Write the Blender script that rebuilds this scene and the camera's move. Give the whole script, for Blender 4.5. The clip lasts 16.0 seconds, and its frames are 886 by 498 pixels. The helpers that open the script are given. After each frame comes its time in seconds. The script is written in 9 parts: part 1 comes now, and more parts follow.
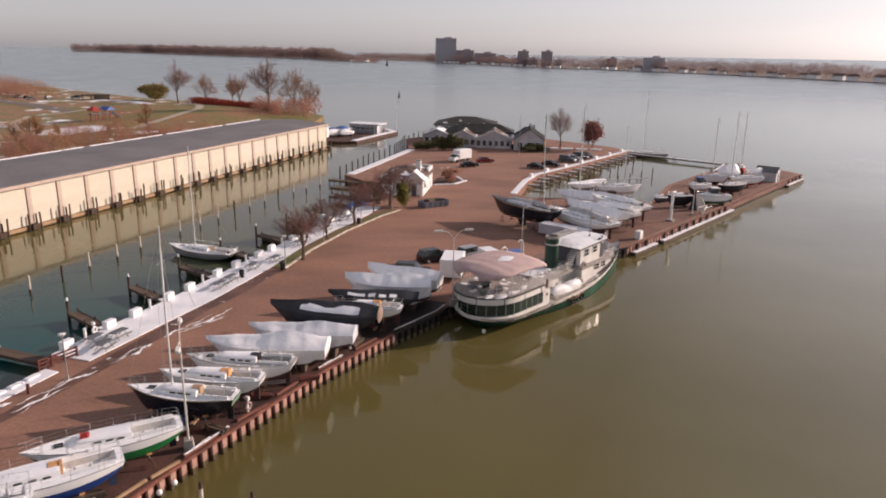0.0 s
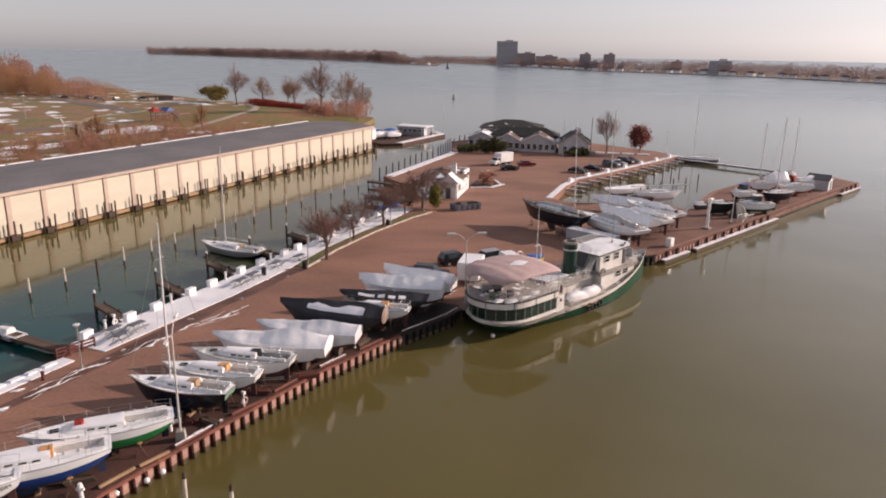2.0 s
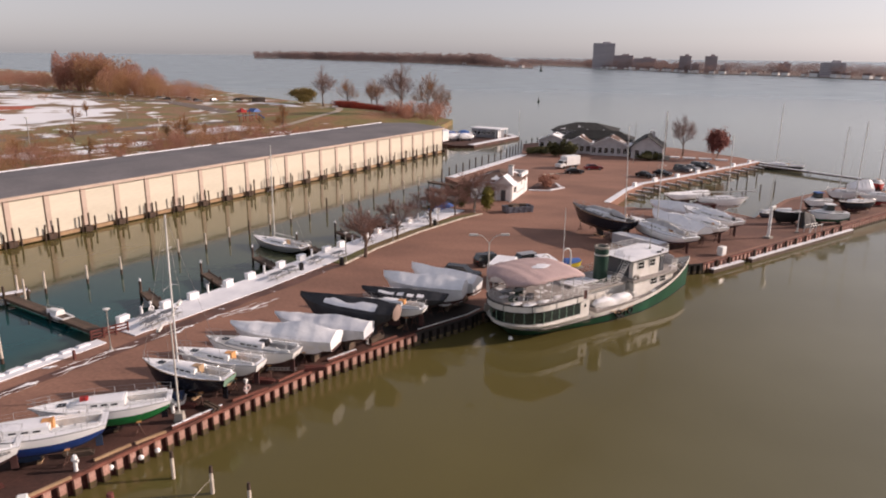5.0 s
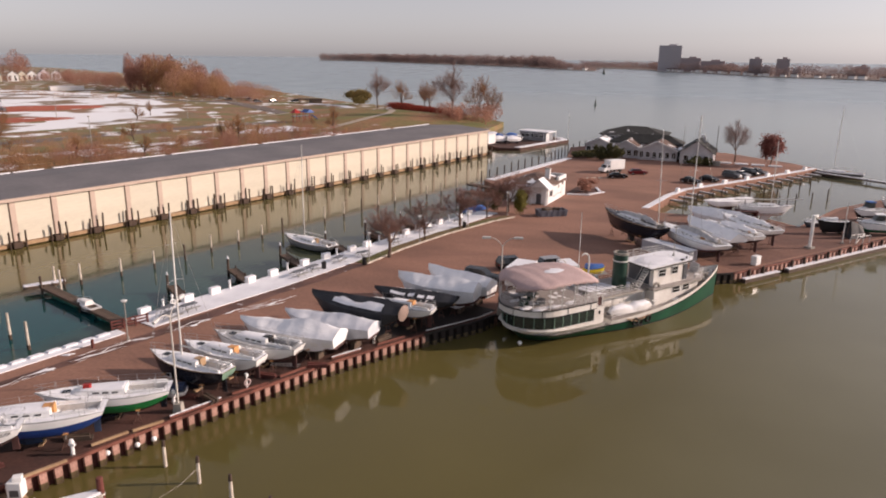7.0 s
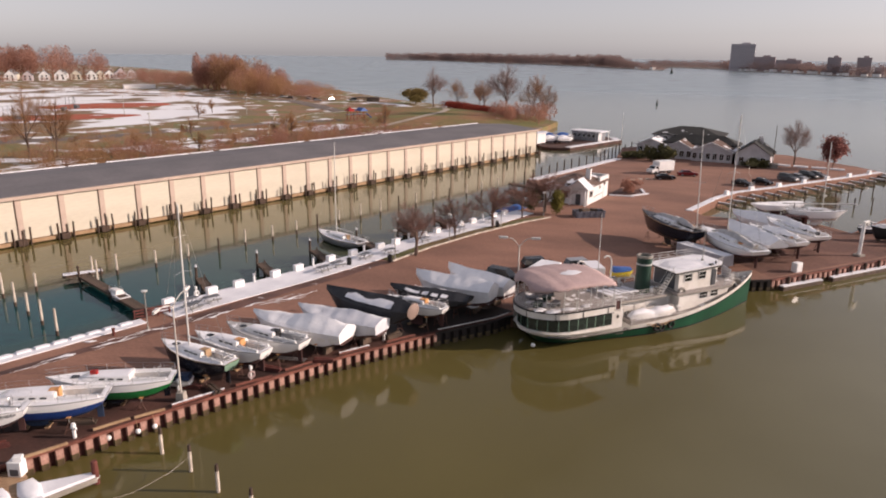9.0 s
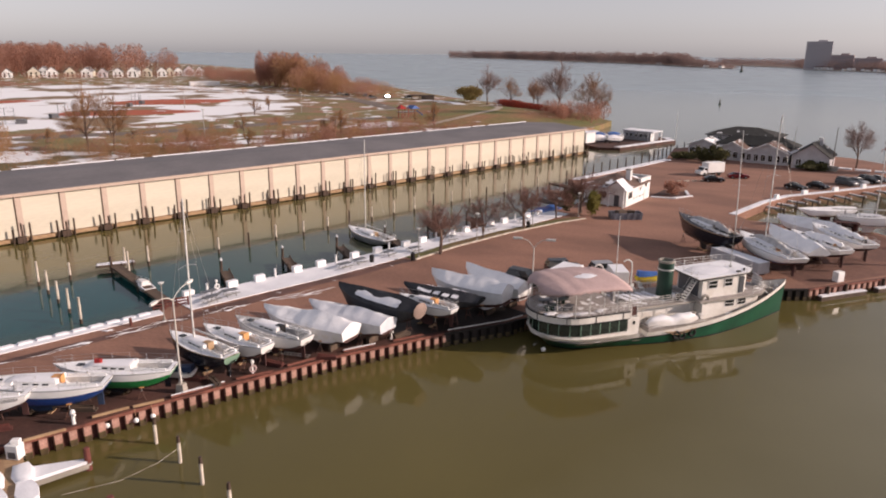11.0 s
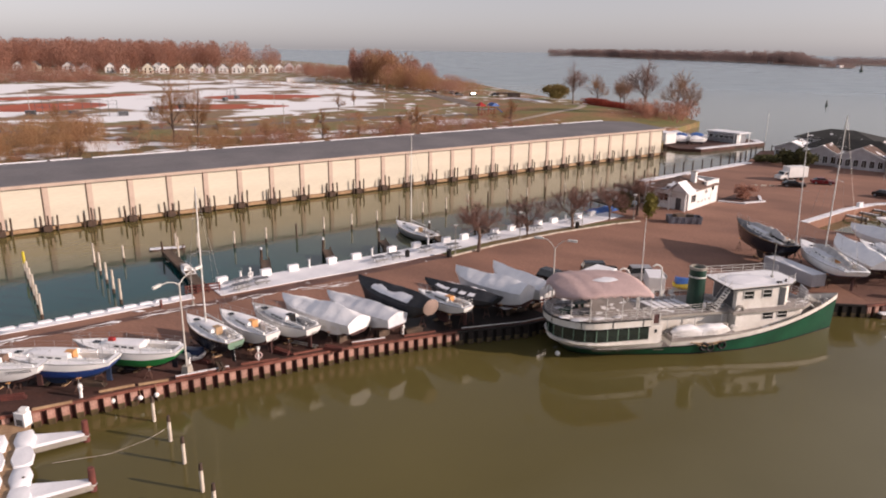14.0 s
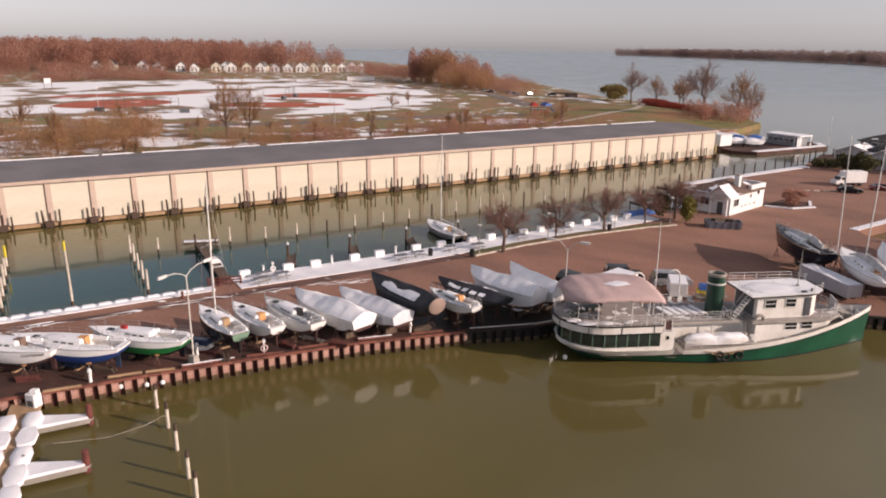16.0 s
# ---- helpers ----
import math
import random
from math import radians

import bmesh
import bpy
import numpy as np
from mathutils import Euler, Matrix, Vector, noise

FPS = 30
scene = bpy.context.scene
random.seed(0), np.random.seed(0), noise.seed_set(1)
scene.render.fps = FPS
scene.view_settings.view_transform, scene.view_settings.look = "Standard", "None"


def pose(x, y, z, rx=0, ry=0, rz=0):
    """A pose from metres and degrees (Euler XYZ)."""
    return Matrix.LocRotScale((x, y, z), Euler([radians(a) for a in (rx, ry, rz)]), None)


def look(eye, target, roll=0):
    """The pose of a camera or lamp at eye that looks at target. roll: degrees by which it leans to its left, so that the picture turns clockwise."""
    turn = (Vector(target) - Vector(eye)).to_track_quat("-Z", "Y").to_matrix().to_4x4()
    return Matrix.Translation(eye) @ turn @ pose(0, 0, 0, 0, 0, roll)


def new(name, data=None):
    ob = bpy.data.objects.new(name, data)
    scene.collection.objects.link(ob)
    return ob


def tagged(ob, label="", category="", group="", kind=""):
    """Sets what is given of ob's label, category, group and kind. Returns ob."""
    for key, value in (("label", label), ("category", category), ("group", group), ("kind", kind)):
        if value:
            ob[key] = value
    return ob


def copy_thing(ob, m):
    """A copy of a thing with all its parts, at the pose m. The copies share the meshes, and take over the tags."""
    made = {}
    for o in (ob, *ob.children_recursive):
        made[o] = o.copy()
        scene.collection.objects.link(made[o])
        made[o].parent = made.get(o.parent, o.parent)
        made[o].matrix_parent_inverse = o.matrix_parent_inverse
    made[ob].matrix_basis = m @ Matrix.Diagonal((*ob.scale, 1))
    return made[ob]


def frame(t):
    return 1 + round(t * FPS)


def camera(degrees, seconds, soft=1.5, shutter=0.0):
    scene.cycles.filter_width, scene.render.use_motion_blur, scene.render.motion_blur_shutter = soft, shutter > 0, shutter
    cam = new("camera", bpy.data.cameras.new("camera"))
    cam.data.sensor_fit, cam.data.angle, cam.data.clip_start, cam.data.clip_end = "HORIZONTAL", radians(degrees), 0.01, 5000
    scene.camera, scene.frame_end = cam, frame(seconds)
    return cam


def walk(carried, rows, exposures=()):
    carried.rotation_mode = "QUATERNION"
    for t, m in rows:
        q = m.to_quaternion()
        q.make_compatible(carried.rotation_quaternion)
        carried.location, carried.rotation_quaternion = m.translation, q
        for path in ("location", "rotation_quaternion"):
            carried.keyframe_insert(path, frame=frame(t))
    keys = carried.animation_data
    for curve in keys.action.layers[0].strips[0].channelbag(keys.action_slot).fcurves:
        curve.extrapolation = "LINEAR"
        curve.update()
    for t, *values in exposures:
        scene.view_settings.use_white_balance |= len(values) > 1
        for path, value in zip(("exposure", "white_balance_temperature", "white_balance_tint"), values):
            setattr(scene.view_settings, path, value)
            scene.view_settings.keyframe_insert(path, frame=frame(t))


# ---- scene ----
cam = camera(64.3, 16.0, soft=1.95)
EXPO = [(0.0, 0.48, 6650, 22), (16.0, 0.48, 6650, 22)]
PATH = [
    (0, (1.103, -0.215, 29.125), (1.124, 1.71, 28.584), 0.9),
    (0.5, (2.315, -0.176, 29.183), (2.299, 1.75, 28.644), 1.0),
    (1, (3.513, -0.148, 29.212), (3.455, 1.778, 28.675), 1.0),
    (1.5, (4.802, -0.125, 29.232), (4.701, 1.799, 28.695), 1.0),
    (2, (6.148, -0.061, 29.213), (6.003, 1.86, 28.677), 0.9),
    (2.5, (7.426, 0.042, 29.182), (7.237, 1.96, 28.649), 0.8),
    (3, (8.659, 0.138, 29.136), (8.427, 2.052, 28.603), 0.8),
    (3.5, (9.913, 0.225, 29.108), (9.637, 2.133, 28.577), 0.7),
    (4, (11.161, 0.39, 29.087), (10.842, 2.292, 28.555), 0.7),
    (6.5, (17.337, 1.717, 29.085), (16.813, 3.574, 28.557), 0.6),
    (7, (18.521, 2.134, 29.1), (17.956, 3.979, 28.572), 0.7),
    (7.5, (19.733, 2.59, 29.055), (19.125, 4.421, 28.525), 0.6),
    (8, (20.868, 3.109, 29.02), (20.219, 4.924, 28.488), 0.6),
    (8.5, (21.946, 3.679, 28.962), (21.256, 5.48, 28.43), 0.6),
    (11, (27.09, 7.236, 28.86), (26.208, 8.948, 28.322), 0.6),
    (11.5, (28.143, 8.002, 28.813), (27.222, 9.692, 28.272), 0.6),
    (12, (29.147, 8.808, 28.768), (28.185, 10.476, 28.226), 0.6),
    (12.5, (30.156, 9.556, 28.696), (29.156, 11.201, 28.152), 0.6),
    (13, (31.21, 10.341, 28.634), (30.172, 11.961, 28.088), 0.6),
    (13.5, (32.246, 11.099, 28.611), (31.174, 12.696, 28.063), 0.7),
    (14, (33.258, 11.866, 28.576), (32.152, 13.44, 28.03), 0.7),
    (14.5, (34.304, 12.675, 28.559), (33.162, 14.223, 28.011), 0.6),
    (15, (35.269, 13.482, 28.544), (34.094, 15.005, 27.996), 0.7),
    (15.5, (36.21, 14.278, 28.553), (35.001, 15.774, 28.004), 0.7),
    (16, (37.113, 15.147, 28.505), (35.871, 16.615, 27.956), 0.7),
]
walk(cam, [(t, look(eye, target, roll)) for t, eye, target, roll in PATH], EXPO)

# ---- light ----
SUN_AZ, SUN_EL = 69.0, 21.0          # degrees from +y towards +x, and above the horizon
world = bpy.data.worlds.new("world")
scene.world = world
world.use_nodes = True
wn, wl = world.node_tree.nodes, world.node_tree.links
sky = wn.new("ShaderNodeTexSky")
sky.sky_type = 'NISHITA'
sky.sun_disc = False
sky.sun_elevation, sky.sun_rotation = radians(SUN_EL), radians(SUN_AZ)
sky.air_density, sky.dust_density, sky.ozone_density = 1.0, 0.8, 2.0
haze = wn.new("ShaderNodeHueSaturation")     # thin overcast veil: a paler sky
haze.inputs["Saturation"].default_value = 0.30
wl.new(sky.outputs[0], haze.inputs["Color"])
veil = wn.new("ShaderNodeMix")              # high thin cloud over the whole sky
veil.data_type = 'RGBA'
veil.inputs["Factor"].default_value = 0.22
veil.inputs["B"].default_value = (3.4, 3.7, 4.2, 1)
wl.new(haze.outputs[0], veil.inputs["A"])
wl.new(veil.outputs["Result"], wn["Background"].inputs[0])
wn["Background"].inputs[1].default_value = 0.091
sun = new("sun", bpy.data.lights.new("sun", "SUN"))
sun.data.energy, sun.data.angle, sun.data.color = 3.75, radians(0.7), (1.0, 0.85, 0.70)
sun.matrix_world = look((300 * math.sin(radians(SUN_AZ)), 300 * math.cos(radians(SUN_AZ)), 300 * math.tan(radians(SUN_EL))), (0, 0, 0))


# ---- materials ----
def mat(name, col, rough=0.7, col2=None, scale=0.6, fine=9.0, var=0.25, bump=0.15, metal=0.0, dist=0.02,
        snow=0.0, snow_scale=0.5, island=0.0, spec=0.4):
    """Procedural surface: two scales of noise between two tones, fine relief, optional snow on upward faces."""
    m = bpy.data.materials.new(name)
    m.use_nodes = True
    n, l = m.node_tree.nodes, m.node_tree.links
    bs = n["Principled BSDF"]
    tc = n.new("ShaderNodeTexCoord")
    na, nb = n.new("ShaderNodeTexNoise"), n.new("ShaderNodeTexNoise")
    na.inputs["Scale"].default_value, nb.inputs["Scale"].default_value = scale, scale * fine
    na.inputs["Detail"].default_value, nb.inputs["Detail"].default_value = 4.0, 3.0
    for q in (na, nb):
        l.new(tc.outputs["Object"], q.inputs["Vector"])
    if col2 is None:
        col2 = tuple(c * (1 - var) for c in col)
    ramp = n.new("ShaderNodeMapRange")
    ramp.inputs[1].default_value, ramp.inputs[2].default_value = 0.35, 0.65
    l.new(na.outputs[0], ramp.inputs[0])
    mx = n.new("ShaderNodeMix")
    mx.data_type = 'RGBA'
    l.new(ramp.outputs[0], mx.inputs["Factor"])
    mx.inputs["A"].default_value, mx.inputs["B"].default_value = (*col, 1), (*col2, 1)
    fr = n.new("ShaderNodeMapRange")
    fr.inputs[1].default_value, fr.inputs[2].default_value = 0.25, 0.75
    fr.inputs[3].default_value, fr.inputs[4].default_value = 1 - var * 0.6, 1 + var * 0.5
    l.new(nb.outputs[0], fr.inputs[0])
    hs = n.new("ShaderNodeHueSaturation")
    l.new(mx.outputs["Result"], hs.inputs["Color"])
    val = fr.outputs[0]
    if island:
        gi = n.new("ShaderNodeNewGeometry")
        oi = n.new("ShaderNodeObjectInfo")
        ad = n.new("ShaderNodeMath")
        ad.operation = 'ADD'
        l.new(gi.outputs["Random Per Island"], ad.inputs[0])
        l.new(oi.outputs["Random"], ad.inputs[1])
        fm = n.new("ShaderNodeMapRange")
        fm.inputs[2].default_value = 2.0
        fm.inputs[3].default_value, fm.inputs[4].default_value = 1 - island, 1 + island
        l.new(ad.outputs[0], fm.inputs[0])
        mu = n.new("ShaderNodeMath")
        mu.operation = 'MULTIPLY'
        l.new(val, mu.inputs[0])
        l.new(fm.outputs[0], mu.inputs[1])
        val = mu.outputs[0]
    l.new(val, hs.inputs["Value"])
    out = hs.outputs[0]
    if snow > 0:
        ge = n.new("ShaderNodeNewGeometry")
        sp = n.new("ShaderNodeSeparateXYZ")
        l.new(ge.outputs["Normal"], sp.inputs[0])
        up = n.new("ShaderNodeMapRange")
        up.inputs[1].default_value, up.inputs[2].default_value = 0.55, 0.8
        l.new(sp.outputs[2], up.inputs[0])
        ns = n.new("ShaderNodeTexNoise")
        ns.inputs["Scale"].default_value, ns.inputs["Detail"].default_value = snow_scale, 5.0
        l.new(tc.outputs["Object"], ns.inputs["Vector"])
        th = n.new("ShaderNodeMapRange")
        c = 0.72 - 0.44 * snow
        th.inputs[1].default_value, th.inputs[2].default_value = c - 0.02, c + 0.03
        l.new(ns.outputs[0], th.inputs[0])
        fa = n.new("ShaderNodeMath")
        fa.operation = 'MULTIPLY'
        l.new(up.outputs[0], fa.inputs[0])
        l.new(th.outputs[0], fa.inputs[1])
        sm = n.new("ShaderNodeMix")
        sm.data_type = 'RGBA'
        l.new(fa.outputs[0], sm.inputs["Factor"])
        l.new(out, sm.inputs["A"])
        sm.inputs["B"].default_value = (0.80, 0.81, 0.83, 1)
        out = sm.outputs["Result"]
    l.new(out, bs.inputs["Base Color"])
    bs.inputs["Roughness"].default_value, bs.inputs["Metallic"].default_value = rough, metal
    bs.inputs["Specular IOR Level"].default_value = spec
    if bump:
        bp = n.new("ShaderNodeBump")
        bp.inputs["Strength"].default_value, bp.inputs["Distance"].default_value = bump, dist
        l.new(nb.outputs[0], bp.inputs["Height"])
        l.new(bp.outputs[0], bs.inputs["Normal"])
    return m


def water_mat():
    """River water: silty olive in the open basin, greener in the dredged canal, reflections painted into the colour;
    small wind ripples.
    """
    m = bpy.data.materials.new("river_water")
    m.use_nodes = True
    n, l = m.node_tree.nodes, m.node_tree.links
    bs = n["Principled BSDF"]
    tc = n.new("ShaderNodeTexCoord")
    sx = n.new("ShaderNodeSeparateXYZ")
    l.new(tc.outputs["Object"], sx.inputs[0])
    # how far west of the pier's axis: the canal's greener water
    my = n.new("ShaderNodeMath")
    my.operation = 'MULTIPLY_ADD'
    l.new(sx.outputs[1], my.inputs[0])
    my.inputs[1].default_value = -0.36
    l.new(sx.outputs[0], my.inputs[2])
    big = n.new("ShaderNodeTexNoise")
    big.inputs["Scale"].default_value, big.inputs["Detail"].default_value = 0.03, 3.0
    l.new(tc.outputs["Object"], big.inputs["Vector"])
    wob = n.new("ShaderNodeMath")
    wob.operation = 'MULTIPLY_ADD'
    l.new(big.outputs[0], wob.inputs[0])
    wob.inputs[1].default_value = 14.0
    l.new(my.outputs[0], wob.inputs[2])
    gr = n.new("ShaderNodeValToRGB")         # 0 green, 1 tan: silt in the open basin, painted shed reflection by its wall
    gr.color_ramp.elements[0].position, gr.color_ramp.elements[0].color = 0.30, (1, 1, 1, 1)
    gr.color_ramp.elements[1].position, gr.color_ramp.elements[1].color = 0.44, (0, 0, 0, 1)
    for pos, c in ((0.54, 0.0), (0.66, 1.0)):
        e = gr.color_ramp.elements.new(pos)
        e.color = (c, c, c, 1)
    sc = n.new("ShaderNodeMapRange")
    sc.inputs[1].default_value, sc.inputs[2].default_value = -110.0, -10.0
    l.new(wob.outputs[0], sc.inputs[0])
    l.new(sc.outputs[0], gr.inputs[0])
    up = n.new("ShaderNodeMapRange")         # more of the tan towards the river
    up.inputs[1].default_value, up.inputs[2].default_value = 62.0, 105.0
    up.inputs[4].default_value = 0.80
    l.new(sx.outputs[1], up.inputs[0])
    silt_and_reflection = n.new("ShaderNodeMath")
    silt_and_reflection.operation = 'MAXIMUM'
    l.new(gr.outputs[0], silt_and_reflection.inputs[0])
    l.new(up.outputs[0], silt_and_reflection.inputs[1])
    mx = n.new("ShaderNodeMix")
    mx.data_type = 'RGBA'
    l.new(silt_and_reflection.outputs[0], mx.inputs["Factor"])
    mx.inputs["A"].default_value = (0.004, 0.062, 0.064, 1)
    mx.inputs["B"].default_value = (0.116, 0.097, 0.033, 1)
    out = n.new("ShaderNodeMapRange")        # grey sky glare out in the stream, put into the base colour
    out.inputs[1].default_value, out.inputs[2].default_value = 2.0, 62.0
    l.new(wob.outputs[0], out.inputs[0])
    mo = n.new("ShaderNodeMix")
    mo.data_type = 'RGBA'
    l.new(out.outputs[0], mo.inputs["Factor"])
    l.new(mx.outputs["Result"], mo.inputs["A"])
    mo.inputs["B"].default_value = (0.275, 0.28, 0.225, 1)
    rad = n.new("ShaderNodeVectorMath")      # far off, the sky's reflection is painted in as a blue-grey base colour
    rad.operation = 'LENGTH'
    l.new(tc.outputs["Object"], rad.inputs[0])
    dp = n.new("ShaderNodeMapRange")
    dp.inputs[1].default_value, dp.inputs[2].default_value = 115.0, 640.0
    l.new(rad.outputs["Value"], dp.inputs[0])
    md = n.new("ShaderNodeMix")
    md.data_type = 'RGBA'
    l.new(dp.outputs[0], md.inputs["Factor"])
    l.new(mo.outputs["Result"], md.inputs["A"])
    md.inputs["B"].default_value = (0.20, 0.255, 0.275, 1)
    mx = md
    mb = n.new("ShaderNodeMix")
    mb.data_type = 'RGBA'
    mb.blend_type = 'MULTIPLY'
    mb.inputs["Factor"].default_value = 0.5
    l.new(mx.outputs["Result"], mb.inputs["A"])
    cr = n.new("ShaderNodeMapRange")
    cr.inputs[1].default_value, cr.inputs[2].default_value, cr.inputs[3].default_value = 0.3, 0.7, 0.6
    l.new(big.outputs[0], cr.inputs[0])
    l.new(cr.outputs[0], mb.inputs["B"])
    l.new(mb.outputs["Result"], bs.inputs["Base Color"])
    bs.subsurface_method = 'BURLEY'          # light spreads in the cloudy water
    bs.inputs["Subsurface Weight"].default_value, bs.inputs["Subsurface Scale"].default_value = 0.12, 0.6
    bs.inputs["Subsurface Radius"].default_value = (1.0, 1.0, 0.8)
    far = n.new("ShaderNodeVectorMath")      # wind roughens the open water farther out
    far.operation = 'LENGTH'
    l.new(tc.outputs["Object"], far.inputs[0])
    fr = n.new("ShaderNodeMapRange")
    fr.inputs[1].default_value, fr.inputs[2].default_value = 110.0, 700.0
    fr.inputs[3].default_value, fr.inputs[4].default_value = 0.07, 0.25
    l.new(far.outputs["Value"], fr.inputs[0])
    l.new(fr.outputs[0], bs.inputs["Roughness"])
    bs.inputs["IOR"].default_value = 1.333
    bs.inputs["Specular IOR Level"].default_value = 0.42
    mp = n.new("ShaderNodeMapping")
    mp.inputs["Rotation"].default_value = (0, 0, 0.5)
    mp.inputs["Scale"].default_value = (1.0, 0.45, 1.0)
    l.new(tc.outputs["Object"], mp.inputs[0])
    w1, w2 = n.new("ShaderNodeTexNoise"), n.new("ShaderNodeTexNoise")
    w1.inputs["Scale"].default_value, w2.inputs["Scale"].default_value = 0.7, 3.2
    w1.inputs["Detail"].default_value, w2.inputs["Detail"].default_value = 2.0, 2.0
    for w in (w1, w2):
        l.new(mp.outputs[0], w.inputs["Vector"])
    ad = n.new("ShaderNodeMath")
    ad.operation = 'MULTIPLY_ADD'
    l.new(w2.outputs[0], ad.inputs[0])
    ad.inputs[1].default_value = 0.15
    l.new(w1.outputs[0], ad.inputs[2])
    bp = n.new("ShaderNodeBump")
    bp.inputs["Strength"].default_value, bp.inputs["Distance"].default_value = 0.30, 0.045
    l.new(ad.outputs[0], bp.inputs["Height"])
    l.new(bp.outputs[0], bs.inputs["Normal"])
    return m


def twig_mat(name, col, col2, island=0.12, thin=0.5, scale=0.05):
    """Bare twigs: light passes through the thin clumps as well as off them."""
    m = mat(name, col, 0.95, col2, scale, 5, 0.25, 0, island=island, spec=0.1)
    n, l = m.node_tree.nodes, m.node_tree.links
    bs, out = n["Principled BSDF"], n["Material Output"]
    tr, mx = n.new("ShaderNodeBsdfTranslucent"), n.new("ShaderNodeMixShader")
    l.new(bs.inputs["Base Color"].links[0].from_socket, tr.inputs["Color"])
    mx.inputs[0].default_value = thin
    l.new(bs.outputs[0], mx.inputs[1])
    l.new(tr.outputs[0], mx.inputs[2])
    l.new(mx.outputs[0], out.inputs["Surface"])
    return m


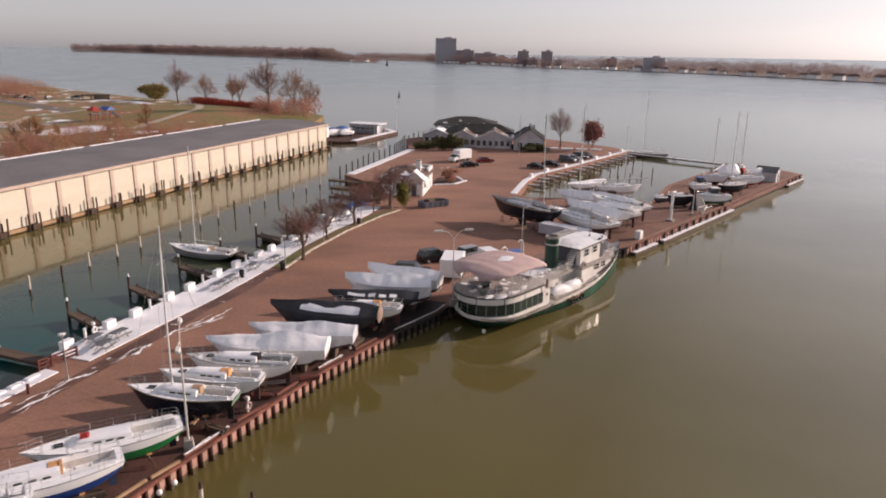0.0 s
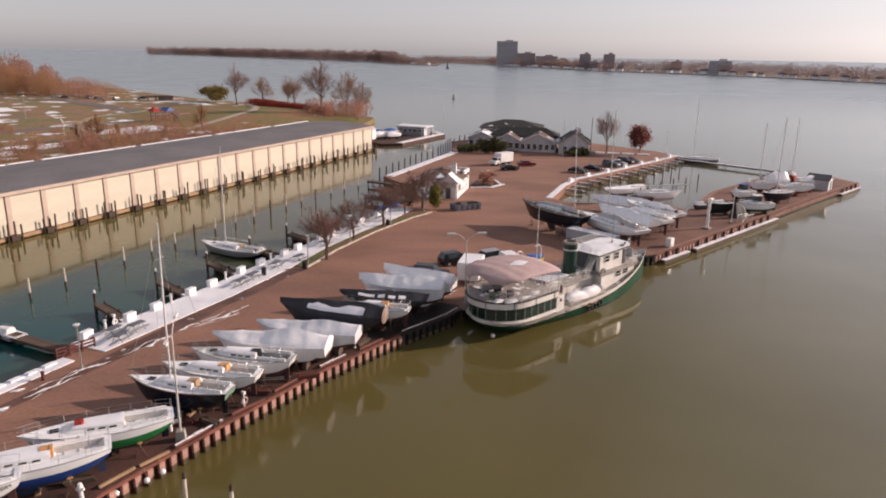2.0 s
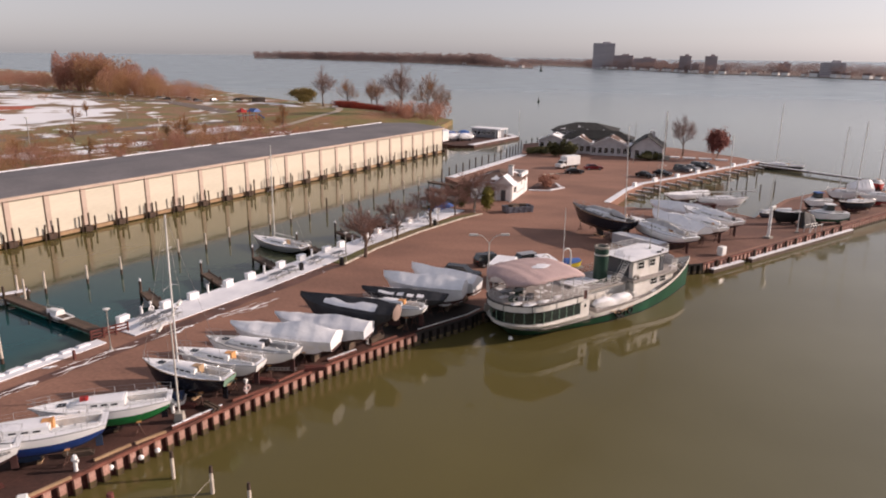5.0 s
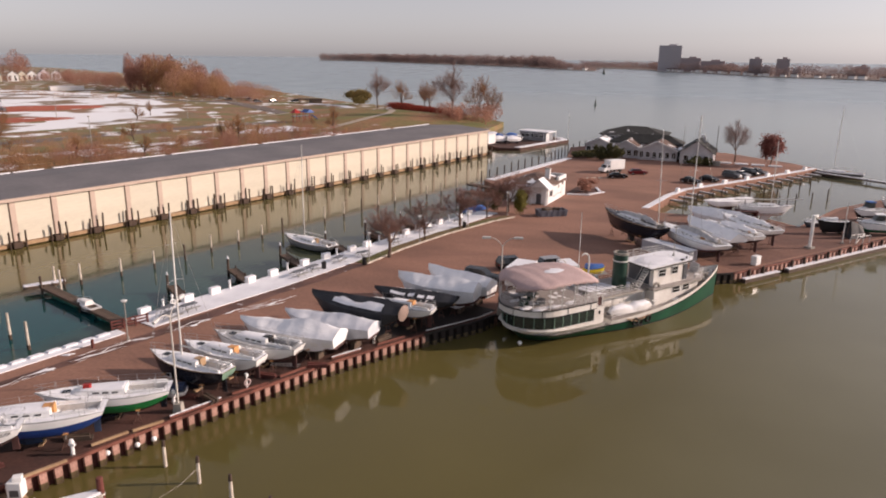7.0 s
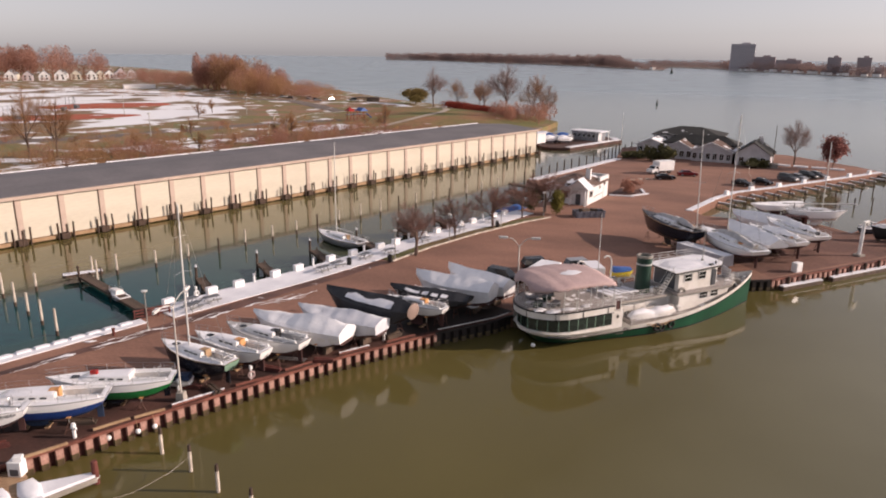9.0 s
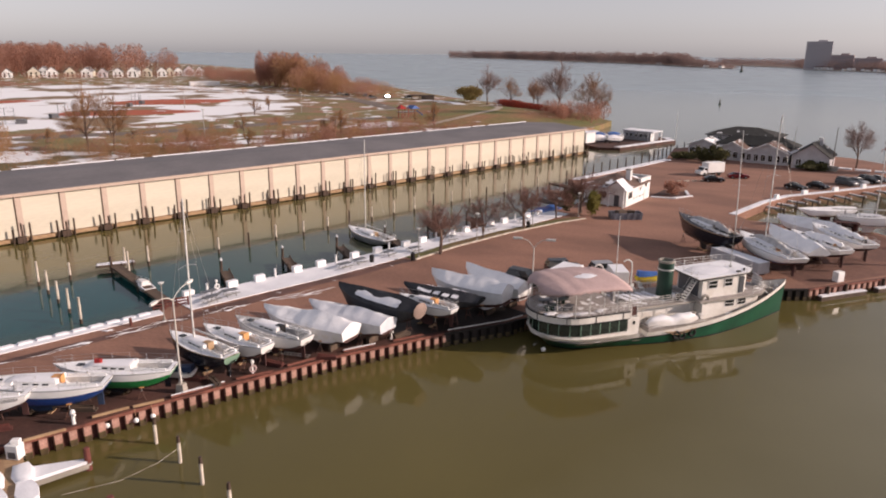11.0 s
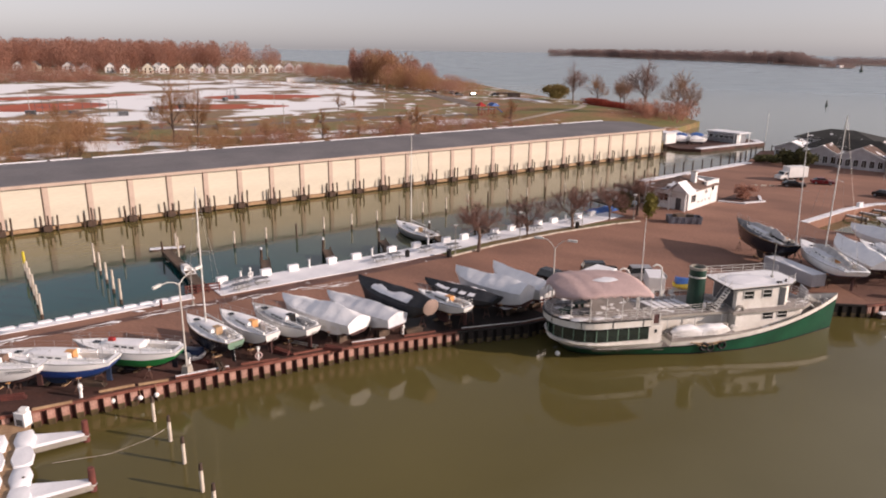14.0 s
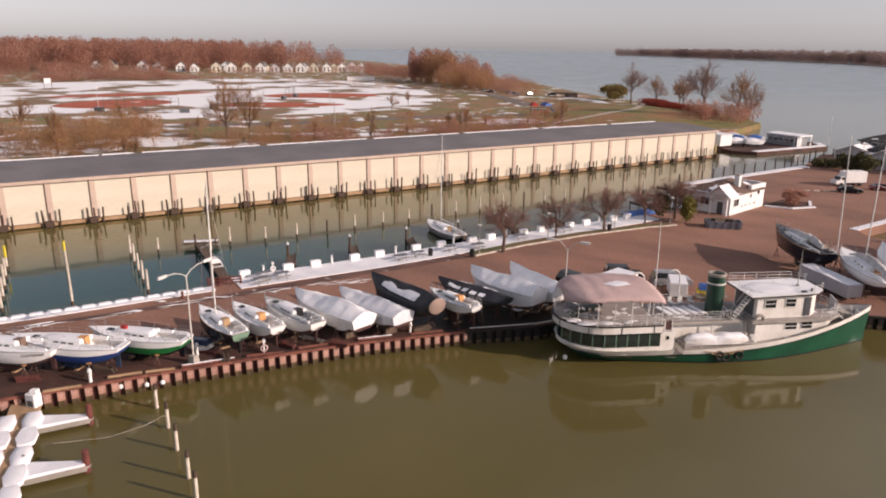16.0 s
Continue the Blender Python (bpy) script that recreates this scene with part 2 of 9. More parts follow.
M = dict(
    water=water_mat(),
    yard=mat("brown_asphalt", (0.282, 0.147, 0.102), 0.9, (0.196, 0.102, 0.072), 0.08, 40, 0.3, 0.3, snow=0.0),
    yard_dark=mat("dark_gravel", (0.092, 0.040, 0.030), 0.85, (0.040, 0.020, 0.016), 0.25, 18, 0.4, 0.5),
    snow=mat("packed_snow", (0.78, 0.79, 0.82), 0.8, (0.66, 0.67, 0.71), 0.4, 12, 0.08, 0.4, dist=0.05),
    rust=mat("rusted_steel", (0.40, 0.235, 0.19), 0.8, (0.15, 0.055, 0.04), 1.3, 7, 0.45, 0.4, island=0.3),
    webdark=mat("dark_red_recess_steel", (0.105, 0.035, 0.027), 0.85, (0.050, 0.017, 0.014), 1.5, 7, 0.4, 0.4, island=0.3),
    capsteel=mat("rusty_cap_beam", (0.22, 0.080, 0.056), 0.8, (0.10, 0.036, 0.026), 0.9, 9, 0.35, 0.3),
    conc=mat("weathered_concrete", (0.36, 0.33, 0.29), 0.9, (0.26, 0.24, 0.21), 0.5, 14, 0.2, 0.3),
    timber=mat("grey_dock_timber", (0.12, 0.082, 0.058), 0.9, (0.07, 0.05, 0.038), 1.5, 9, 0.35, 0.4, island=0.25),
    timber_new=mat("pale_timber", (0.40, 0.27, 0.16), 0.85, (0.30, 0.19, 0.11), 1.5, 9, 0.3, 0.3),
    pile=mat("dark_pile_timber", (0.085, 0.055, 0.040), 0.9, (0.05, 0.034, 0.026), 1.5, 8, 0.35, 0.5),
    footreflect=mat("water_reflection_foot", (0.105, 0.075, 0.036), 0.5, (0.060, 0.042, 0.022), 1.5, 8, 0.35, 0.4),
    shadeblack=mat("shade_black_steel", (0.022, 0.016, 0.014), 0.7, (0.012, 0.010, 0.009), 1.2, 8, 0.3, 0.4),
    pilered=mat("red_brown_pile", (0.15, 0.045, 0.035), 0.85, (0.09, 0.03, 0.025), 1.5, 8, 0.35, 0.5),
    pilewhite=mat("bleached_pile", (0.62, 0.56, 0.48), 0.9, (0.40, 0.34, 0.28), 1.2, 8, 0.3, 0.4),
    cream=mat("cream_panel", (0.60, 0.555, 0.455), 0.75, (0.55, 0.505, 0.41), 0.25, 20, 0.1, 0.15, island=0.05),
    pilaster=mat("tan_pilaster", (0.52, 0.41, 0.34), 0.8, (0.45, 0.35, 0.29), 0.5, 12, 0.15, 0.2, island=0.06),
    browngap=mat("dark_brown_trim_and_shade", (0.11, 0.075, 0.055), 0.8),
    roofgrey=mat("grey_membrane_roof", (0.165, 0.155, 0.160), 0.8, (0.125, 0.120, 0.126), 0.12, 14, 0.2, 0.15),
    roofdark=mat("dark_shingles", (0.035, 0.036, 0.034), 0.9, (0.022, 0.023, 0.022), 0.6, 12, 0.3, 0.4, snow=0.13, snow_scale=0.3),
    white=mat("white_paint", (0.78, 0.78, 0.77), 0.5, (0.70, 0.70, 0.69), 0.5, 10, 0.06, 0.05),
    gel=mat("white_gelcoat", (0.86, 0.86, 0.85), 0.25, (0.80, 0.80, 0.79), 0.6, 8, 0.05, 0.02),
    deck=mat("snowy_deck", (0.66, 0.64, 0.61), 0.6, (0.52, 0.50, 0.47), 0.7, 9, 0.2, 0.2, snow=0.86, snow_scale=0.9),
    darkdeck=mat("dark_grey_deck", (0.075, 0.08, 0.09), 0.6, (0.05, 0.052, 0.06), 0.8, 9, 0.2, 0.15, snow=0.2, snow_scale=1.0),
    walktwig=twig_mat("dark_red_twigs", (0.30, 0.18, 0.15), (0.22, 0.13, 0.105), 0.1, 0.35, 0.4),
    nonskid=mat("grey_nonskid", (0.42, 0.42, 0.42), 0.7, (0.34, 0.34, 0.34), 1.0, 9, 0.15, 0.15, snow=0.3, snow_scale=1.1),
    green=mat("green_hull_paint", (0.012, 0.105, 0.055), 0.35, (0.010, 0.082, 0.045), 0.3, 10, 0.2, 0.05),
    brightgreen=mat("bright_green_paint", (0.015, 0.22, 0.06), 0.35),
    darkgreen=mat("dark_green_paint", (0.014, 0.05, 0.035), 0.4),
    blue=mat("blue_paint", (0.02, 0.065, 0.26), 0.35),
    navy=mat("navy_gelcoat", (0.012, 0.014, 0.022), 0.25),
    black=mat("black_paint", (0.014, 0.014, 0.015), 0.45),
    rubber=mat("black_rubber", (0.02, 0.02, 0.02), 0.9),
    bottom=mat("faded_antifouling", (0.10, 0.045, 0.04), 0.9, (0.06, 0.03, 0.03), 1.0, 8, 0.3, 0.2),
    bottomblue=mat("blue_antifouling", (0.03, 0.05, 0.10), 0.9, (0.02, 0.03, 0.06), 1.0, 8, 0.3, 0.2),
    wrap=mat("white_shrink_wrap", (0.86, 0.86, 0.87), 0.4, (0.76, 0.77, 0.80), 0.5, 3, 0.08, 0.35, dist=0.15),
    wrapgrey=mat("milky_tarp", (0.70, 0.71, 0.74), 0.5, (0.56, 0.58, 0.63), 0.5, 3, 0.10, 0.35, dist=0.15),
    tarp=mat("charcoal_tarp", (0.030, 0.032, 0.038), 0.65, (0.018, 0.019, 0.023), 0.7, 5, 0.3, 0.5, dist=0.1),
    bluetarp=mat("blue_tarp", (0.03, 0.12, 0.38), 0.5, (0.02, 0.08, 0.28), 0.8, 6, 0.2, 0.4, dist=0.08),
    tanpanel=mat("tan_canvas_panel", (0.27, 0.195, 0.165), 0.85, (0.20, 0.145, 0.12), 0.8, 8, 0.2, 0.3),
    sailbag=mat("grey_white_sailcloth", (0.52, 0.51, 0.50), 0.75, (0.34, 0.34, 0.35), 1.2, 6, 0.25, 0.3),
    canopy=mat("faded_pink_canvas", (0.47, 0.345, 0.33), 0.85, (0.39, 0.285, 0.275), 0.4, 10, 0.14, 0.35, dist=0.08),
    alu=mat("aluminium_tube", (0.55, 0.55, 0.55), 0.35, metal=0.8, bump=0),
    whitetube=mat("white_tube", (0.72, 0.71, 0.68), 0.5, bump=0),
    steel=mat("galvanised_steel", (0.42, 0.41, 0.38), 0.5, metal=0.5, bump=0),
    lamppost=mat("pale_painted_steel", (0.56, 0.53, 0.49), 0.55, (0.48, 0.45, 0.41), 0.8, 8, 0.12, 0),
    stand=mat("rusty_jack_stand", (0.12, 0.06, 0.045), 0.8, bump=0),
    glass=mat("dark_window_glass", (0.012, 0.015, 0.016), 0.08, bump=0, spec=0.6),
    grass=mat("winter_grass", (0.11, 0.105, 0.035), 0.95, (0.15, 0.085, 0.04), 0.05, 40, 0.35, 0.5),
    orange=mat("orange_canvas", (0.62, 0.32, 0.13), 0.8, (0.5, 0.24, 0.09), 1.5),
    teak=mat("bleached_teak", (0.42, 0.28, 0.16), 0.8),
    red=mat("red_plastic", (0.42, 0.03, 0.025), 0.5),
    redcar=mat("dark_red_car_paint", (0.20, 0.015, 0.02), 0.3, bump=0),
    carblack=mat("black_car_paint", (0.012, 0.012, 0.014), 0.25, bump=0),
    cargrey=mat("grey_car_paint", (0.10, 0.105, 0.115), 0.3, bump=0),
    carsilver=mat("silver_car_paint", (0.35, 0.36, 0.38), 0.3, metal=0.3, bump=0),
    carblue=mat("blue_car_paint", (0.03, 0.05, 0.11), 0.3, bump=0),
    bark=mat("grey_brown_bark", (0.16, 0.105, 0.08), 0.9, (0.10, 0.07, 0.055), 2.0, 8, 0.3, 0.4),
    twig=twig_mat("brown_twigs", (0.33, 0.20, 0.145), (0.25, 0.15, 0.11), 0.1, 0.35, 0.5),
    twigpale=twig_mat("grey_pink_twigs", (0.36, 0.25, 0.215), (0.28, 0.19, 0.16), 0.1, 0.4, 0.5),
    twigred=twig_mat("reddish_twigs", (0.45, 0.25, 0.185), (0.34, 0.18, 0.135), 0.12, 0.6, 0.03),
    twigtan=twig_mat("tan_brush", (0.44, 0.27, 0.145), (0.35, 0.195, 0.11), 0.14, 0.55, 0.08),
    rustleaf=mat("rust_red_leaves", (0.23, 0.075, 0.058), 0.8, (0.15, 0.045, 0.035), 0.8, 5, 0.3, 0, island=0.35),
    evergreen=mat("olive_evergreen", (0.085, 0.078, 0.022), 0.85, (0.05, 0.05, 0.018), 0.8, 5, 0.3, 0, island=0.35),
    palegreen=mat("pale_green_paint", (0.22, 0.36, 0.27), 0.5),
    brick=mat("brown_brick", (0.20, 0.13, 0.10), 0.9),
    yellow=mat("yellow_paint", (0.62, 0.50, 0.04), 0.5),
)


# the yard's asphalt carries long wheel-worn and wet streaks along the pier
n, l = M["yard"].node_tree.nodes, M["yard"].node_tree.links
mp = n.new("ShaderNodeMapping")
mp.inputs["Rotation"].default_value, mp.inputs["Scale"].default_value = (0, 0, radians(-66)), (0.8, 1.7, 1)
l.new(n["Texture Coordinate"].outputs["Object"], mp.inputs[0])
l.new(mp.outputs[0], n["Noise Texture"].inputs["Vector"])

M["siding"] = mat("weathered_white_siding", (0.56, 0.54, 0.55), 0.75, (0.44, 0.42, 0.43), 0.4, 9, 0.2, 0.15)
M["roofbrown"] = mat("weathered_brown_shingles", (0.15, 0.095, 0.075), 0.9, (0.10, 0.065, 0.052), 0.6, 12, 0.3, 0.4, snow=0.30, snow_scale=0.35)
M["roofsnow"] = mat("snow_patched_shingles", (0.06, 0.05, 0.046), 0.9, (0.04, 0.035, 0.033), 0.6, 12, 0.3, 0.4, snow=0.62, snow_scale=0.35)
# ---- building blocks ----
class Shape:
    """Collects simple solids and becomes one mesh."""

    def __init__(self):
        self.v, self.f = [], []

    def add(self, verts, faces):
        k = len(self.v)
        self.v.extend(tuple(map(float, p)) for p in verts)
        self.f.extend(tuple(i + k for i in f) for f in faces)
        return self

    def box(self, cx, cy, cz, sx, sy, sz, rz=0.0, taper=1.0):
        c, s = math.cos(radians(rz)), math.sin(radians(rz))
        vs = []
        for dz in (-0.5, 0.5):
            k = taper if dz > 0 else 1.0
            for dx, dy in ((-0.5, -0.5), (0.5, -0.5), (0.5, 0.5), (-0.5, 0.5)):
                x, y = dx * sx * k, dy * sy * k
                vs.append((cx + x * c - y * s, cy + x * s + y * c, cz + dz * sz))
        return self.add(vs, [(3, 2, 1, 0), (4, 5, 6, 7), (0, 1, 5, 4), (1, 2, 6, 5), (2, 3, 7, 6), (3, 0, 4, 7)])

    def prism(self, poly, z0, z1):
        n = len(poly)
        area = sum(poly[i][0] * poly[(i + 1) % n][1] - poly[(i + 1) % n][0] * poly[i][1] for i in range(n))
        if area < 0:
            poly = poly[::-1]
        vs = [(x, y, z0) for x, y in poly] + [(x, y, z1) for x, y in poly]
        fs = [tuple(range(n - 1, -1, -1)), tuple(range(n, 2 * n))]
        fs += [(i, (i + 1) % n, n + (i + 1) % n, n + i) for i in range(n)]
        return self.add(vs, fs)

    def loft(self, rings, closed=True, cap=True):
        n = len(rings[0])
        vs = [p for r in rings for p in r]
        fs = []
        for a in range(len(rings) - 1):
            for i in range(n if closed else n - 1):
                j = (i + 1) % n
                fs.append((a * n + i, a * n + j, (a + 1) * n + j, (a + 1) * n + i))
        if cap and closed:
            fs.append(tuple(range(n - 1, -1, -1)))
            fs.append(tuple(range((len(rings) - 1) * n, len(rings) * n)))
        return self.add(vs, fs)

    def tube(self, pts, r, n=6, r2=None):
        pts = [Vector(p) for p in pts]
        rings = []
        for i, p in enumerate(pts):
            d = (pts[min(i + 1, len(pts) - 1)] - pts[max(i - 1, 0)]).normalized()
            a = d.cross(Vector((0, 0, 1)))
            if a.length < 0.05:
                a = d.cross(Vector((1, 0, 0)))
            a.normalize()
            b = d.cross(a)
            rr = r if r2 is None else r + (r2 - r) * i / max(1, len(pts) - 1)
            rings.append([p + (a * math.cos(2 * math.pi * k / n) + b * math.sin(2 * math.pi * k / n)) * rr for k in range(n)])
        return self.loft(rings)

    def cyl(self, x, y, z0, z1, r, n=10, r2=None):
        r2 = r if r2 is None else r2
        ring = lambda z, q: [(x + q * math.cos(2 * math.pi * k / n), y + q * math.sin(2 * math.pi * k / n), z) for k in range(n)]
        return self.loft([ring(z0, r), ring(z1, r2)])

    def mesh(self, name, material, smooth=False):
        me = bpy.data.meshes.new(name)
        me.from_pydata(self.v, [], self.f)
        if material:
            me.materials.append(material)
        if smooth:
            me.polygons.foreach_set("use_smooth", [True] * len(me.polygons))
        me.update()
        return me


def part(name, shape, material, parent, label="", smooth=False, bevel=0.0, m=None):
    """One mesh object under a thing, a part or a piece of the setting."""
    ob = new(name, shape.mesh(name, M[material] if isinstance(material, str) else material, smooth))
    if smooth:
        e = ob.modifiers.new("edges", "EDGE_SPLIT")
        e.split_angle = radians(50)
    if bevel:
        b = ob.modifiers.new("edges_worn", "BEVEL")
        b.width, b.segments, b.limit_method = bevel, 2, 'ANGLE'
    ob.parent = parent
    if m is not None:
        ob.matrix_basis = m
    if label:
        tagged(ob, label)
    return ob


def piece(name, me, parent, m):
    """A small repeated part that shares its mesh."""
    ob = new(name, me)
    ob.parent = parent
    ob.matrix_basis = m
    return ob


def thing(name, m, label, category, group="", kind=""):
    ob = new(name)
    ob.empty_display_size = 0.3
    ob.matrix_basis = m
    return tagged(ob, label, category, group, kind)


def structure(name, shape, material, label, category, smooth=False):
    ob = new(name, shape.mesh(name, M[material], smooth))
    return tagged(ob, label, category, kind="structure")


def along(poly, step):
    """Points and headings every so many metres along a line of points."""
    out, left = [], 0.0
    for (x0, y0), (x1, y1) in zip(poly, poly[1:]):
        d = math.hypot(x1 - x0, y1 - y0)
        k = left
        while k < d:
            out.append((x0 + (x1 - x0) * k / d, y0 + (y1 - y0) * k / d, math.degrees(math.atan2(y1 - y0, x1 - x0))))
            k += step
        left = k - d
    return out


rnd = random.Random(7)

# ---- water: one sheet to the horizon, lifted a little far out as the eye sees it ----
g = Shape()
rads = [0, 40, 80, 120, 180, 260, 380, 560, 800, 1150, 1600, 2200, 3000, 3900, 4900]
N = 64
rings = []
for r in rads[1:]:
    z = 13.0 * max(0.0, (r - 1400) / 3500) ** 2
    rings.append([(r * math.cos(2 * math.pi * k / N), r * math.sin(2 * math.pi * k / N), z) for k in range(N)])
g.loft(rings, cap=False)
g.f = [f[::-1] for f in g.f]
g.v.append((0.0, 0.0, 0.0))
g.f.extend((len(g.v) - 1, k, (k + 1) % N) for k in range(N))
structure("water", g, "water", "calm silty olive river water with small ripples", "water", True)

# ---- the pier: a quay of brown asphalt at 1.5 m above the water ----
DECK = 1.5
FRONT = [(-27.5, 20.0), (-21.0, 33.0), (-16.4, 43.2), (-9.3, 57.3), (-3.4, 66.4)]
RECESS = [(-3.4, 66.4), (1.0, 71.9), (1.9, 73.7), (3.0, 75.2), (13.2, 87.4), (20.0, 95.3), (29.1, 100.3)]
ARM = [(29.1, 100.3), (37.2, 109.3), (55.6, 130.3), (71.6, 149.0), (90.0, 169.8)]
ARM_BACK = [(90.0, 169.8), (87.5, 177.0), (67.0, 170.5), (52.0, 152.5), (44.6, 137.6), (42.4, 133.0), (38.4, 137.4), (30.0, 136.4)]
BAY = [(30.0, 136.4), (19.6, 136.6), (17.3, 139.8), (21.4, 154.6), (24.9, 163.2), (34.4, 175.4), (46.0, 191.2), (53.6, 201.6), (58.5, 209.0)]
TIP = [(58.5, 209.0), (54.0, 217.0), (38.0, 234.0), (2.0, 243.0), (-9.0, 230.0), (-7.0, 206.0), (-20.0, 160.0), (-15.0, 152.5), (-10.0, 150.5), (-10.5, 131.0)]
CANAL = [(-10.5, 131.0), (-12.8, 127.5), (-15.2, 119.5), (-18.1, 110.5), (-21.0, 101.5), (-24.2, 91.6), (-28.6, 77.2), (-31.9, 68.0), (-34.4, 60.0), (-33.4, 57.0), (-38.6, 41.5), (-50.0, 12.0)]
outline = FRONT + RECESS[1:] + ARM[1:] + ARM_BACK[1:] + BAY[1:] + TIP[1:] + CANAL[1:]
g = Shape().prism(outline, -2.5, DECK)
pier = structure("ground_pier", g, "yard", "worn red-brown asphalt boatyard pier with patches", "pier")


def ribbon(line, width, z0, z1, side=1.0):
    """A flat strip of that width beside a line."""
    s = Shape()
    lo, hi = [], []
    for i, (x, y) in enumerate(line):
        ax, ay = line[max(0, i - 1)]
        bx, by = line[min(len(line) - 1, i + 1)]
        d = math.hypot(bx - ax, by - ay)
        nx, ny = -(by - ay) / d * side, (bx - ax) / d * side
        w = width[i] if isinstance(width, (list, tuple)) else width
        lo.append((x, y))
        hi.append((x + nx * w, y + ny * w))
    return s.prism(lo + hi[::-1], z0, z1)


# darker gravel strip under the laid-up boats
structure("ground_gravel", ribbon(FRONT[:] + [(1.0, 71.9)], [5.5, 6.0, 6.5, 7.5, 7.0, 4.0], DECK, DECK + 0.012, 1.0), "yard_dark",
          "dark gravel strip under the laid-up boats", "ground")
# dark gravel by the stern, blackened to paint in the shade of ship and boats
M["sternshade"] = mat("shade_black_gravel", (0.026, 0.017, 0.014), 0.7, (0.014, 0.011, 0.010), 0.4, 9, 0.4, 0.4)
structure("ground_mud", Shape().prism([(-4.3, 65.6), (0.6, 71.9), (1.6, 73.8), (2.4, 75.6), (-1.0, 76.6), (-5.5, 74.6), (-9.6, 69.5), (-8.6, 64.4), (-6.2, 62.6)], DECK, DECK + 0.018), "sternshade", "dark gravel with painted deep shade in the corner by the ship's stern", "ground")
M["armearth"] = mat("dark_red_brown_earth", (0.20, 0.100, 0.072), 0.9, (0.125, 0.062, 0.046), 0.12, 20, 0.35, 0.4)
structure("ground_arm", Shape().prism([(29.6, 101.4), (37.0, 110.0), (55.4, 131.0), (71.4, 149.6), (88.6, 169.6), (86.6, 175.2), (67.6, 169.2), (52.8, 151.8), (45.2, 136.6), (42.6, 131.8), (38.0, 136.0), (31.0, 134.0), (27.0, 120.0), (24.0, 108.0)], DECK, DECK + 0.010), "armearth",
          "dark red-brown worn ground of the outer arm", "ground")
# snow on the canal walk
WALK = [(-49.6, 12.2), (-38.4, 41.6), (-33.2, 57.0)]
structure("snow_walk_low", ribbon(WALK, [1.5, 1.5, 1.5], DECK, DECK + 0.10, -1.0), "snow", "narrow snow-covered canal walk", "snow")
cap = Shape().loft([[(x * q, y * q, z) for x, y in ((-0.62, -0.3), (0.62, -0.3), (0.66, 0.0), (0.62, 0.3), (-0.62, 0.3), (-0.66, 0.0))] for q, z in ((1.0, 0.0), (1.0, 0.10), (0.85, 0.17), (0.4, 0.19))]).mesh("snow_cap", M["snow"])
caps = thing("edge_blocks", pose(0, 0, DECK), "row of snow-capped blocks along the canal walk", "kerb", kind="structure")
for x, y, h in along([(-48.9, 12.6), (-38.0, 41.8), (-32.9, 56.6)], 1.62):
    piece("snow_cap", cap, caps, pose(x, y, 0.08, 0, 0, h))
WALK2 = [(-34.3, 60.1), (-31.8, 68.0), (-28.5, 77.2), (-24.1, 91.6), (-20.9, 101.5), (-18.0, 110.5), (-15.1, 119.5), (-12.9, 126.6)]
structure("snow_walk", ribbon(WALK2, [4.3, 4.6, 4.7, 4.6, 4.4, 4.3, 4.2, 4.2], DECK, DECK + 0.09, -1.0), "snow", "wide snow-covered promenade beside the canal", "snow")

# ---- storage shed across the canal ----
SA, SB = Vector((-86.8, 46.0, 0)), Vector((-32.2, 213.0, 0))
sdir = (SB - SA).normalized()
shead = math.degrees(math.atan2(sdir.y, sdir.x))
SL = (SB - SA).length
SHED_H, SHED_D = 7.55, 23.0
shed = thing("storage_shed", pose(SA.x, SA.y, 0, 0, 0, shead), "long cream-panelled boat storage shed with a flat grey roof", "shed")
# local x runs along the wall, -y faces the canal
LEFT = -60.0
g = Shape().box((SL + LEFT) / 2, SHED_D / 2 + 0.2, (SHED_H + 0.5) / 2 + 0.2, SL - LEFT, SHED_D - 0.4, SHED_H - 0.6)
part("wall", g, "cream", shed)
g = Shape()
ring = []
for x in (LEFT - 0.4, SL + 0.4):
    ring.append([(x, -0.55, SHED_H - 0.25), (x, -0.55, SHED_H + 0.15), (x, SHED_D * 0.5, SHED_H + 0.9), (x, SHED_D + 0.5, SHED_H + 0.15), (x, SHED_D + 0.5, SHED_H - 0.25)])
g.loft(ring)
part("roof", g, "roofgrey", shed, "flat grey membrane roof")
part("eave", Shape().box((SL + LEFT) / 2, -0.62, SHED_H - 0.18, SL - LEFT + 0.8, 0.14, 0.5), "pilaster", shed)
for a in range(24):       # broken line of snow along the roof's back edge
    q = LEFT + (SL - LEFT) * (0.14 + 0.036 * a)
    part("snow_edge", Shape().box(q + 3, SHED_D + 0.1, SHED_H + 0.28, 5.5 + 2.5 * (a * 7 % 3), 0.34 + 0.10 * (a % 3), 0.16), "snow", shed, "line of snow along the roof's back edge")
part("base_beam", Shape().box((SL + LEFT) / 2, -0.35, 0.45, SL - LEFT, 0.7, 0.5), "timber_new", shed, "weathered timber fender beam at the waterline")
part("footing", Shape().box((SL + LEFT) / 2, SHED_D / 2 - 0.1, -0.8, SL - LEFT, SHED_D, 2.0), "browngap", shed)
panel = Shape().box(0, 0, 0, 1.0, 0.16, SHED_H - 1.35).mesh("panel", M["cream"])
# solid dark strip that stands in for the shade beside each pilaster
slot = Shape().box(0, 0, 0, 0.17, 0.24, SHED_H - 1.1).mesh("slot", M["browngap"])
post = Shape().box(0, 0, 0, 0.80, 0.30, SHED_H - 0.9).mesh("pilaster", M["pilaster"])


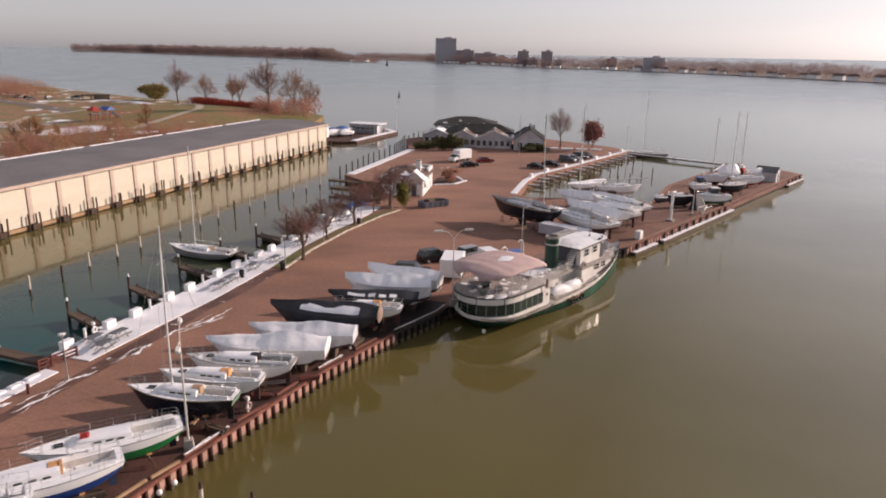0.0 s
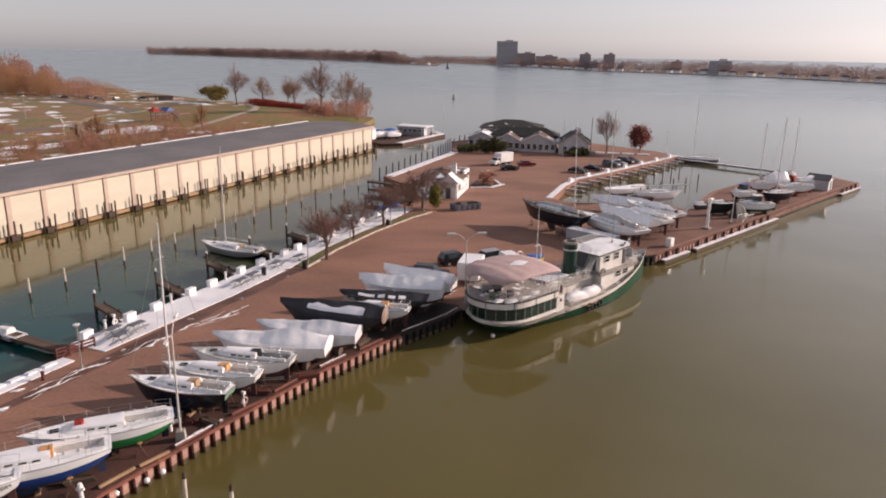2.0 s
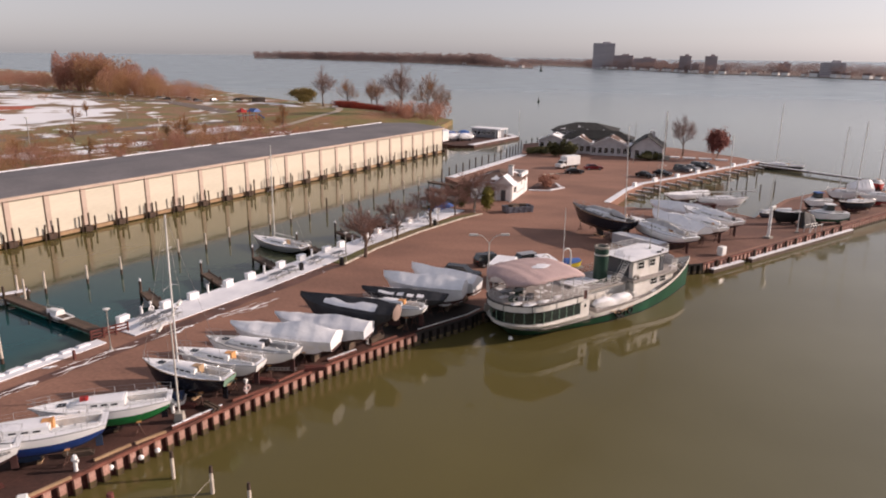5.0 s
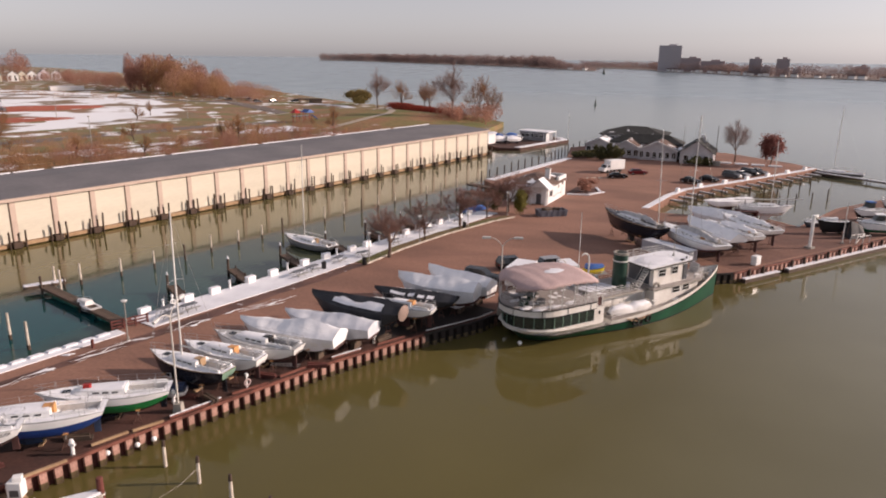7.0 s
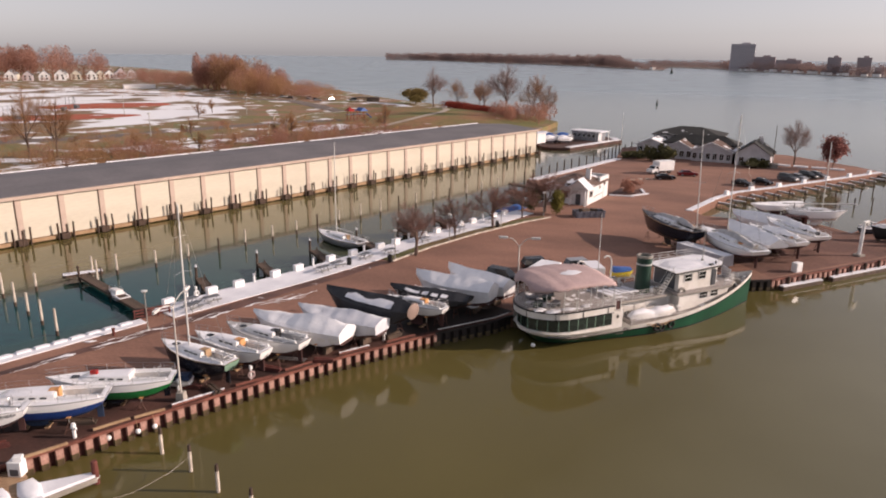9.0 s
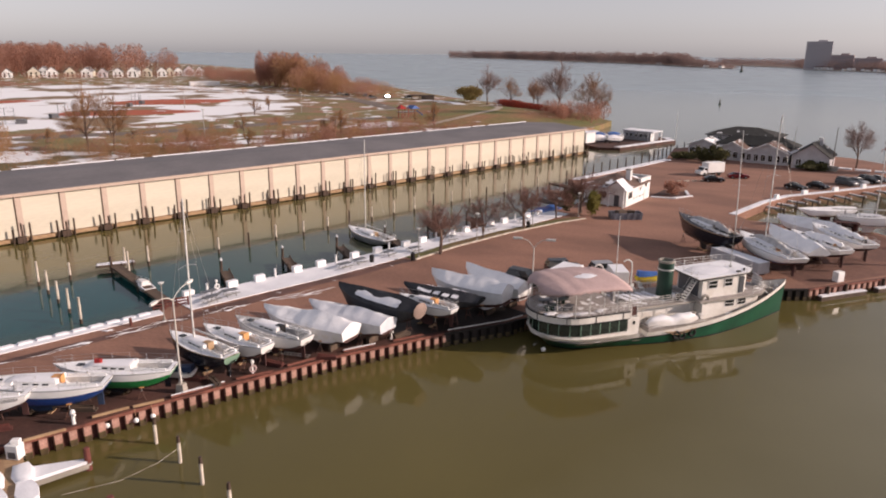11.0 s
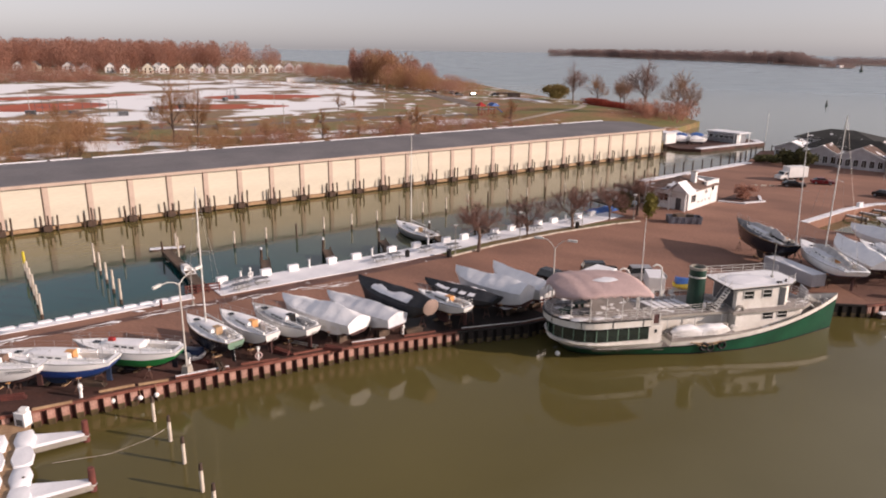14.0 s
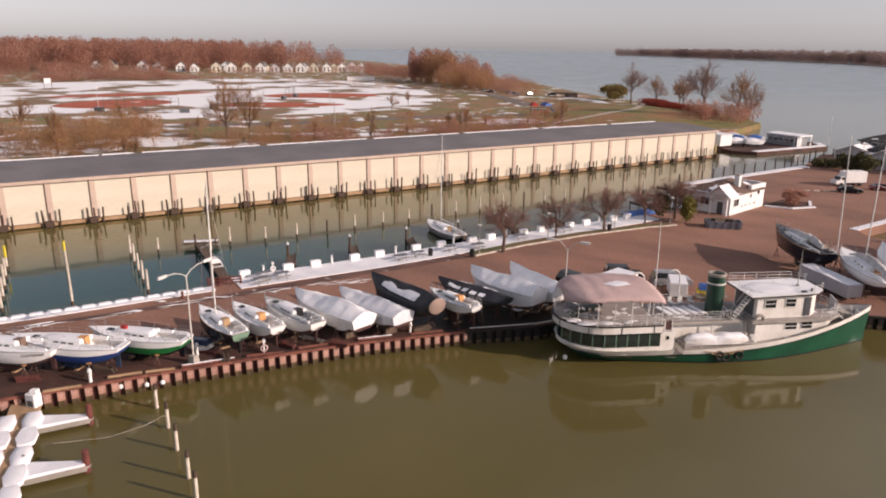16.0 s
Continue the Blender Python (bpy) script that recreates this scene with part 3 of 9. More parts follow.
def bay_x(i):
    """Where the i-th pilaster from the river end stands along the wall: the bays widen a little inland."""
    return SL - 0.18 - 5.63 * i - 0.0145 * i * i


nb = 38
for i in range(nb):
    xb, xn = bay_x(i), bay_x(i + 1)
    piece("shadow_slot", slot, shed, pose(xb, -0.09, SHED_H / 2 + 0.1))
    if i:
        piece("pilaster", post, shed, pose(xb + 0.50, -0.08, SHED_H / 2 + 0.2))
    piece("wall_panel", panel, shed, pose((xb + xn) / 2 + 0.40, -0.06, SHED_H / 2 + 0.1) @ Matrix.Diagonal((xb - xn - 1.0, 1, 1, 1)))


def pile(name, x, y, top, r, material, label, group, cap=None, lean=0.0, z0=-2.0):
    """A round mooring pile with a worn, slightly tapered head."""
    t = thing(name, pose(x, y, 0, lean, lean * 0.6, rnd.uniform(0, 360)), label, "pile", group)
    g = Shape()
    ring = lambda z, q: [(q * (1 + 0.05 * math.sin(3 * k)) * math.cos(k * math.pi / 5), q * math.sin(k * math.pi / 5), z) for k in range(10)]
    hi = top - 0.45 if cap else top
    g.loft([ring(z0, r), ring(hi * 0.5, r * 0.97), ring(hi - 0.05, r * 0.92), ring(hi, r * 0.78)])
    part("shaft", g, material, t)
    if cap:
        part("head", Shape().loft([ring(hi - 0.02, r * 0.96), ring(top - 0.06, r * 0.93), ring(top, r * 0.6)]), cap, t)
    return t


# three dark piles and a block at each pilaster
shed_pile = pile("mooring_pile", 0, 0, 2.9, 0.15, "pile", "dark tar-coated timber mooring pile by the shed", "shed piles")
blk = tagged(new("fender_block", Shape().box(0, 0, 0.55, 1.3, 1.0, 0.9).mesh("fender_block", M["pile"])), "dark timber fender block at the shed's foot", "fender", "shed fender blocks")
first = True
for i in range(nb - 4):
    xb = bay_x(i) + 0.1
    for dx, dy, s in ((-1.0, -1.0, 0.9), (0.15, -1.35, 0.8), (1.35, -0.95, 1.0)):
        p = SA + sdir * (xb + dx + rnd.uniform(-0.15, 0.15)) + Vector((sdir.y, -sdir.x, 0)) * (-dy)
        m = pose(p.x, p.y, rnd.uniform(-0.6, 0.35), rnd.uniform(-2, 2), rnd.uniform(-2, 2), rnd.uniform(0, 360))
        if first:
            shed_pile.matrix_basis = m
            first = False
        else:
            copy_thing(shed_pile, m)
    p = SA + sdir * xb + Vector((sdir.y, -sdir.x, 0)) * 0.95
    if i == 0:
        blk.matrix_basis = pose(p.x, p.y, 0, 0, 0, shead)
    else:
        copy_thing(blk, pose(p.x, p.y, 0, 0, 0, shead))

# ---- the laid-up excursion ship ----
SHIP_L, SHIP_B = 34.3, 3.95
ship = thing("excursion_ship", pose(3.5, 69.5, 0, 0, 0, 47.4), "old green and white excursion ship moored at the quay", "ship")
M["hullgreen"] = mat("worn_green_hull", (0.009, 0.088, 0.046), 0.33, (0.008, 0.058, 0.033), 0.35, 7, 0.28, 0.08, dist=0.05)
M["shipwhite"] = mat("chalky_ship_white", (0.76, 0.74, 0.70), 0.55, (0.64, 0.61, 0.56), 0.7, 9, 0.10, 0.08)
M["greydeck"] = mat("worn_grey_deck_paint", (0.34, 0.31, 0.29), 0.75, (0.25, 0.225, 0.21), 0.8, 9, 0.2, 0.15, snow=0.24, snow_scale=0.8)
M["plategrey"] = mat("pale_grey_plate", (0.40, 0.40, 0.42), 0.6, (0.33, 0.33, 0.35), 0.3, 9, 0.12, 0.1)


def ship_half(s, u):
    """Half breadth of the ship at s (0 stern, 1 bow) and u (0 rail, 1 keel)."""
    fore = max(0.0, 1 - max(0.0, (s - 0.52) / 0.48) ** 2.3)
    aft = math.sqrt(max(0.0, 1 - (max(0.0, (0.16 - s) / 0.16)) ** 2.2))
    b = SHIP_B * fore * (0.25 + 0.75 * aft if s > 0 else 0.25)
    flare = 1.0 - (0.45 * max(0, (s - 0.6) / 0.4) + 0.95 * max(0, (0.42 - s) / 0.42)) * u
    return b * flare * (1 - 0.12 * u)


def ship_sheer(s):
    return 1.62 + 2.24 * max(0.0, (s - 0.40) / 0.60) ** 1.5 + 0.22 * max(0.0, (0.25 - s) / 0.25)


def ship_x(s, z):
    lean = 0.010 * SHIP_L * max(0.0, s - 0.8) / 0.2 * (z / 4.5) - 0.06 * SHIP_L * max(0.0, 0.15 - s) / 0.15 * (z / 2.0 - 1.0)
    return 1.55 + s * (SHIP_L * 0.995 - 1.55) + lean


def ship_strip(z0f, z1f, out=0.0, n=40, s0=0.0, s1=1.0):
    """Hull plating between two heights given as functions of s."""
    rings = []
    for i in range(n + 1):
        a = i / n
        if i < 6:
            a = (i / 6) ** 1.6 * 6 / n
        s = s0 + (s1 - s0) * a
        z0, z1 = z0f(s), z1f(s)
        top = ship_sheer(s)
        row = []
        for k in range(4):
            z = z1 + (z0 - z1) * k / 3
            u = max(0.0, min(1.0, (top - z) / (top + 1.0)))
            row.append((ship_x(s, z), ship_half(s, u) + out, z))
        rings.append(row + [(x, -y, z) for x, y, z in row[::-1]])
    g = Shape()
    n8 = 8
    vs = [p for r in rings for p in r]
    fs = []
    for a in range(n):
        for i in (0, 1, 2, 4, 5, 6):
            fs.append((a * n8 + i, a * n8 + i + 1, (a + 1) * n8 + i + 1, (a + 1) * n8 + i))
    for i in range(3):
        fs.append((i, i + 1, 7 - i - 1, 7 - i))
        e = n * n8
        fs.append((e + i, e + i + 1, e + 7 - i - 1, e + 7 - i))
    return g.add(vs, fs)


GAP0, GAP1 = 0.318, 0.346          # the gangway gap in the bulwark
part("hull", ship_strip(lambda s: -1.0, lambda s: ship_sheer(s) - 0.56), "hullgreen", ship, "green painted steel hull", True)
part("bulwark", ship_strip(lambda s: ship_sheer(s) - 0.56, lambda s: ship_sheer(s), 0.03, 14, 0.0, GAP0), "shipwhite", ship, "white after bulwark", True)
part("bulwark", ship_strip(lambda s: ship_sheer(s) - 0.56, lambda s: ship_sheer(s), 0.03, 34, GAP1, 1.0), "shipwhite", ship, "white fore bulwark", True)
part("rubbing_strake", ship_strip(lambda s: ship_sheer(s) - 0.64, lambda s: ship_sheer(s) - 0.55, 0.09), "black", ship)
part("boot_top", ship_strip(lambda s: -0.2, lambda s: 0.14, 0.02), "black", ship)
part("cap_rail", ship_strip(lambda s: ship_sheer(s) - 0.04, lambda s: ship_sheer(s) + 0.05, 0.07, 34, GAP1, 1.0), "conc", ship, "worn grey cap rail")
for s0, s1 in ((0.10, 0.17), (0.185, 0.20), (0.30, 0.33)):      # chafed pale patches above the waterline aft
    part("chafe_mark", ship_strip(lambda s: 0.62, lambda s: 0.74, 0.03, 6, s0, s1), "conc", ship, "pale chafed streak")
g = Shape()
rows = []
for i in range(41):
    s = i / 40
    z = ship_sheer(s) - 0.58
    h = max(0.02, ship_half(s, 0.1) - 0.05)
    rows.append([(ship_x(s, z), h, z), (ship_x(s, z), 0, z + 0.06), (ship_x(s, z), -h, z)])
g.loft(rows, closed=False)
part("main_deck", g, "greydeck", ship, "grey main deck with snow lying on it")


def oval(x0, x1, hw, z, n=16):
    """Plan of the after house: straight sides and a rounded stern, as a ring of points."""
    pts = []
    for k in range(n + 1):
        a = math.pi / 2 + math.pi * k / n
        pts.append((x0 + 4.4 + 4.4 * math.cos(a), hw * math.sin(a), z))
    pts.append((x1, -hw, z))
    pts.append((x1, hw, z))
    return pts


HW, AFT, UP = 3.80, 10.5, 4.10      # after house: half width, fore end, upper deck's level
part("saloon", Shape().loft([oval(1.85, AFT, HW - 0.28, 1.5), oval(1.85, AFT, HW - 0.28, 3.45)]), "darkgreen", ship, "dark green after saloon")
part("saloon_sill", Shape().loft([oval(1.7, AFT + 0.05, HW - 0.12, 1.5), oval(1.7, AFT + 0.05, HW - 0.12, 1.90)]), "shipwhite", ship, "white sill under the saloon windows")
part("upper_deck", Shape().loft([oval(1.3, AFT + 0.05, HW + 0.05, 3.36), oval(1.3, AFT + 0.05, HW + 0.05, UP - 0.06)]), "shipwhite", ship, "white fascia of the upper deck")
part("deck_edge", Shape().loft([oval(1.2, AFT + 0.1, HW + 0.13, UP - 0.07), oval(1.2, AFT + 0.1, HW + 0.13, UP + 0.02)]), "black", ship, "dark edge of the upper deck")
part("drip_edge", Shape().loft([oval(1.25, AFT + 0.08, HW + 0.08, 3.31), oval(1.25, AFT + 0.08, HW + 0.08, 3.37)]), "black", ship)
part("upper_deck_floor", Shape().loft([oval(1.4, AFT, HW, UP), oval(1.4, AFT, HW, UP + 0.05)]), "greydeck", ship, "grey upper deck patched with snow")
M["saloonglass"] = mat("green_tinted_glass", (0.030, 0.045, 0.038), 0.06, (0.016, 0.022, 0.019), 0.8, 3, 0.3, 0, spec=0.8)
pane = Shape().box(0, 0, 0, 0.96, 0.05, 1.36).mesh("window_pane", M["saloonglass"])
mull = Shape().box(0, 0, 0, 0.07, 0.10, 1.42).mesh("mullion", M["palegreen"])
seam = Shape().box(0, 0, 0, 0.06, 0.05, 0.66).mesh("fascia_seam", M["black"])
line2 = [(p[0], p[1]) for p in oval(1.8, AFT, HW - 0.22, 0, n=24)[:25]]
line2 = [(AFT - 0.2, HW - 0.22)] + line2 + [(AFT - 0.4, -(HW - 0.22))]
for k, (x, y, h) in enumerate(along(line2, 1.08)):
    piece("window_pane", pane, ship, pose(x, y, 2.62, 0, 0, h))
    h2 = radians(h)
    piece("mullion", mull, ship, pose(x - 0.54 * math.cos(h2), y - 0.54 * math.sin(h2), 2.62, 0, 0, h))
line2 = [(p[0], p[1]) for p in oval(1.28, AFT, HW + 0.07, 0, n=24)[:25]]
for k, (x, y, h) in enumerate(along([(AFT - 0.2, HW + 0.07)] + line2 + [(AFT - 0.3, -(HW + 0.07))], 3.1)):
    piece("fascia_seam", seam, ship, pose(x, y, 3.71, 0, 0, h))
# white end of the after house, with its small port, and the brown board over it
for sy in (-1, 1):
    part("saloon_end", Shape().box(AFT + 0.72, sy * (HW - 0.85), 2.35, 1.4, 1.35, 1.9), "shipwhite", ship, "white end of the after house", bevel=0.03)
part("port_light", Shape().loft([[(AFT + 0.75 + 0.13 * math.cos(k * math.pi / 5), -(HW - 0.16) - o, 2.75 + 0.2 * math.sin(k * math.pi / 5)) for k in range(10)] for o in (0, 0.03)]), "glass", ship)
part("notice_board", Shape().box(AFT + 0.75, -(HW - 0.30), 3.95, 0.62, 0.10, 0.95), "bottom", ship, "dark red-brown board in a pale frame", bevel=0.02)
part("board_frame", Shape().box(AFT + 0.40, -(HW - 0.28), 3.90, 0.09, 0.14, 1.15).box(AFT + 1.10, -(HW - 0.28), 3.90, 0.09, 0.14, 1.15), "whitetube", ship)
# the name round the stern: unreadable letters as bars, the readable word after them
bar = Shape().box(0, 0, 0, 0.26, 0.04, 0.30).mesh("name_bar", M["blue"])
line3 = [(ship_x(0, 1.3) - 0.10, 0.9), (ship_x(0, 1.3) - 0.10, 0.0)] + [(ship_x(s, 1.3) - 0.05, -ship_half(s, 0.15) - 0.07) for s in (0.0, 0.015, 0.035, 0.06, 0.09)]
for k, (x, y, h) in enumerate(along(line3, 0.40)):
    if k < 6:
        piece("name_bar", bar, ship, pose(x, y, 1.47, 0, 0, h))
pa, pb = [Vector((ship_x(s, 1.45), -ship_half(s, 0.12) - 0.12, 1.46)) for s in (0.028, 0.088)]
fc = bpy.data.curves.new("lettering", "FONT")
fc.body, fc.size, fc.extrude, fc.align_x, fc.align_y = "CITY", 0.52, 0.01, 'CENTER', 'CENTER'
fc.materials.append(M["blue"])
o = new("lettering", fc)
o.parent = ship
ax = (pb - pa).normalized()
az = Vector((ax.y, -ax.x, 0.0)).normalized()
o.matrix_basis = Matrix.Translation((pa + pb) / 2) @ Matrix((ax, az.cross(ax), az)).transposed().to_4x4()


def railing(parent, line, z, h=1.0, rails=3, step=1.5, material="whitetube", r=0.022, name="railing"):
    """Posts and rails along a line of (x, y)."""
    g = Shape()
    for k in range(rails):
        zz = z + h * (k + 1) / rails
        g.tube([(x, y, zz) for x, y in line], r, 5)
    for x, y, _ in along(line, step):
        g.tube([(x, y, z), (x, y, z + h)], r, 5)
    x, y = line[-1]
    g.tube([(x, y, z), (x, y, z + h)], r, 5)
    return part(name, g, material, parent)


rail_line = [(AFT, HW)] + [(p[0], p[1]) for p in oval(1.4, AFT, HW, 0)[:17]] + [(AFT, -HW)]
railing(ship, rail_line, UP + 0.03, 1.0, 4, 1.35, r=0.018)
# canvas canopy on posts
CX0, CX1, CHW = 1.75, 10.6, 3.85
def canopy_z(a, b):
    return 6.56 + 0.44 * (1 - (2 * b - 1) ** 2) + 0.26 * math.sin(math.pi * a) - 0.32 * max(0, 1 - a / 0.2) ** 2 - 0.06 * max(0, 1 - (1 - a) / 0.15) ** 2 - 0.05 * math.sin(a * 5 * math.pi) ** 2
def canopy_w(a):
    return CHW * math.sqrt(max(0.06, 1 - max(0, (0.30 - a) / 0.32) ** 2))
nx, ny = 18, 12
g = Shape()
rows = []
for i in range(nx + 1):
    a = i / nx
    x, hw = CX0 + (CX1 - CX0) * a, canopy_w(a)
    hem = 0.26 + 0.07 * math.cos(i * math.pi)
    row = [(x, -hw, canopy_z(a, 0) - hem), (x, -hw * 0.99, canopy_z(a, 0) - 0.08)]
    row += [(x, hw * (2 * k / ny - 1) * 0.97, canopy_z(a, k / ny) + 0.035 * math.sin(i * 2.1) + 0.025 * math.sin(k * 1.7 + i)) for k in range(ny + 1)]
    row += [(x, hw * 0.99, canopy_z(a, 1) - 0.08), (x, hw, canopy_z(a, 1) - hem)]
    rows.append(row)
g.loft(rows, closed=False)
can = part("canopy", g, "canopy", ship, "faded pink canvas canopy with a patch of snow", True)
md = can.modifiers.new("cloth", "SOLIDIFY")
md.thickness = 0.04
g = Shape()
rings = []
for q, dz in ((1.0, 0.02), (0.7, 0.08), (0.3, 0.11)):
    rings.append([(7.0 + q * 1.15 * math.cos(k * math.pi / 7) * (1 + 0.2 * math.sin(2 * k) + 0.12 * math.sin(5 * k)), -0.7 + q * 0.85 * math.sin(k * math.pi / 7), canopy_z(0.55, 0.40) + dz - 0.03 * (1 - q)) for k in range(14)])
g.loft(rings)
part("snow_patch", g, "snow", can, "patch of snow", True)
for sx in (2.7, 4.3, 5.9, 7.5, 9.0, 10.4):
    for sy in (-1, 1):
        hw = canopy_w((sx - CX0) / (CX1 - CX0)) * 0.985
        part("canopy_post", Shape().tube([(sx, sy * hw, UP), (sx, sy * hw, 6.35)], 0.04, 6), "whitetube", ship)
for sy in (-0.9, 0.9):
    part("canopy_post", Shape().tube([(10.45, sy, UP), (10.45, sy, 6.85)], 0.05, 6), "whitetube", ship)
# dark folded tables and snow on the after deck
for k, (x, y, h) in enumerate(((2.9, -1.2, 20), (3.4, 0.6, -15), (4.6, -1.8, 35), (4.9, 0.2, 10), (6.2, 1.7, 25))):
    part("folded_table", Shape().box(x, y, UP + 0.55, 1.5, 0.75, 0.06, h).box(x - 0.3, y, UP + 0.28, 0.06, 0.5, 0.5, h).box(x + 0.3, y, UP + 0.28, 0.06, 0.5, 0.5, h), "cargrey" if k % 3 else "darkgreen", ship, "dark folded deck table")
for k, (x, y, r) in enumerate(((2.6, -2.0, 0.7), (3.6, -2.9, 0.9), (5.4, -3.0, 0.8), (4.1, -0.6, 0.6), (7.6, -2.9, 0.55), (3.0, 0.4, 0.6))):
    part("deck_snow", Shape().loft([[(x + r * q * (1 + 0.22 * math.sin(3 * j + k)) * math.cos(j * math.pi / 6), y + 0.55 * r * q * math.sin(j * math.pi / 6), UP + 0.05 + z) for j in range(12)] for q, z in ((1.0, 0.0), (0.8, 0.10), (0.35, 0.15))]), "snow", ship, "drift of snow on the after deck", True)
# gallery deck between the canopy and the wheelhouse
GAL = 3.52
part("gallery", Shape().box(15.75, 0.75, GAL - 0.07, 10.3, 5.3, 0.14), "greydeck", ship, "snow-dusted gallery deck between the canopy and wheelhouse")
part("gallery_house", Shape().box(16.0, 0.9, 2.25, 9.0, 4.4, 2.4), "shipwhite", ship, "white house under the gallery")
part("gallery_edge", Shape().box(15.75, -1.93, GAL - 0.10, 10.3, 0.06, 0.24), "conc", ship)
for x in (13.5, 16.5, 19.5):
    part("gallery_post", Shape().tube([(x, -1.85, 1.1), (x, -1.85, GAL - 0.1)], 0.05, 6), "whitetube", ship)
railing(ship, [(10.7, -1.85), (18.3, -1.85)], GAL, 0.95, 4, 1.3)
railing(ship, [(10.7, 3.3), (20.4, 3.3)], GAL, 0.95, 4, 1.4)
for k in range(5):
    x = 12.5 + k * 0.85
    part("folded_table", Shape().box(x, 0.3, GAL + 0.40, 0.55, 2.2, 0.07, 14).box(x, -0.4, GAL + 0.2, 0.06, 0.06, 0.36).box(x, 1.0, GAL + 0.2, 0.06, 0.06, 0.36), "snow", ship, "snow-topped folded table")
for k in range(4):
    x = 13.0 + 1.1 * k
    part("deck_chair", Shape().box(x, 2.5, GAL + 0.45, 0.5, 0.5, 0.05).box(x, 2.72, GAL + 0.72, 0.5, 0.05, 0.5).box(x - 0.22, 2.3, GAL + 0.22, 0.05, 0.05, 0.44).box(x + 0.22, 2.3, GAL + 0.22, 0.05, 0.05, 0.44), "whitetube", ship, "white deck chair")
part("deck_winch", Shape().box(18.9, -1.0, GAL + 0.28, 0.9, 0.7, 0.5, 20).cyl(18.2, -1.3, GAL, GAL + 0.7, 0.22, 8).tube([(18.0, -1.5, GAL + 0.3), (17.7, -1.6, GAL + 1.0)], 0.09, 6), "black", ship, "black deck winch")
part("deck_snow", Shape().loft([[(19.3 + q * 1.0 * (1 + 0.2 * math.sin(3 * j)) * math.cos(j * math.pi / 6), 0.0 + q * 0.9 * math.sin(j * math.pi / 6), GAL + z) for j in range(12)] for q, z in ((1.0, 0.0), (0.8, 0.14), (0.3, 0.2))]), "snow", ship, "", True)
pts = [(20.9 + 0.42 * math.cos(k * math.pi / 6), -2.45, 3.75 + 0.42 * math.sin(k * math.pi / 6)) for k in range(13)]
part("coiled_hose", Shape().tube(pts, 0.16, 6), "conc", ship, "grey coiled hose")
# funnel
fx, fy = 17.45, 0.05
fun = part("funnel", Shape().cyl(fx, fy, 2.0, 7.55, 0.86, 24, 0.82), "darkgreen", ship, "dark green funnel with a white band", True)
part("band", Shape().cyl(fx, fy, 6.72, 6.86, 0.87, 24), "whitetube", fun)
g = Shape()
ri = lambda z, q: [(fx + q * math.cos(k * math.pi / 10), fy + q * math.sin(k * math.pi / 10), z) for k in range(20)]
g.loft([ri(7.5, 0.84), ri(7.75, 0.90), ri(7.78, 0.72), ri(7.35, 0.70)], cap=False)
part("cowl", g, "conc", fun, "pale worn funnel top", True)
part("flue", Shape().cyl(fx, fy, 7.3, 7.45, 0.71, 20), "timber", fun)
# long snow-covered tarpaulin on the side deck
g = Shape()
for i in range(17):
    a = i / 16
    x = 13.3 + 6.4 * a
    w, h = 0.95 * math.sin(math.pi * min(0.97, max(0.05, a))) ** 0.4, 0.20 + 0.58 * math.sin(math.pi * a) ** 0.4 * (1 + 0.26 * math.sin(9 * a) + 0.16 * math.sin(23 * a))
    cy = -2.85 + 0.05 * math.sin(6 * a)
    g.v.extend([(x, cy - w, 1.9), (x, cy - w * (0.82 + 0.10 * math.sin(11 * a)), 1.9 + 0.55 * h), (x, cy - 0.35 * w, 1.9 + h * (0.95 + 0.07 * math.sin(13 * a))), (x, cy + 0.3 * w, 1.9 + h * (1 + 0.06 * math.sin(11 * a))), (x, cy + w * 0.8, 1.9 + 0.6 * h), (x, cy + w, 1.9)])
for i in range(16):
    for k in range(5):
        g.f.append((i * 6 + k, (i + 1) * 6 + k, (i + 1) * 6 + k + 1, i * 6 + k + 1))
part("side_trunk", Shape().box(16.6, -2.85, 1.5, 7.0, 1.5, 0.85), "greydeck", ship, "low grey trunk under the covered boat", bevel=0.03)
for k, (x, y, w, h, rz) in enumerate(((14.2, -2.3, 0.7, 0.5, 20), (15.9, -2.2, 0.5, 0.7, -30), (17.8, -2.3, 0.9, 0.45, 10), (19.4, -2.6, 0.6, 0.6, 40), (20.2, -2.9, 0.5, 0.4, 0))):
    part("deck_box", Shape().box(x, y, 1.95 + h / 2, w, 0.5, h, rz), ("conc", "shipwhite", "greydeck")[k % 3], ship, "", bevel=0.03)
part("covered_boat", g, "deck", ship, "snow-covered tarpaulin over a deck boat", True)
railing(ship, [(ship_x(s, 2), -ship_half(s, 0) + 0.06) for s in (0.35, 0.40, 0.46, 0.52, 0.58, 0.64)], 1.62, 1.05, 3, 1.6, r=0.016)
# deckhouse and wheelhouse
part("deckhouse", Shape().prism([(20.6, 2.5), (28.2, 2.2), (29.3, 1.25), (29.3, -1.25), (28.2, -2.2), (20.6, -2.5)], 1.4, 3.5), "shipwhite", ship, "white lower deckhouse")
part("boat_deck", Shape().prism([(20.1, 2.75), (28.3, 2.55), (29.9, 1.5), (29.9, -1.5), (28.3, -2.55), (20.1, -2.75)], 3.46, 3.68), "greydeck", ship, "grey boat deck with dark edge")
part("deck_edge", Shape().prism([(20.06, 2.8), (28.32, 2.6), (29.96, 1.52), (29.96, -1.52), (28.32, -2.6), (20.06, -2.8)], 3.42, 3.56), "conc", ship)
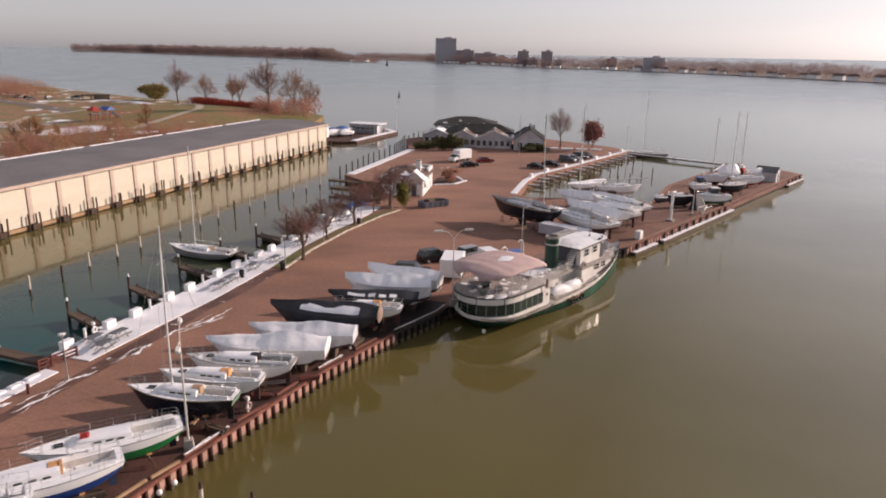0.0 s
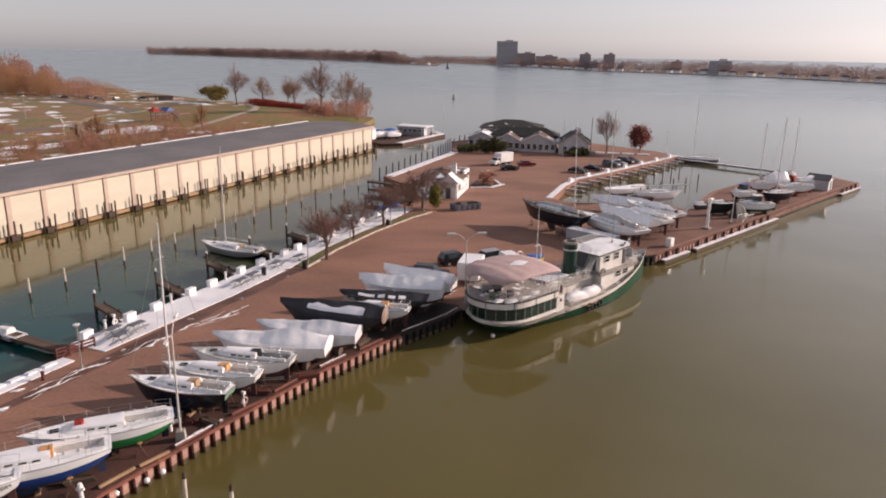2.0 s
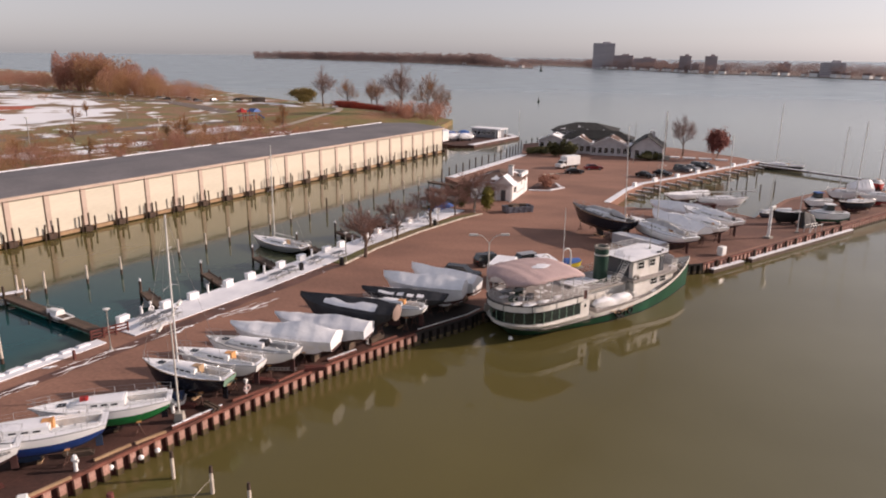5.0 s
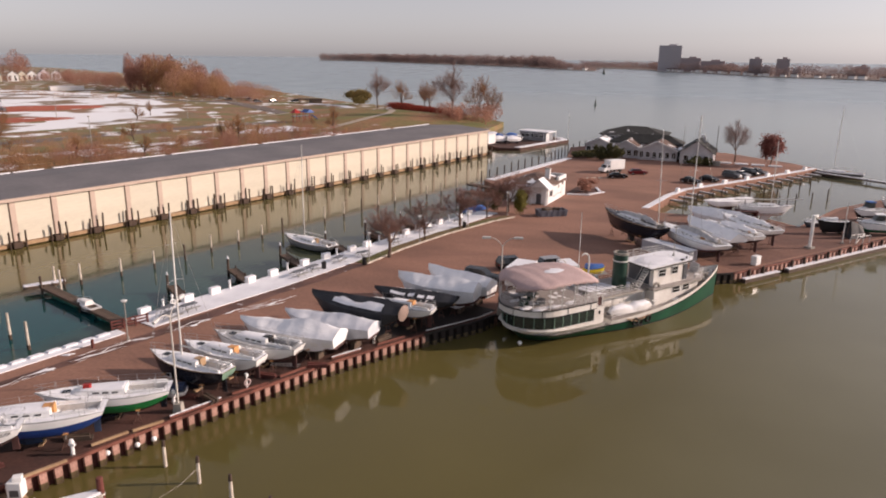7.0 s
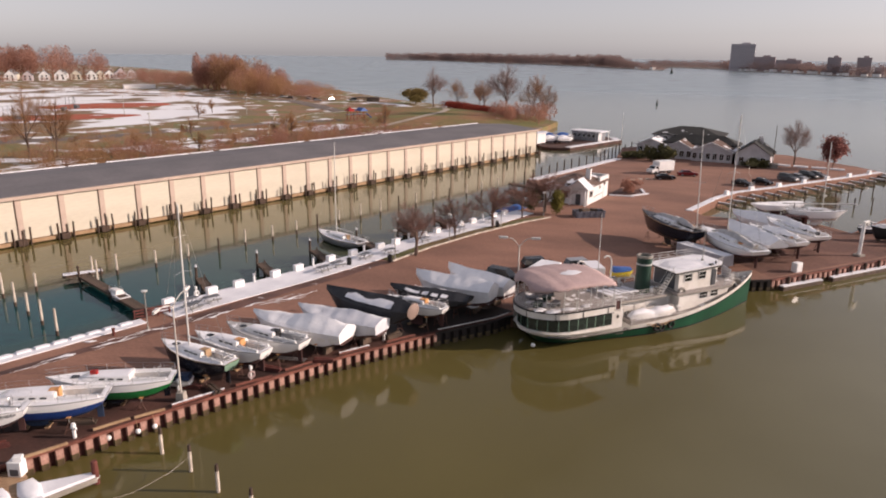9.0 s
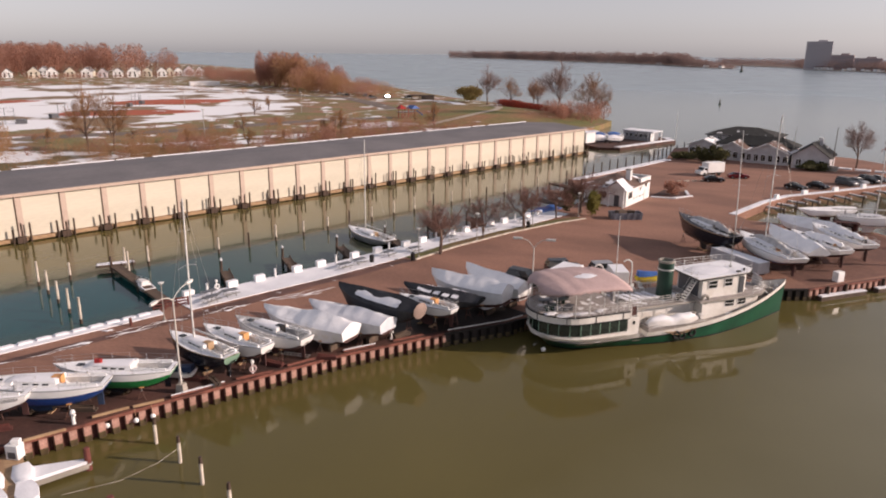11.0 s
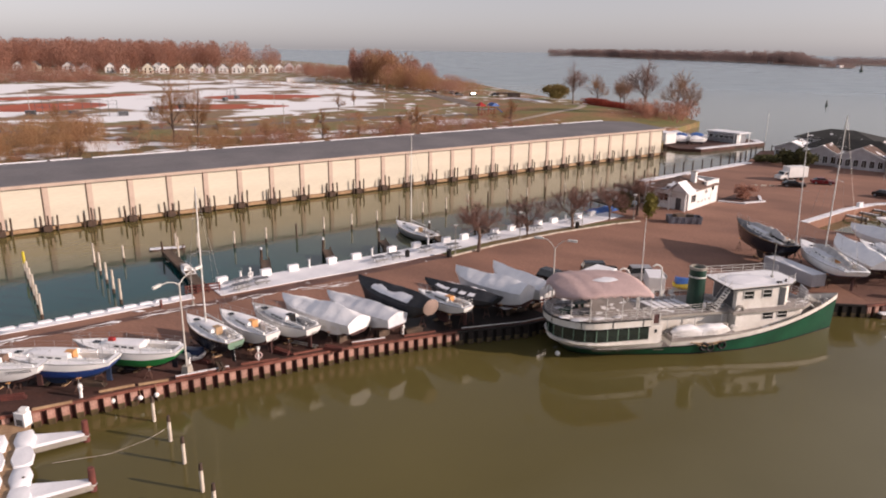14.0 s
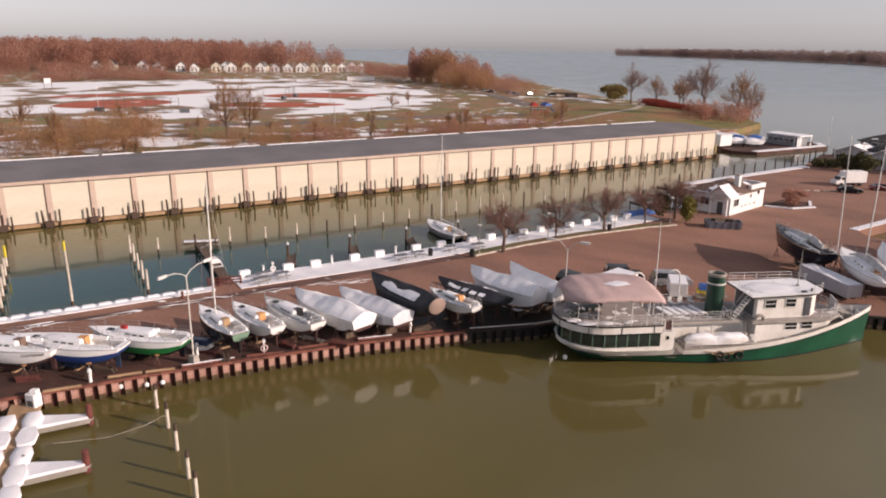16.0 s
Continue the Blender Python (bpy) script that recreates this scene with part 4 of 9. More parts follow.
part("wheelhouse", Shape().prism([(20.75, 2.05), (26.4, 1.95), (27.4, 1.1), (27.4, -1.1), (26.4, -1.95), (20.75, -2.05)], 3.6, 5.95), "shipwhite", ship, "white wheelhouse")
# shade on the white after end, painted as a thin grey panel
part("wheelhouse_end", Shape().box(20.73, 0.2, 4.75, 0.06, 3.3, 2.0), "cargrey", ship, "after end of the wheelhouse, its shade painted grey")
part("roof", Shape().loft([[(x, y, z + dz) for x, y, dz in ((19.9, 2.4, 0.0), (26.7, 2.3, 0.18), (27.8, 1.4, 0.2), (27.8, -1.4, 0.2), (26.7, -2.3, 0.18), (19.9, -2.4, 0.0))] for z in (5.93, 6.04)]), "deck", ship, "snow-covered wheelhouse roof")
part("roof_edge", Shape().loft([[(x, y, z + dz) for x, y, dz in ((19.86, 2.45, 0.0), (26.72, 2.35, 0.18), (27.86, 1.43, 0.2), (27.86, -1.43, 0.2), (26.72, -2.35, 0.18), (19.86, -2.45, 0.0))] for z in (5.84, 5.95)]), "black", ship)
part("roof_snow", Shape().loft([[(23.2 + q * 2.9 * (1 + 0.08 * math.sin(2 * j)) * math.cos(j * math.pi / 8), q * 1.75 * (1 + 0.08 * math.sin(3 * j)) * math.sin(j * math.pi / 8), 6.04 + 0.09 + z) for j in range(16)] for q, z in ((1.0, -0.04), (0.93, 0.03), (0.4, 0.06))]), "snow", ship, "smooth snow on the wheelhouse roof", True)
for x, z, w, h in ((22.1, 5.15, 1.15, 0.85), (24.2, 5.2, 1.05, 0.85), (24.3, 2.92, 1.25, 0.72), (26.0, 2.95, 1.15, 0.72)):
    for sy in (-1, 1):
        y = sy * ((2.05 - (x - 20.75) * 0.018) if z > 4 else (2.5 - (x - 20.6) * 0.040))
        win = part("window", Shape().box(x, y, z, w, 0.09, h), "glass", ship, "dark horizontal-pane window")
        part("window_frame", Shape().box(x, y + sy * 0.05, z, w + 0.1, 0.05, 0.06).box(x, y + sy * 0.05, z + h / 2, w + 0.14, 0.06, 0.07).box(x, y + sy * 0.05, z - h / 2, w + 0.14, 0.06, 0.07).box(x - w / 2, y + sy * 0.05, z, 0.06, 0.05, h).box(x + w / 2, y + sy * 0.05, z, 0.06, 0.05, h), "whitetube", win)
for sy in (-1, 1):
    part("wheelhouse_door", Shape().box(26.0, sy * 1.99, 4.75, 0.62, 0.12, 1.85), "cargrey", ship, "grey sliding door")
for y in (-0.72, 0.0, 0.72):
    part("front_window", Shape().box(27.42, y, 5.2, 0.06, 0.58, 0.8), "glass", ship)
part("searchlight", Shape().box(25.5, -1.9, 6.22, 0.5, 0.3, 0.26).cyl(26.4, -1.7, 6.1, 6.5, 0.1, 8), "black", ship, "black roof fittings", bevel=0.03)
railing(ship, [(19.95, -1.0), (19.95, 2.3), (26.6, 2.2), (27.7, 1.3)], 6.05, 0.9, 3, 1.25)
railing(ship, [(27.75, -1.35), (26.9, -2.2), (26.2, -2.25)], 6.2, 0.75, 2, 0.9)
railing(ship, [(27.2, -2.6), (28.2, -2.5), (29.8, -1.45), (29.8, 1.45)], 3.68, 0.95, 3, 1.2)
part("mast", Shape().tube([(25.95, -0.1, 6.15), (25.95, -0.1, 10.0)], 0.055, 6, 0.03).cyl(25.95, -0.1, 6.1, 6.4, 0.16, 8).tube([(25.95, -0.7, 8.6), (25.95, 0.5, 8.6)], 0.025, 5), "steel", ship, "thin grey signal mast")
def stairs(x0, z0, x1, z1, y, w, name="stair", n=9):
    g = Shape()
    for k in range(n):
        a = (k + 0.5) / n
        g.box(x0 + (x1 - x0) * a, y, z0 + (z1 - z0) * a, 0.26, w, 0.05)
    for s in (-1, 1):
        g.tube([(x0, y + s * w / 2, z0), (x1, y + s * w / 2, z1)], 0.05, 5)
        g.tube([(x0, y + s * w / 2, z0 + 0.8), (x1, y + s * w / 2, z1 + 0.8)], 0.025, 5)
    return part(name, g, "whitetube", ship, "white ladder stair with handrails")
stairs(18.5, GAL, 20.1, 5.9, -1.6, 0.7)
stairs(31.0, 2.7, 29.7, 3.7, -0.9, 0.8)
# bow gear, tyre fenders, davits, flagstaff
part("fore_plate", Shape().box(30.3, 0.2, 3.75, 0.14, 1.9, 2.0, -18), "plategrey", ship, "grey steel plate leaning on the foredeck")
part("windlass", Shape().box(31.6, 0, 2.95, 0.9, 1.1, 0.6).cyl(31.6, 0.7, 2.6, 3.4, 0.25, 10).cyl(31.6, -0.7, 2.6, 3.4, 0.25, 10), "conc", ship)
part("bitts", Shape().cyl(32.6, -0.45, 2.9, 3.6, 0.12, 8).cyl(32.6, 0.45, 2.9, 3.6, 0.12, 8), "whitetube", ship)
for s, dz in ((0.455, 0.0), (0.475, -0.12), (0.515, 0.02)):
    x = ship_x(s, 1.2)
    pts = [(x + 0.36 * math.cos(k * math.pi / 6), -ship_half(s, 0.2) - 0.14, 0.85 + dz + 0.36 * math.sin(k * math.pi / 6)) for k in range(13)]
    part("tyre_fender", Shape().tube(pts, 0.14, 6), "rubber", ship, "black tyre fender")
for s0, s1, z in ((0.41, 0.53, 1.38), (0.43, 0.50, 1.12)):
    part("fender_line", Shape().tube([(ship_x(s0, 2), -ship_half(s0, 0) - 0.1, z), (ship_x((s0 + s1) / 2, 2), -ship_half(0.47, 0) - 0.1, z - 0.22), (ship_x(s1, 2), -ship_half(s1, 0) - 0.1, z)], 0.05, 5), "timber_new", ship)
part("stern_fender", Shape().loft([[(2.0 + 0.24 * math.sin(a) * math.cos(k * math.pi / 5), -2.0 + 0.24 * math.sin(a) * math.sin(k * math.pi / 5), 0.45 + 0.24 * math.cos(a)) for k in range(10)] for a in (0.2, 0.7, 1.3, 1.9, 2.5, 2.95)]), "white", ship, "round white stern fender", True)
for x, y, q in ((10.9, 1.9, -1), (14.9, 2.5, -1)):
    part("davit", Shape().tube([(x, y, 1.6), (x, y, 6.5), (x + q * 0.10, y, 7.0), (x + q * 0.40, y, 7.3), (x + q * 0.80, y, 7.38), (x + q * 1.1, y, 7.2)], 0.09, 8), "whitetube", ship, "white curved davit")
part("flagstaff", Shape().tube([(11.4, 0.3, GAL), (11.2, 0.1, 13.0)], 0.06, 6, 0.035), "whitetube", ship, "thin white flagstaff")

# ---- boats ----
def hull_half(s, kind):
    """Half breadth, 0 to 1, at s from stern (0) to bow (1)."""
    if kind == "sail":
        return 1 - 0.40 * ((0.42 - s) / 0.42) ** 2 if s < 0.42 else max(0.0, 1 - ((s - 0.42) / 0.58) ** 2.1)
    if kind == "canoe":
        return 1 - 0.62 * ((0.45 - s) / 0.45) ** 2 if s < 0.45 else max(0.0, 1 - ((s - 0.45) / 0.55) ** 2.0)
    return 1 - 0.12 * ((0.45 - s) / 0.45) ** 2 if s < 0.45 else max(0.0, 1 - ((s - 0.45) / 0.55) ** 2.8)


def hull_point(s, u, L, B, zs, dep, kind):
    b = B / 2 * hull_half(s, kind)
    top = zs + dep * (0.30 * max(0, s - 0.35) ** 2 + 0.10 * max(0, 0.3 - s))
    keel = zs - dep + dep * (0.55 * max(0.0, (0.30 - s) / 0.30) ** 1.6 * (0.6 if kind == "power" else 1.0) + 0.85 * max(0.0, (s - 0.72) / 0.28) ** 2)
    p, q = (0.55, 1.0) if kind != "power" else (0.42, 1.25)
    y = b * max(0.0, math.cos(u * math.pi / 2)) ** p
    z = top - (top - keel) * math.sin(u * math.pi / 2) ** q
    x = L * (s - 0.5) - 0.10 * L * max(0, s - 0.8) / 0.2 * u + 0.05 * L * max(0, 0.12 - s) / 0.12 * u * (1 if kind != "power" else 0.2)
    return x, y, z


def hull_band(L, B, zs, dep, kind, u0, u1, out=0.0, n=22, m=5):
    g = Shape()
    rows = []
    for i in range(n + 1):
        s = i / n
        a = [hull_point(s, u0 + (u1 - u0) * k / m, L, B, zs, dep, kind) for k in range(m + 1)]
        a = [(x, y + out, z) for x, y, z in a]
        rows.append((a, [(x, -y, z) for x, y, z in a]))
    for side in (0, 1):
        g.loft([r[side] for r in rows], closed=False)
    # transom
    a, b = rows[0]
    g.add(a + b, [(k, k + 1, m + 1 + k + 1, m + 1 + k) for k in range(m)])
    return g


def deck_shape(L, B, zs, dep, kind, cock=(0.06, 0.32), cw=0.42, depth=0.42):
    g = Shape()
    rows = []
    n = 26
    for i in range(n + 1):
        s = i / n
        x, y, z = hull_point(s, 0.0, L, B, zs, dep, kind)
        y = max(0.0, y - 0.02)
        inn = cock[0] < s < cock[1]
        c = min(y * 0.8, B / 2 * cw)
        zi = z - depth if inn else z + 0.06
        rows.append([(x, y, z), (x, c, z + 0.04), (x, c * 0.98, zi), (x, -c * 0.98, zi), (x, -c, z + 0.04), (x, -y, z)])
    return g.loft(rows, closed=False)


def trunk(L, B, zs, dep, kind, s0, s1, w, h, taper=0.8):
    """A coachroof with sloping sides and a rounded fore end."""
    g = Shape()
    rings = []
    for i in range(11):
        a = i / 10
        s = s0 + (s1 - s0) * a
        x, y, z = hull_point(s, 0.0, L, B, zs, dep, kind)
        ww = min(y * 0.72, B / 2 * w) * (1 - 0.25 * a)
        hh = h * (1 - 0.45 * a) * (1 if a < 0.92 else 0.35)
        rings.append([(x, ww, z), (x, ww * taper, z + hh), (x, 0, z + hh * 1.15), (x, -ww * taper, z + hh), (x, -ww, z)])
    return g.loft(rings)


def place(bow, stern, z=1.5):
    dx, dy = bow[0] - stern[0], bow[1] - stern[1]
    return pose((bow[0] + stern[0]) / 2, (bow[1] + stern[1]) / 2, z, 0, 0, math.degrees(math.atan2(dy, dx))), math.hypot(dx, dy)


STAND = None


def jack_stand(m):
    """A three-legged boat stand with a screw and a pad, 1.25 m high."""
    global STAND
    if STAND is None:
        STAND = thing("boat_stand", m, "rusty three-legged steel boat stand with a padded top", "boat stand", "boat stands in the yard")
        for k in range(3):
            a = k * 2 * math.pi / 3
            part("leg", Shape().tube([(0.42 * math.cos(a), 0.42 * math.sin(a), 0), (0.05 * math.cos(a), 0.05 * math.sin(a), 0.85)], 0.03, 5), "stand", STAND)
        part("brace", Shape().tube([(0.3, 0, 0.25), (-0.15, 0.26, 0.25), (-0.15, -0.26, 0.25), (0.3, 0, 0.25)], 0.02, 4), "stand", STAND)
        part("screw", Shape().cyl(0, 0, 0.8, 1.2, 0.03, 6), "steel", STAND)
        part("pad", Shape().box(0.05, 0, 1.22, 0.28, 0.32, 0.05), "orange", STAND)
        return STAND
    return copy_thing(STAND, m)


def stands_for(m, L, B, zs, dep, kind, n=2):
    for k in range(n):
        s = 0.24 + 0.5 * k / max(1, n - 1)
        for sy in (-1, 1):
            x, y, z = hull_point(s, 0.55, L, B, zs, dep, kind)
            q = m @ Matrix.Translation((x, sy * (y + 0.10), 0)) @ Matrix.Rotation(radians(90 if sy < 0 else -90), 4, 'Z')
            k3 = max(0.6, min(1.6, z / 1.25))
            o = jack_stand(q)
            o.scale = (1, 1, k3)


def rails(L, B, zs, dep, kind, parent, posts=6):
    g = Shape()
    P = lambda s, dz, inset=0.06: (lambda q: (q[0], max(0.0, q[1] - inset), q[2] + dz))(hull_point(s, 0, L, B, zs, dep, kind))
    for sy in (-1, 1):
        f = lambda p: (p[0], sy * p[1], p[2])
        for dz in (0.3, 0.6):
            g.tube([f(P(s, dz)) for s in (0.12, 0.25, 0.4, 0.55, 0.7, 0.86)], 0.007, 4)
        for k in range(posts):
            s = 0.14 + 0.72 * k / (posts - 1)
            g.tube([f(P(s, 0)), f(P(s, 0.62))], 0.016, 4)
    part("lifeline", g, "alu", parent)
    g = Shape()
    for dz in (0.35, 0.65):
        g.tube([P(0.86, dz), P(0.94, dz), (P(0.995, dz)[0], 0, P(0.995, dz)[2]), (P(0.94, dz)[0], -P(0.94, dz)[1], P(0.94, dz)[2]), (P(0.86, dz)[0], -P(0.86, dz)[1], P(0.86, dz)[2])], 0.013, 5)
    for s in (0.87, 0.95):
        for sy in (-1, 1):
            p = P(s, 0)
            g.tube([(p[0], sy * p[1], p[2]), (p[0], sy * p[1], p[2] + 0.66)], 0.013, 5)
    part("pulpit", g, "alu", parent)
    g = Shape()
    for dz in (0.35, 0.65):
        a = P(0.12, dz)
        b = P(0.01, dz)
        g.tube([a, b, (b[0], -b[1], b[2]), (a[0], -a[1], a[2])], 0.013, 5)
    for s in (0.015, 0.11):
        for sy in (-1, 1):
            p = P(s, 0)
            g.tube([(p[0], sy * p[1], p[2]), (p[0], sy * p[1], p[2] + 0.66)], 0.013, 5)
    part("stern_rail", g, "alu", parent)


def sailboat(bow, stern, label, z=1.5, zs=2.55, topside="gel", stripe="navy", bottom="bottom", lower=None, mast=0.0, hatch="orange",
             cover=None, B=None, group="laid-up sailboats", afloat=False, dodger=None, red_bit=False, transom=None, name="sailboat", letters="", beamk=0.31, dep=1.7, deck="deck", mast_s=0.58, bundle=None):
    m, L = place(bow, stern, z)
    B = B or L * beamk
    t = thing(name, m, label, "sailboat", group)
    split = 0.24 if lower else 0.52
    part("topside", hull_band(L, B, zs, dep, "sail", 0.0, split), topside, t, "", True)
    if lower:
        part("lower_topside", hull_band(L, B, zs, dep, "sail", split, 0.58, 0.004), lower, t, lower.replace("brightgreen", "bright green") + " painted lower hull band", True)
        part("underbody", hull_band(L, B, zs, dep, "sail", 0.58, 1.0), bottom, t, "faded antifouled underbody", True)
    else:
        part("boot_stripe", hull_band(L, B, zs, dep, "sail", 0.49, 0.55, 0.012), stripe, t, "", True)
        part("underbody", hull_band(L, B, zs, dep, "sail", 0.53, 1.0), bottom, t, "faded antifouled underbody", True)
    part("toe_rail", hull_band(L, B, zs + 0.03, dep, "sail", 0.0, 0.035, 0.02, m=1), "teak" if topside != "gel" else "nonskid", t)
    part("deck", deck_shape(L, B, zs, dep, "sail"), deck, t, "pale deck dusted with snow")
    part("coachroof", trunk(L, B, zs, dep, "sail", 0.33, 0.72, 0.62, 0.42), "gel" if deck == "deck" else "white", t, "", True)
    part("snow_cover", trunk(L, B, zs + 0.34, dep, "sail", 0.345, 0.66, 0.52, 0.14, 0.75), "snow", t, "snow lying on the coachroof", True)
    for sy in (-1, 1):
        for s in (0.40, 0.47, 0.54):
            g = Shape()
            x, y, zz = hull_point(s, 0, L, B, zs, dep, "sail")
            ww = min(y * 0.72, B / 2 * 0.62) * (1 - 0.25 * (s - 0.33) / 0.39)
            g.box(x, sy * (ww * 0.91 + 0.02), zz + 0.2, 0.45, 0.03, 0.13)
            part("cabin_window", g, "glass", t)
    x, y, zz = hull_point(0.325, 0, L, B, zs, dep, "sail")
    if hatch:
        part("companionway", Shape().box(x - 0.02, 0, zz + 0.2, 0.16, 0.62, 0.75, 0).box(x + 0.3, 0, zz + 0.5, 0.7, 0.6, 0.06), hatch, t, "orange-brown companionway boards" if hatch == "orange" else "")
    part("cockpit_coaming", Shape().box(L * -0.32, B * 0.27, zs + 0.16, L * 0.27, 0.16, 0.24).box(L * -0.32, -B * 0.27, zs + 0.16, L * 0.27, 0.16, 0.24), "gel", t, bevel=0.03)
    g = Shape()
    pts = [(L * -0.38, 0.38 * math.cos(k * math.pi / 6), zs + 0.45 + 0.38 * math.sin(k * math.pi / 6)) for k in range(13)]
    g.tube(pts, 0.025, 5).tube([(L * -0.375, 0, zs - 0.4), (L * -0.375, 0, zs + 0.45)], 0.06, 6)
    part("wheel", g, "alu", t)
    for s in (0.18, 0.26):
        for sy in (-1, 1):
            part("winch", Shape().cyl(L * (s - 0.5), sy * B * 0.27, zs + 0.26, zs + 0.42, 0.08, 8, 0.06), "alu", t)
    part("fore_hatch", Shape().box(L * 0.27, 0, hull_point(0.77, 0, L, B, zs, dep, "sail")[2] + 0.1, 0.55, 0.5, 0.08), "glass", t)
    rails(L, B, zs, dep, "sail", t)
    if dodger:
        g = Shape()
        rr = []
        for i in range(5):
            a = i / 4
            rr.append([(L * (-0.19 + 0.13 * a), B * 0.3 * math.cos(k * math.pi / 8), zs + 0.2 + (0.25 + 0.85 * (1 - a) ** 0.6) * math.sin(k * math.pi / 8)) for k in range(9)])
        g.loft(rr, closed=False)
        o = part("dodger", g, dodger, t, "", True)
        o.modifiers.new("cloth", "SOLIDIFY").thickness = 0.03
    if bundle:
        r = random.Random(int(L * 37))
        g = Shape()
        rr = []
        for i in range(15):
            a = i / 14
            x = L * (-0.40 + 0.62 * a)
            w = (0.28 + 0.30 * math.sin(math.pi * a)) * r.uniform(0.75, 1.25)
            h = (0.25 + 0.40 * math.sin(math.pi * a) ** 0.6) * r.uniform(0.7, 1.25)
            y0, z0 = 0.18 * math.sin(5 * a + L), zs + 0.42 - 0.25 * max(0, 0.4 - a)
            rr.append([(x, y0 - w, z0), (x, y0 - 0.75 * w, z0 + 0.7 * h), (x, y0 - 0.1 * w, z0 + h), (x, y0 + 0.6 * w, z0 + 0.75 * h), (x, y0 + w, z0)])
        part("sail_cover", g.loft(rr), bundle, t, "crumpled canvas cover lashed along the deck", True)
        for k in range(6):
            part("gear", Shape().box(L * r.uniform(-0.42, -0.12), r.uniform(-0.6, 0.6), zs + 0.35, r.uniform(0.25, 0.6), r.uniform(0.2, 0.45), r.uniform(0.2, 0.5), r.uniform(0, 90), 0.8), r.choice(("black", "wrap", "navy", "conc", "orange")), t, bevel=0.03)
    if red_bit:
        part("vent_cowl", Shape().cyl(L * 0.10, B * 0.05, zs + 0.35, zs + 0.75, 0.16, 10, 0.2).box(L * 0.10 + 0.25, B * 0.05, zs + 0.6, 0.3, 0.34, 0.3), "red", t, "red plastic cover")
    if transom:
        a = [hull_point(0.0, u, L, B, zs, dep, "sail") for u in (0.0, 0.15, 0.3, 0.45, 0.6, 0.75, 0.9)]
        g = Shape()
        ring = [(x - 0.03, y * 0.98, zz) for x, y, zz in a] + [(x - 0.03, -y * 0.98, zz) for x, y, zz in a[::-1]]
        g.add(ring, [tuple(range(len(ring)))])
        part("transom", g, transom, t)
    if letters:
        for sy in (-1, 1):
            p, q = [Vector(hull_point(s, 0.13, L, B, zs, dep, "sail")) for s in ((0.03, 0.24) if sy < 0 else (0.24, 0.03))]
            p.y, q.y = sy * (p.y + 0.10), sy * (q.y + 0.10)
            fc = bpy.data.curves.new("lettering", "FONT")
            fc.body, fc.size, fc.extrude, fc.align_x, fc.align_y = letters, 0.32, 0.004, 'CENTER', 'CENTER'
            fc.materials.append(M["navy"])
            o = new("lettering", fc)
            o.parent = t
            ax = (q - p).normalized()
            az = Vector((ax.y, -ax.x, 0.0)).normalized()
            ay = az.cross(ax)
            o.matrix_basis = Matrix.Translation((p + q) / 2) @ Matrix((ax, ay, az)).transposed().to_4x4()
    if not afloat:
        kz = zs - dep
        g = Shape()
        rr = []
        for zz, c, x0 in ((kz + 0.15, 2.1, 0.25), (kz * 0.5, 1.75, 0.05), (0.12, 1.4, -0.15)):
            rr.append([(x0 + c * 0.5, 0, zz), (x0 + c * 0.15, 0.14, zz), (x0 - c * 0.5, 0.02, zz), (x0 - c * 0.5, -0.02, zz), (x0 + c * 0.15, -0.14, zz)])
        g.loft(rr)
        part("keel", g, bottom, t)
        part("rudder", Shape().box(L * -0.43, 0, (zs - 0.5 + 0.5) / 2 + 0.1, 0.45, 0.09, zs - 0.9), bottom, t)
        for bx in (0.7, -0.8):
            part("keel_block", Shape().box(bx, 0, 0.07, 0.3, 0.9, 0.14), "timber_new", t)
        stands_for(m, L, B, zs, dep, "sail")
    if mast:
        mx = L * (mast_s - 0.5)
        mz = zs + 0.45
        mo = part("mast", Shape().tube([(mx, 0, mz - 0.5), (mx, 0, mz + mast * 0.5), (mx - 0.1, 0, mz + mast)], 0.085, 8, 0.06), "whitetube", t, "tall pale aluminium mast", True)
        part("spreader", Shape().tube([(mx, -0.9, mz + mast * 0.52), (mx, 0, mz + mast * 0.54), (mx, 0.9, mz + mast * 0.52)], 0.025, 4).tube([(mx, -0.6, mz + mast * 0.78), (mx, 0.6, mz + mast * 0.78)], 0.02, 4), "alu", mo)
        part("boom", Shape().tube([(mx - 0.1, 0, mz + 0.8), (mx - L * 0.36, 0, mz + 0.75)], 0.07, 6), "whitetube", t)
        g = Shape()
        bowp = hull_point(0.985, 0, L, B, zs, dep, "sail")
        g.tube([(bowp[0], 0, bowp[2]), (mx - 0.1, 0, mz + mast * 0.99)], 0.012, 3)
        g.tube([(-L * 0.49, 0, zs + 0.1), (mx - 0.1, 0, mz + mast * 0.99)], 0.012, 3)
        for sy in (-1, 1):
            c = hull_point(mast_s - 0.02, 0, L, B, zs, dep, "sail")
            g.tube([(c[0], sy * c[1] * 0.92, c[2]), (mx, sy * 0.9, mz + mast * 0.52), (mx, 0, mz + mast * 0.97)], 0.010, 3)
        part("rigging", g, "steel", t)
    return t


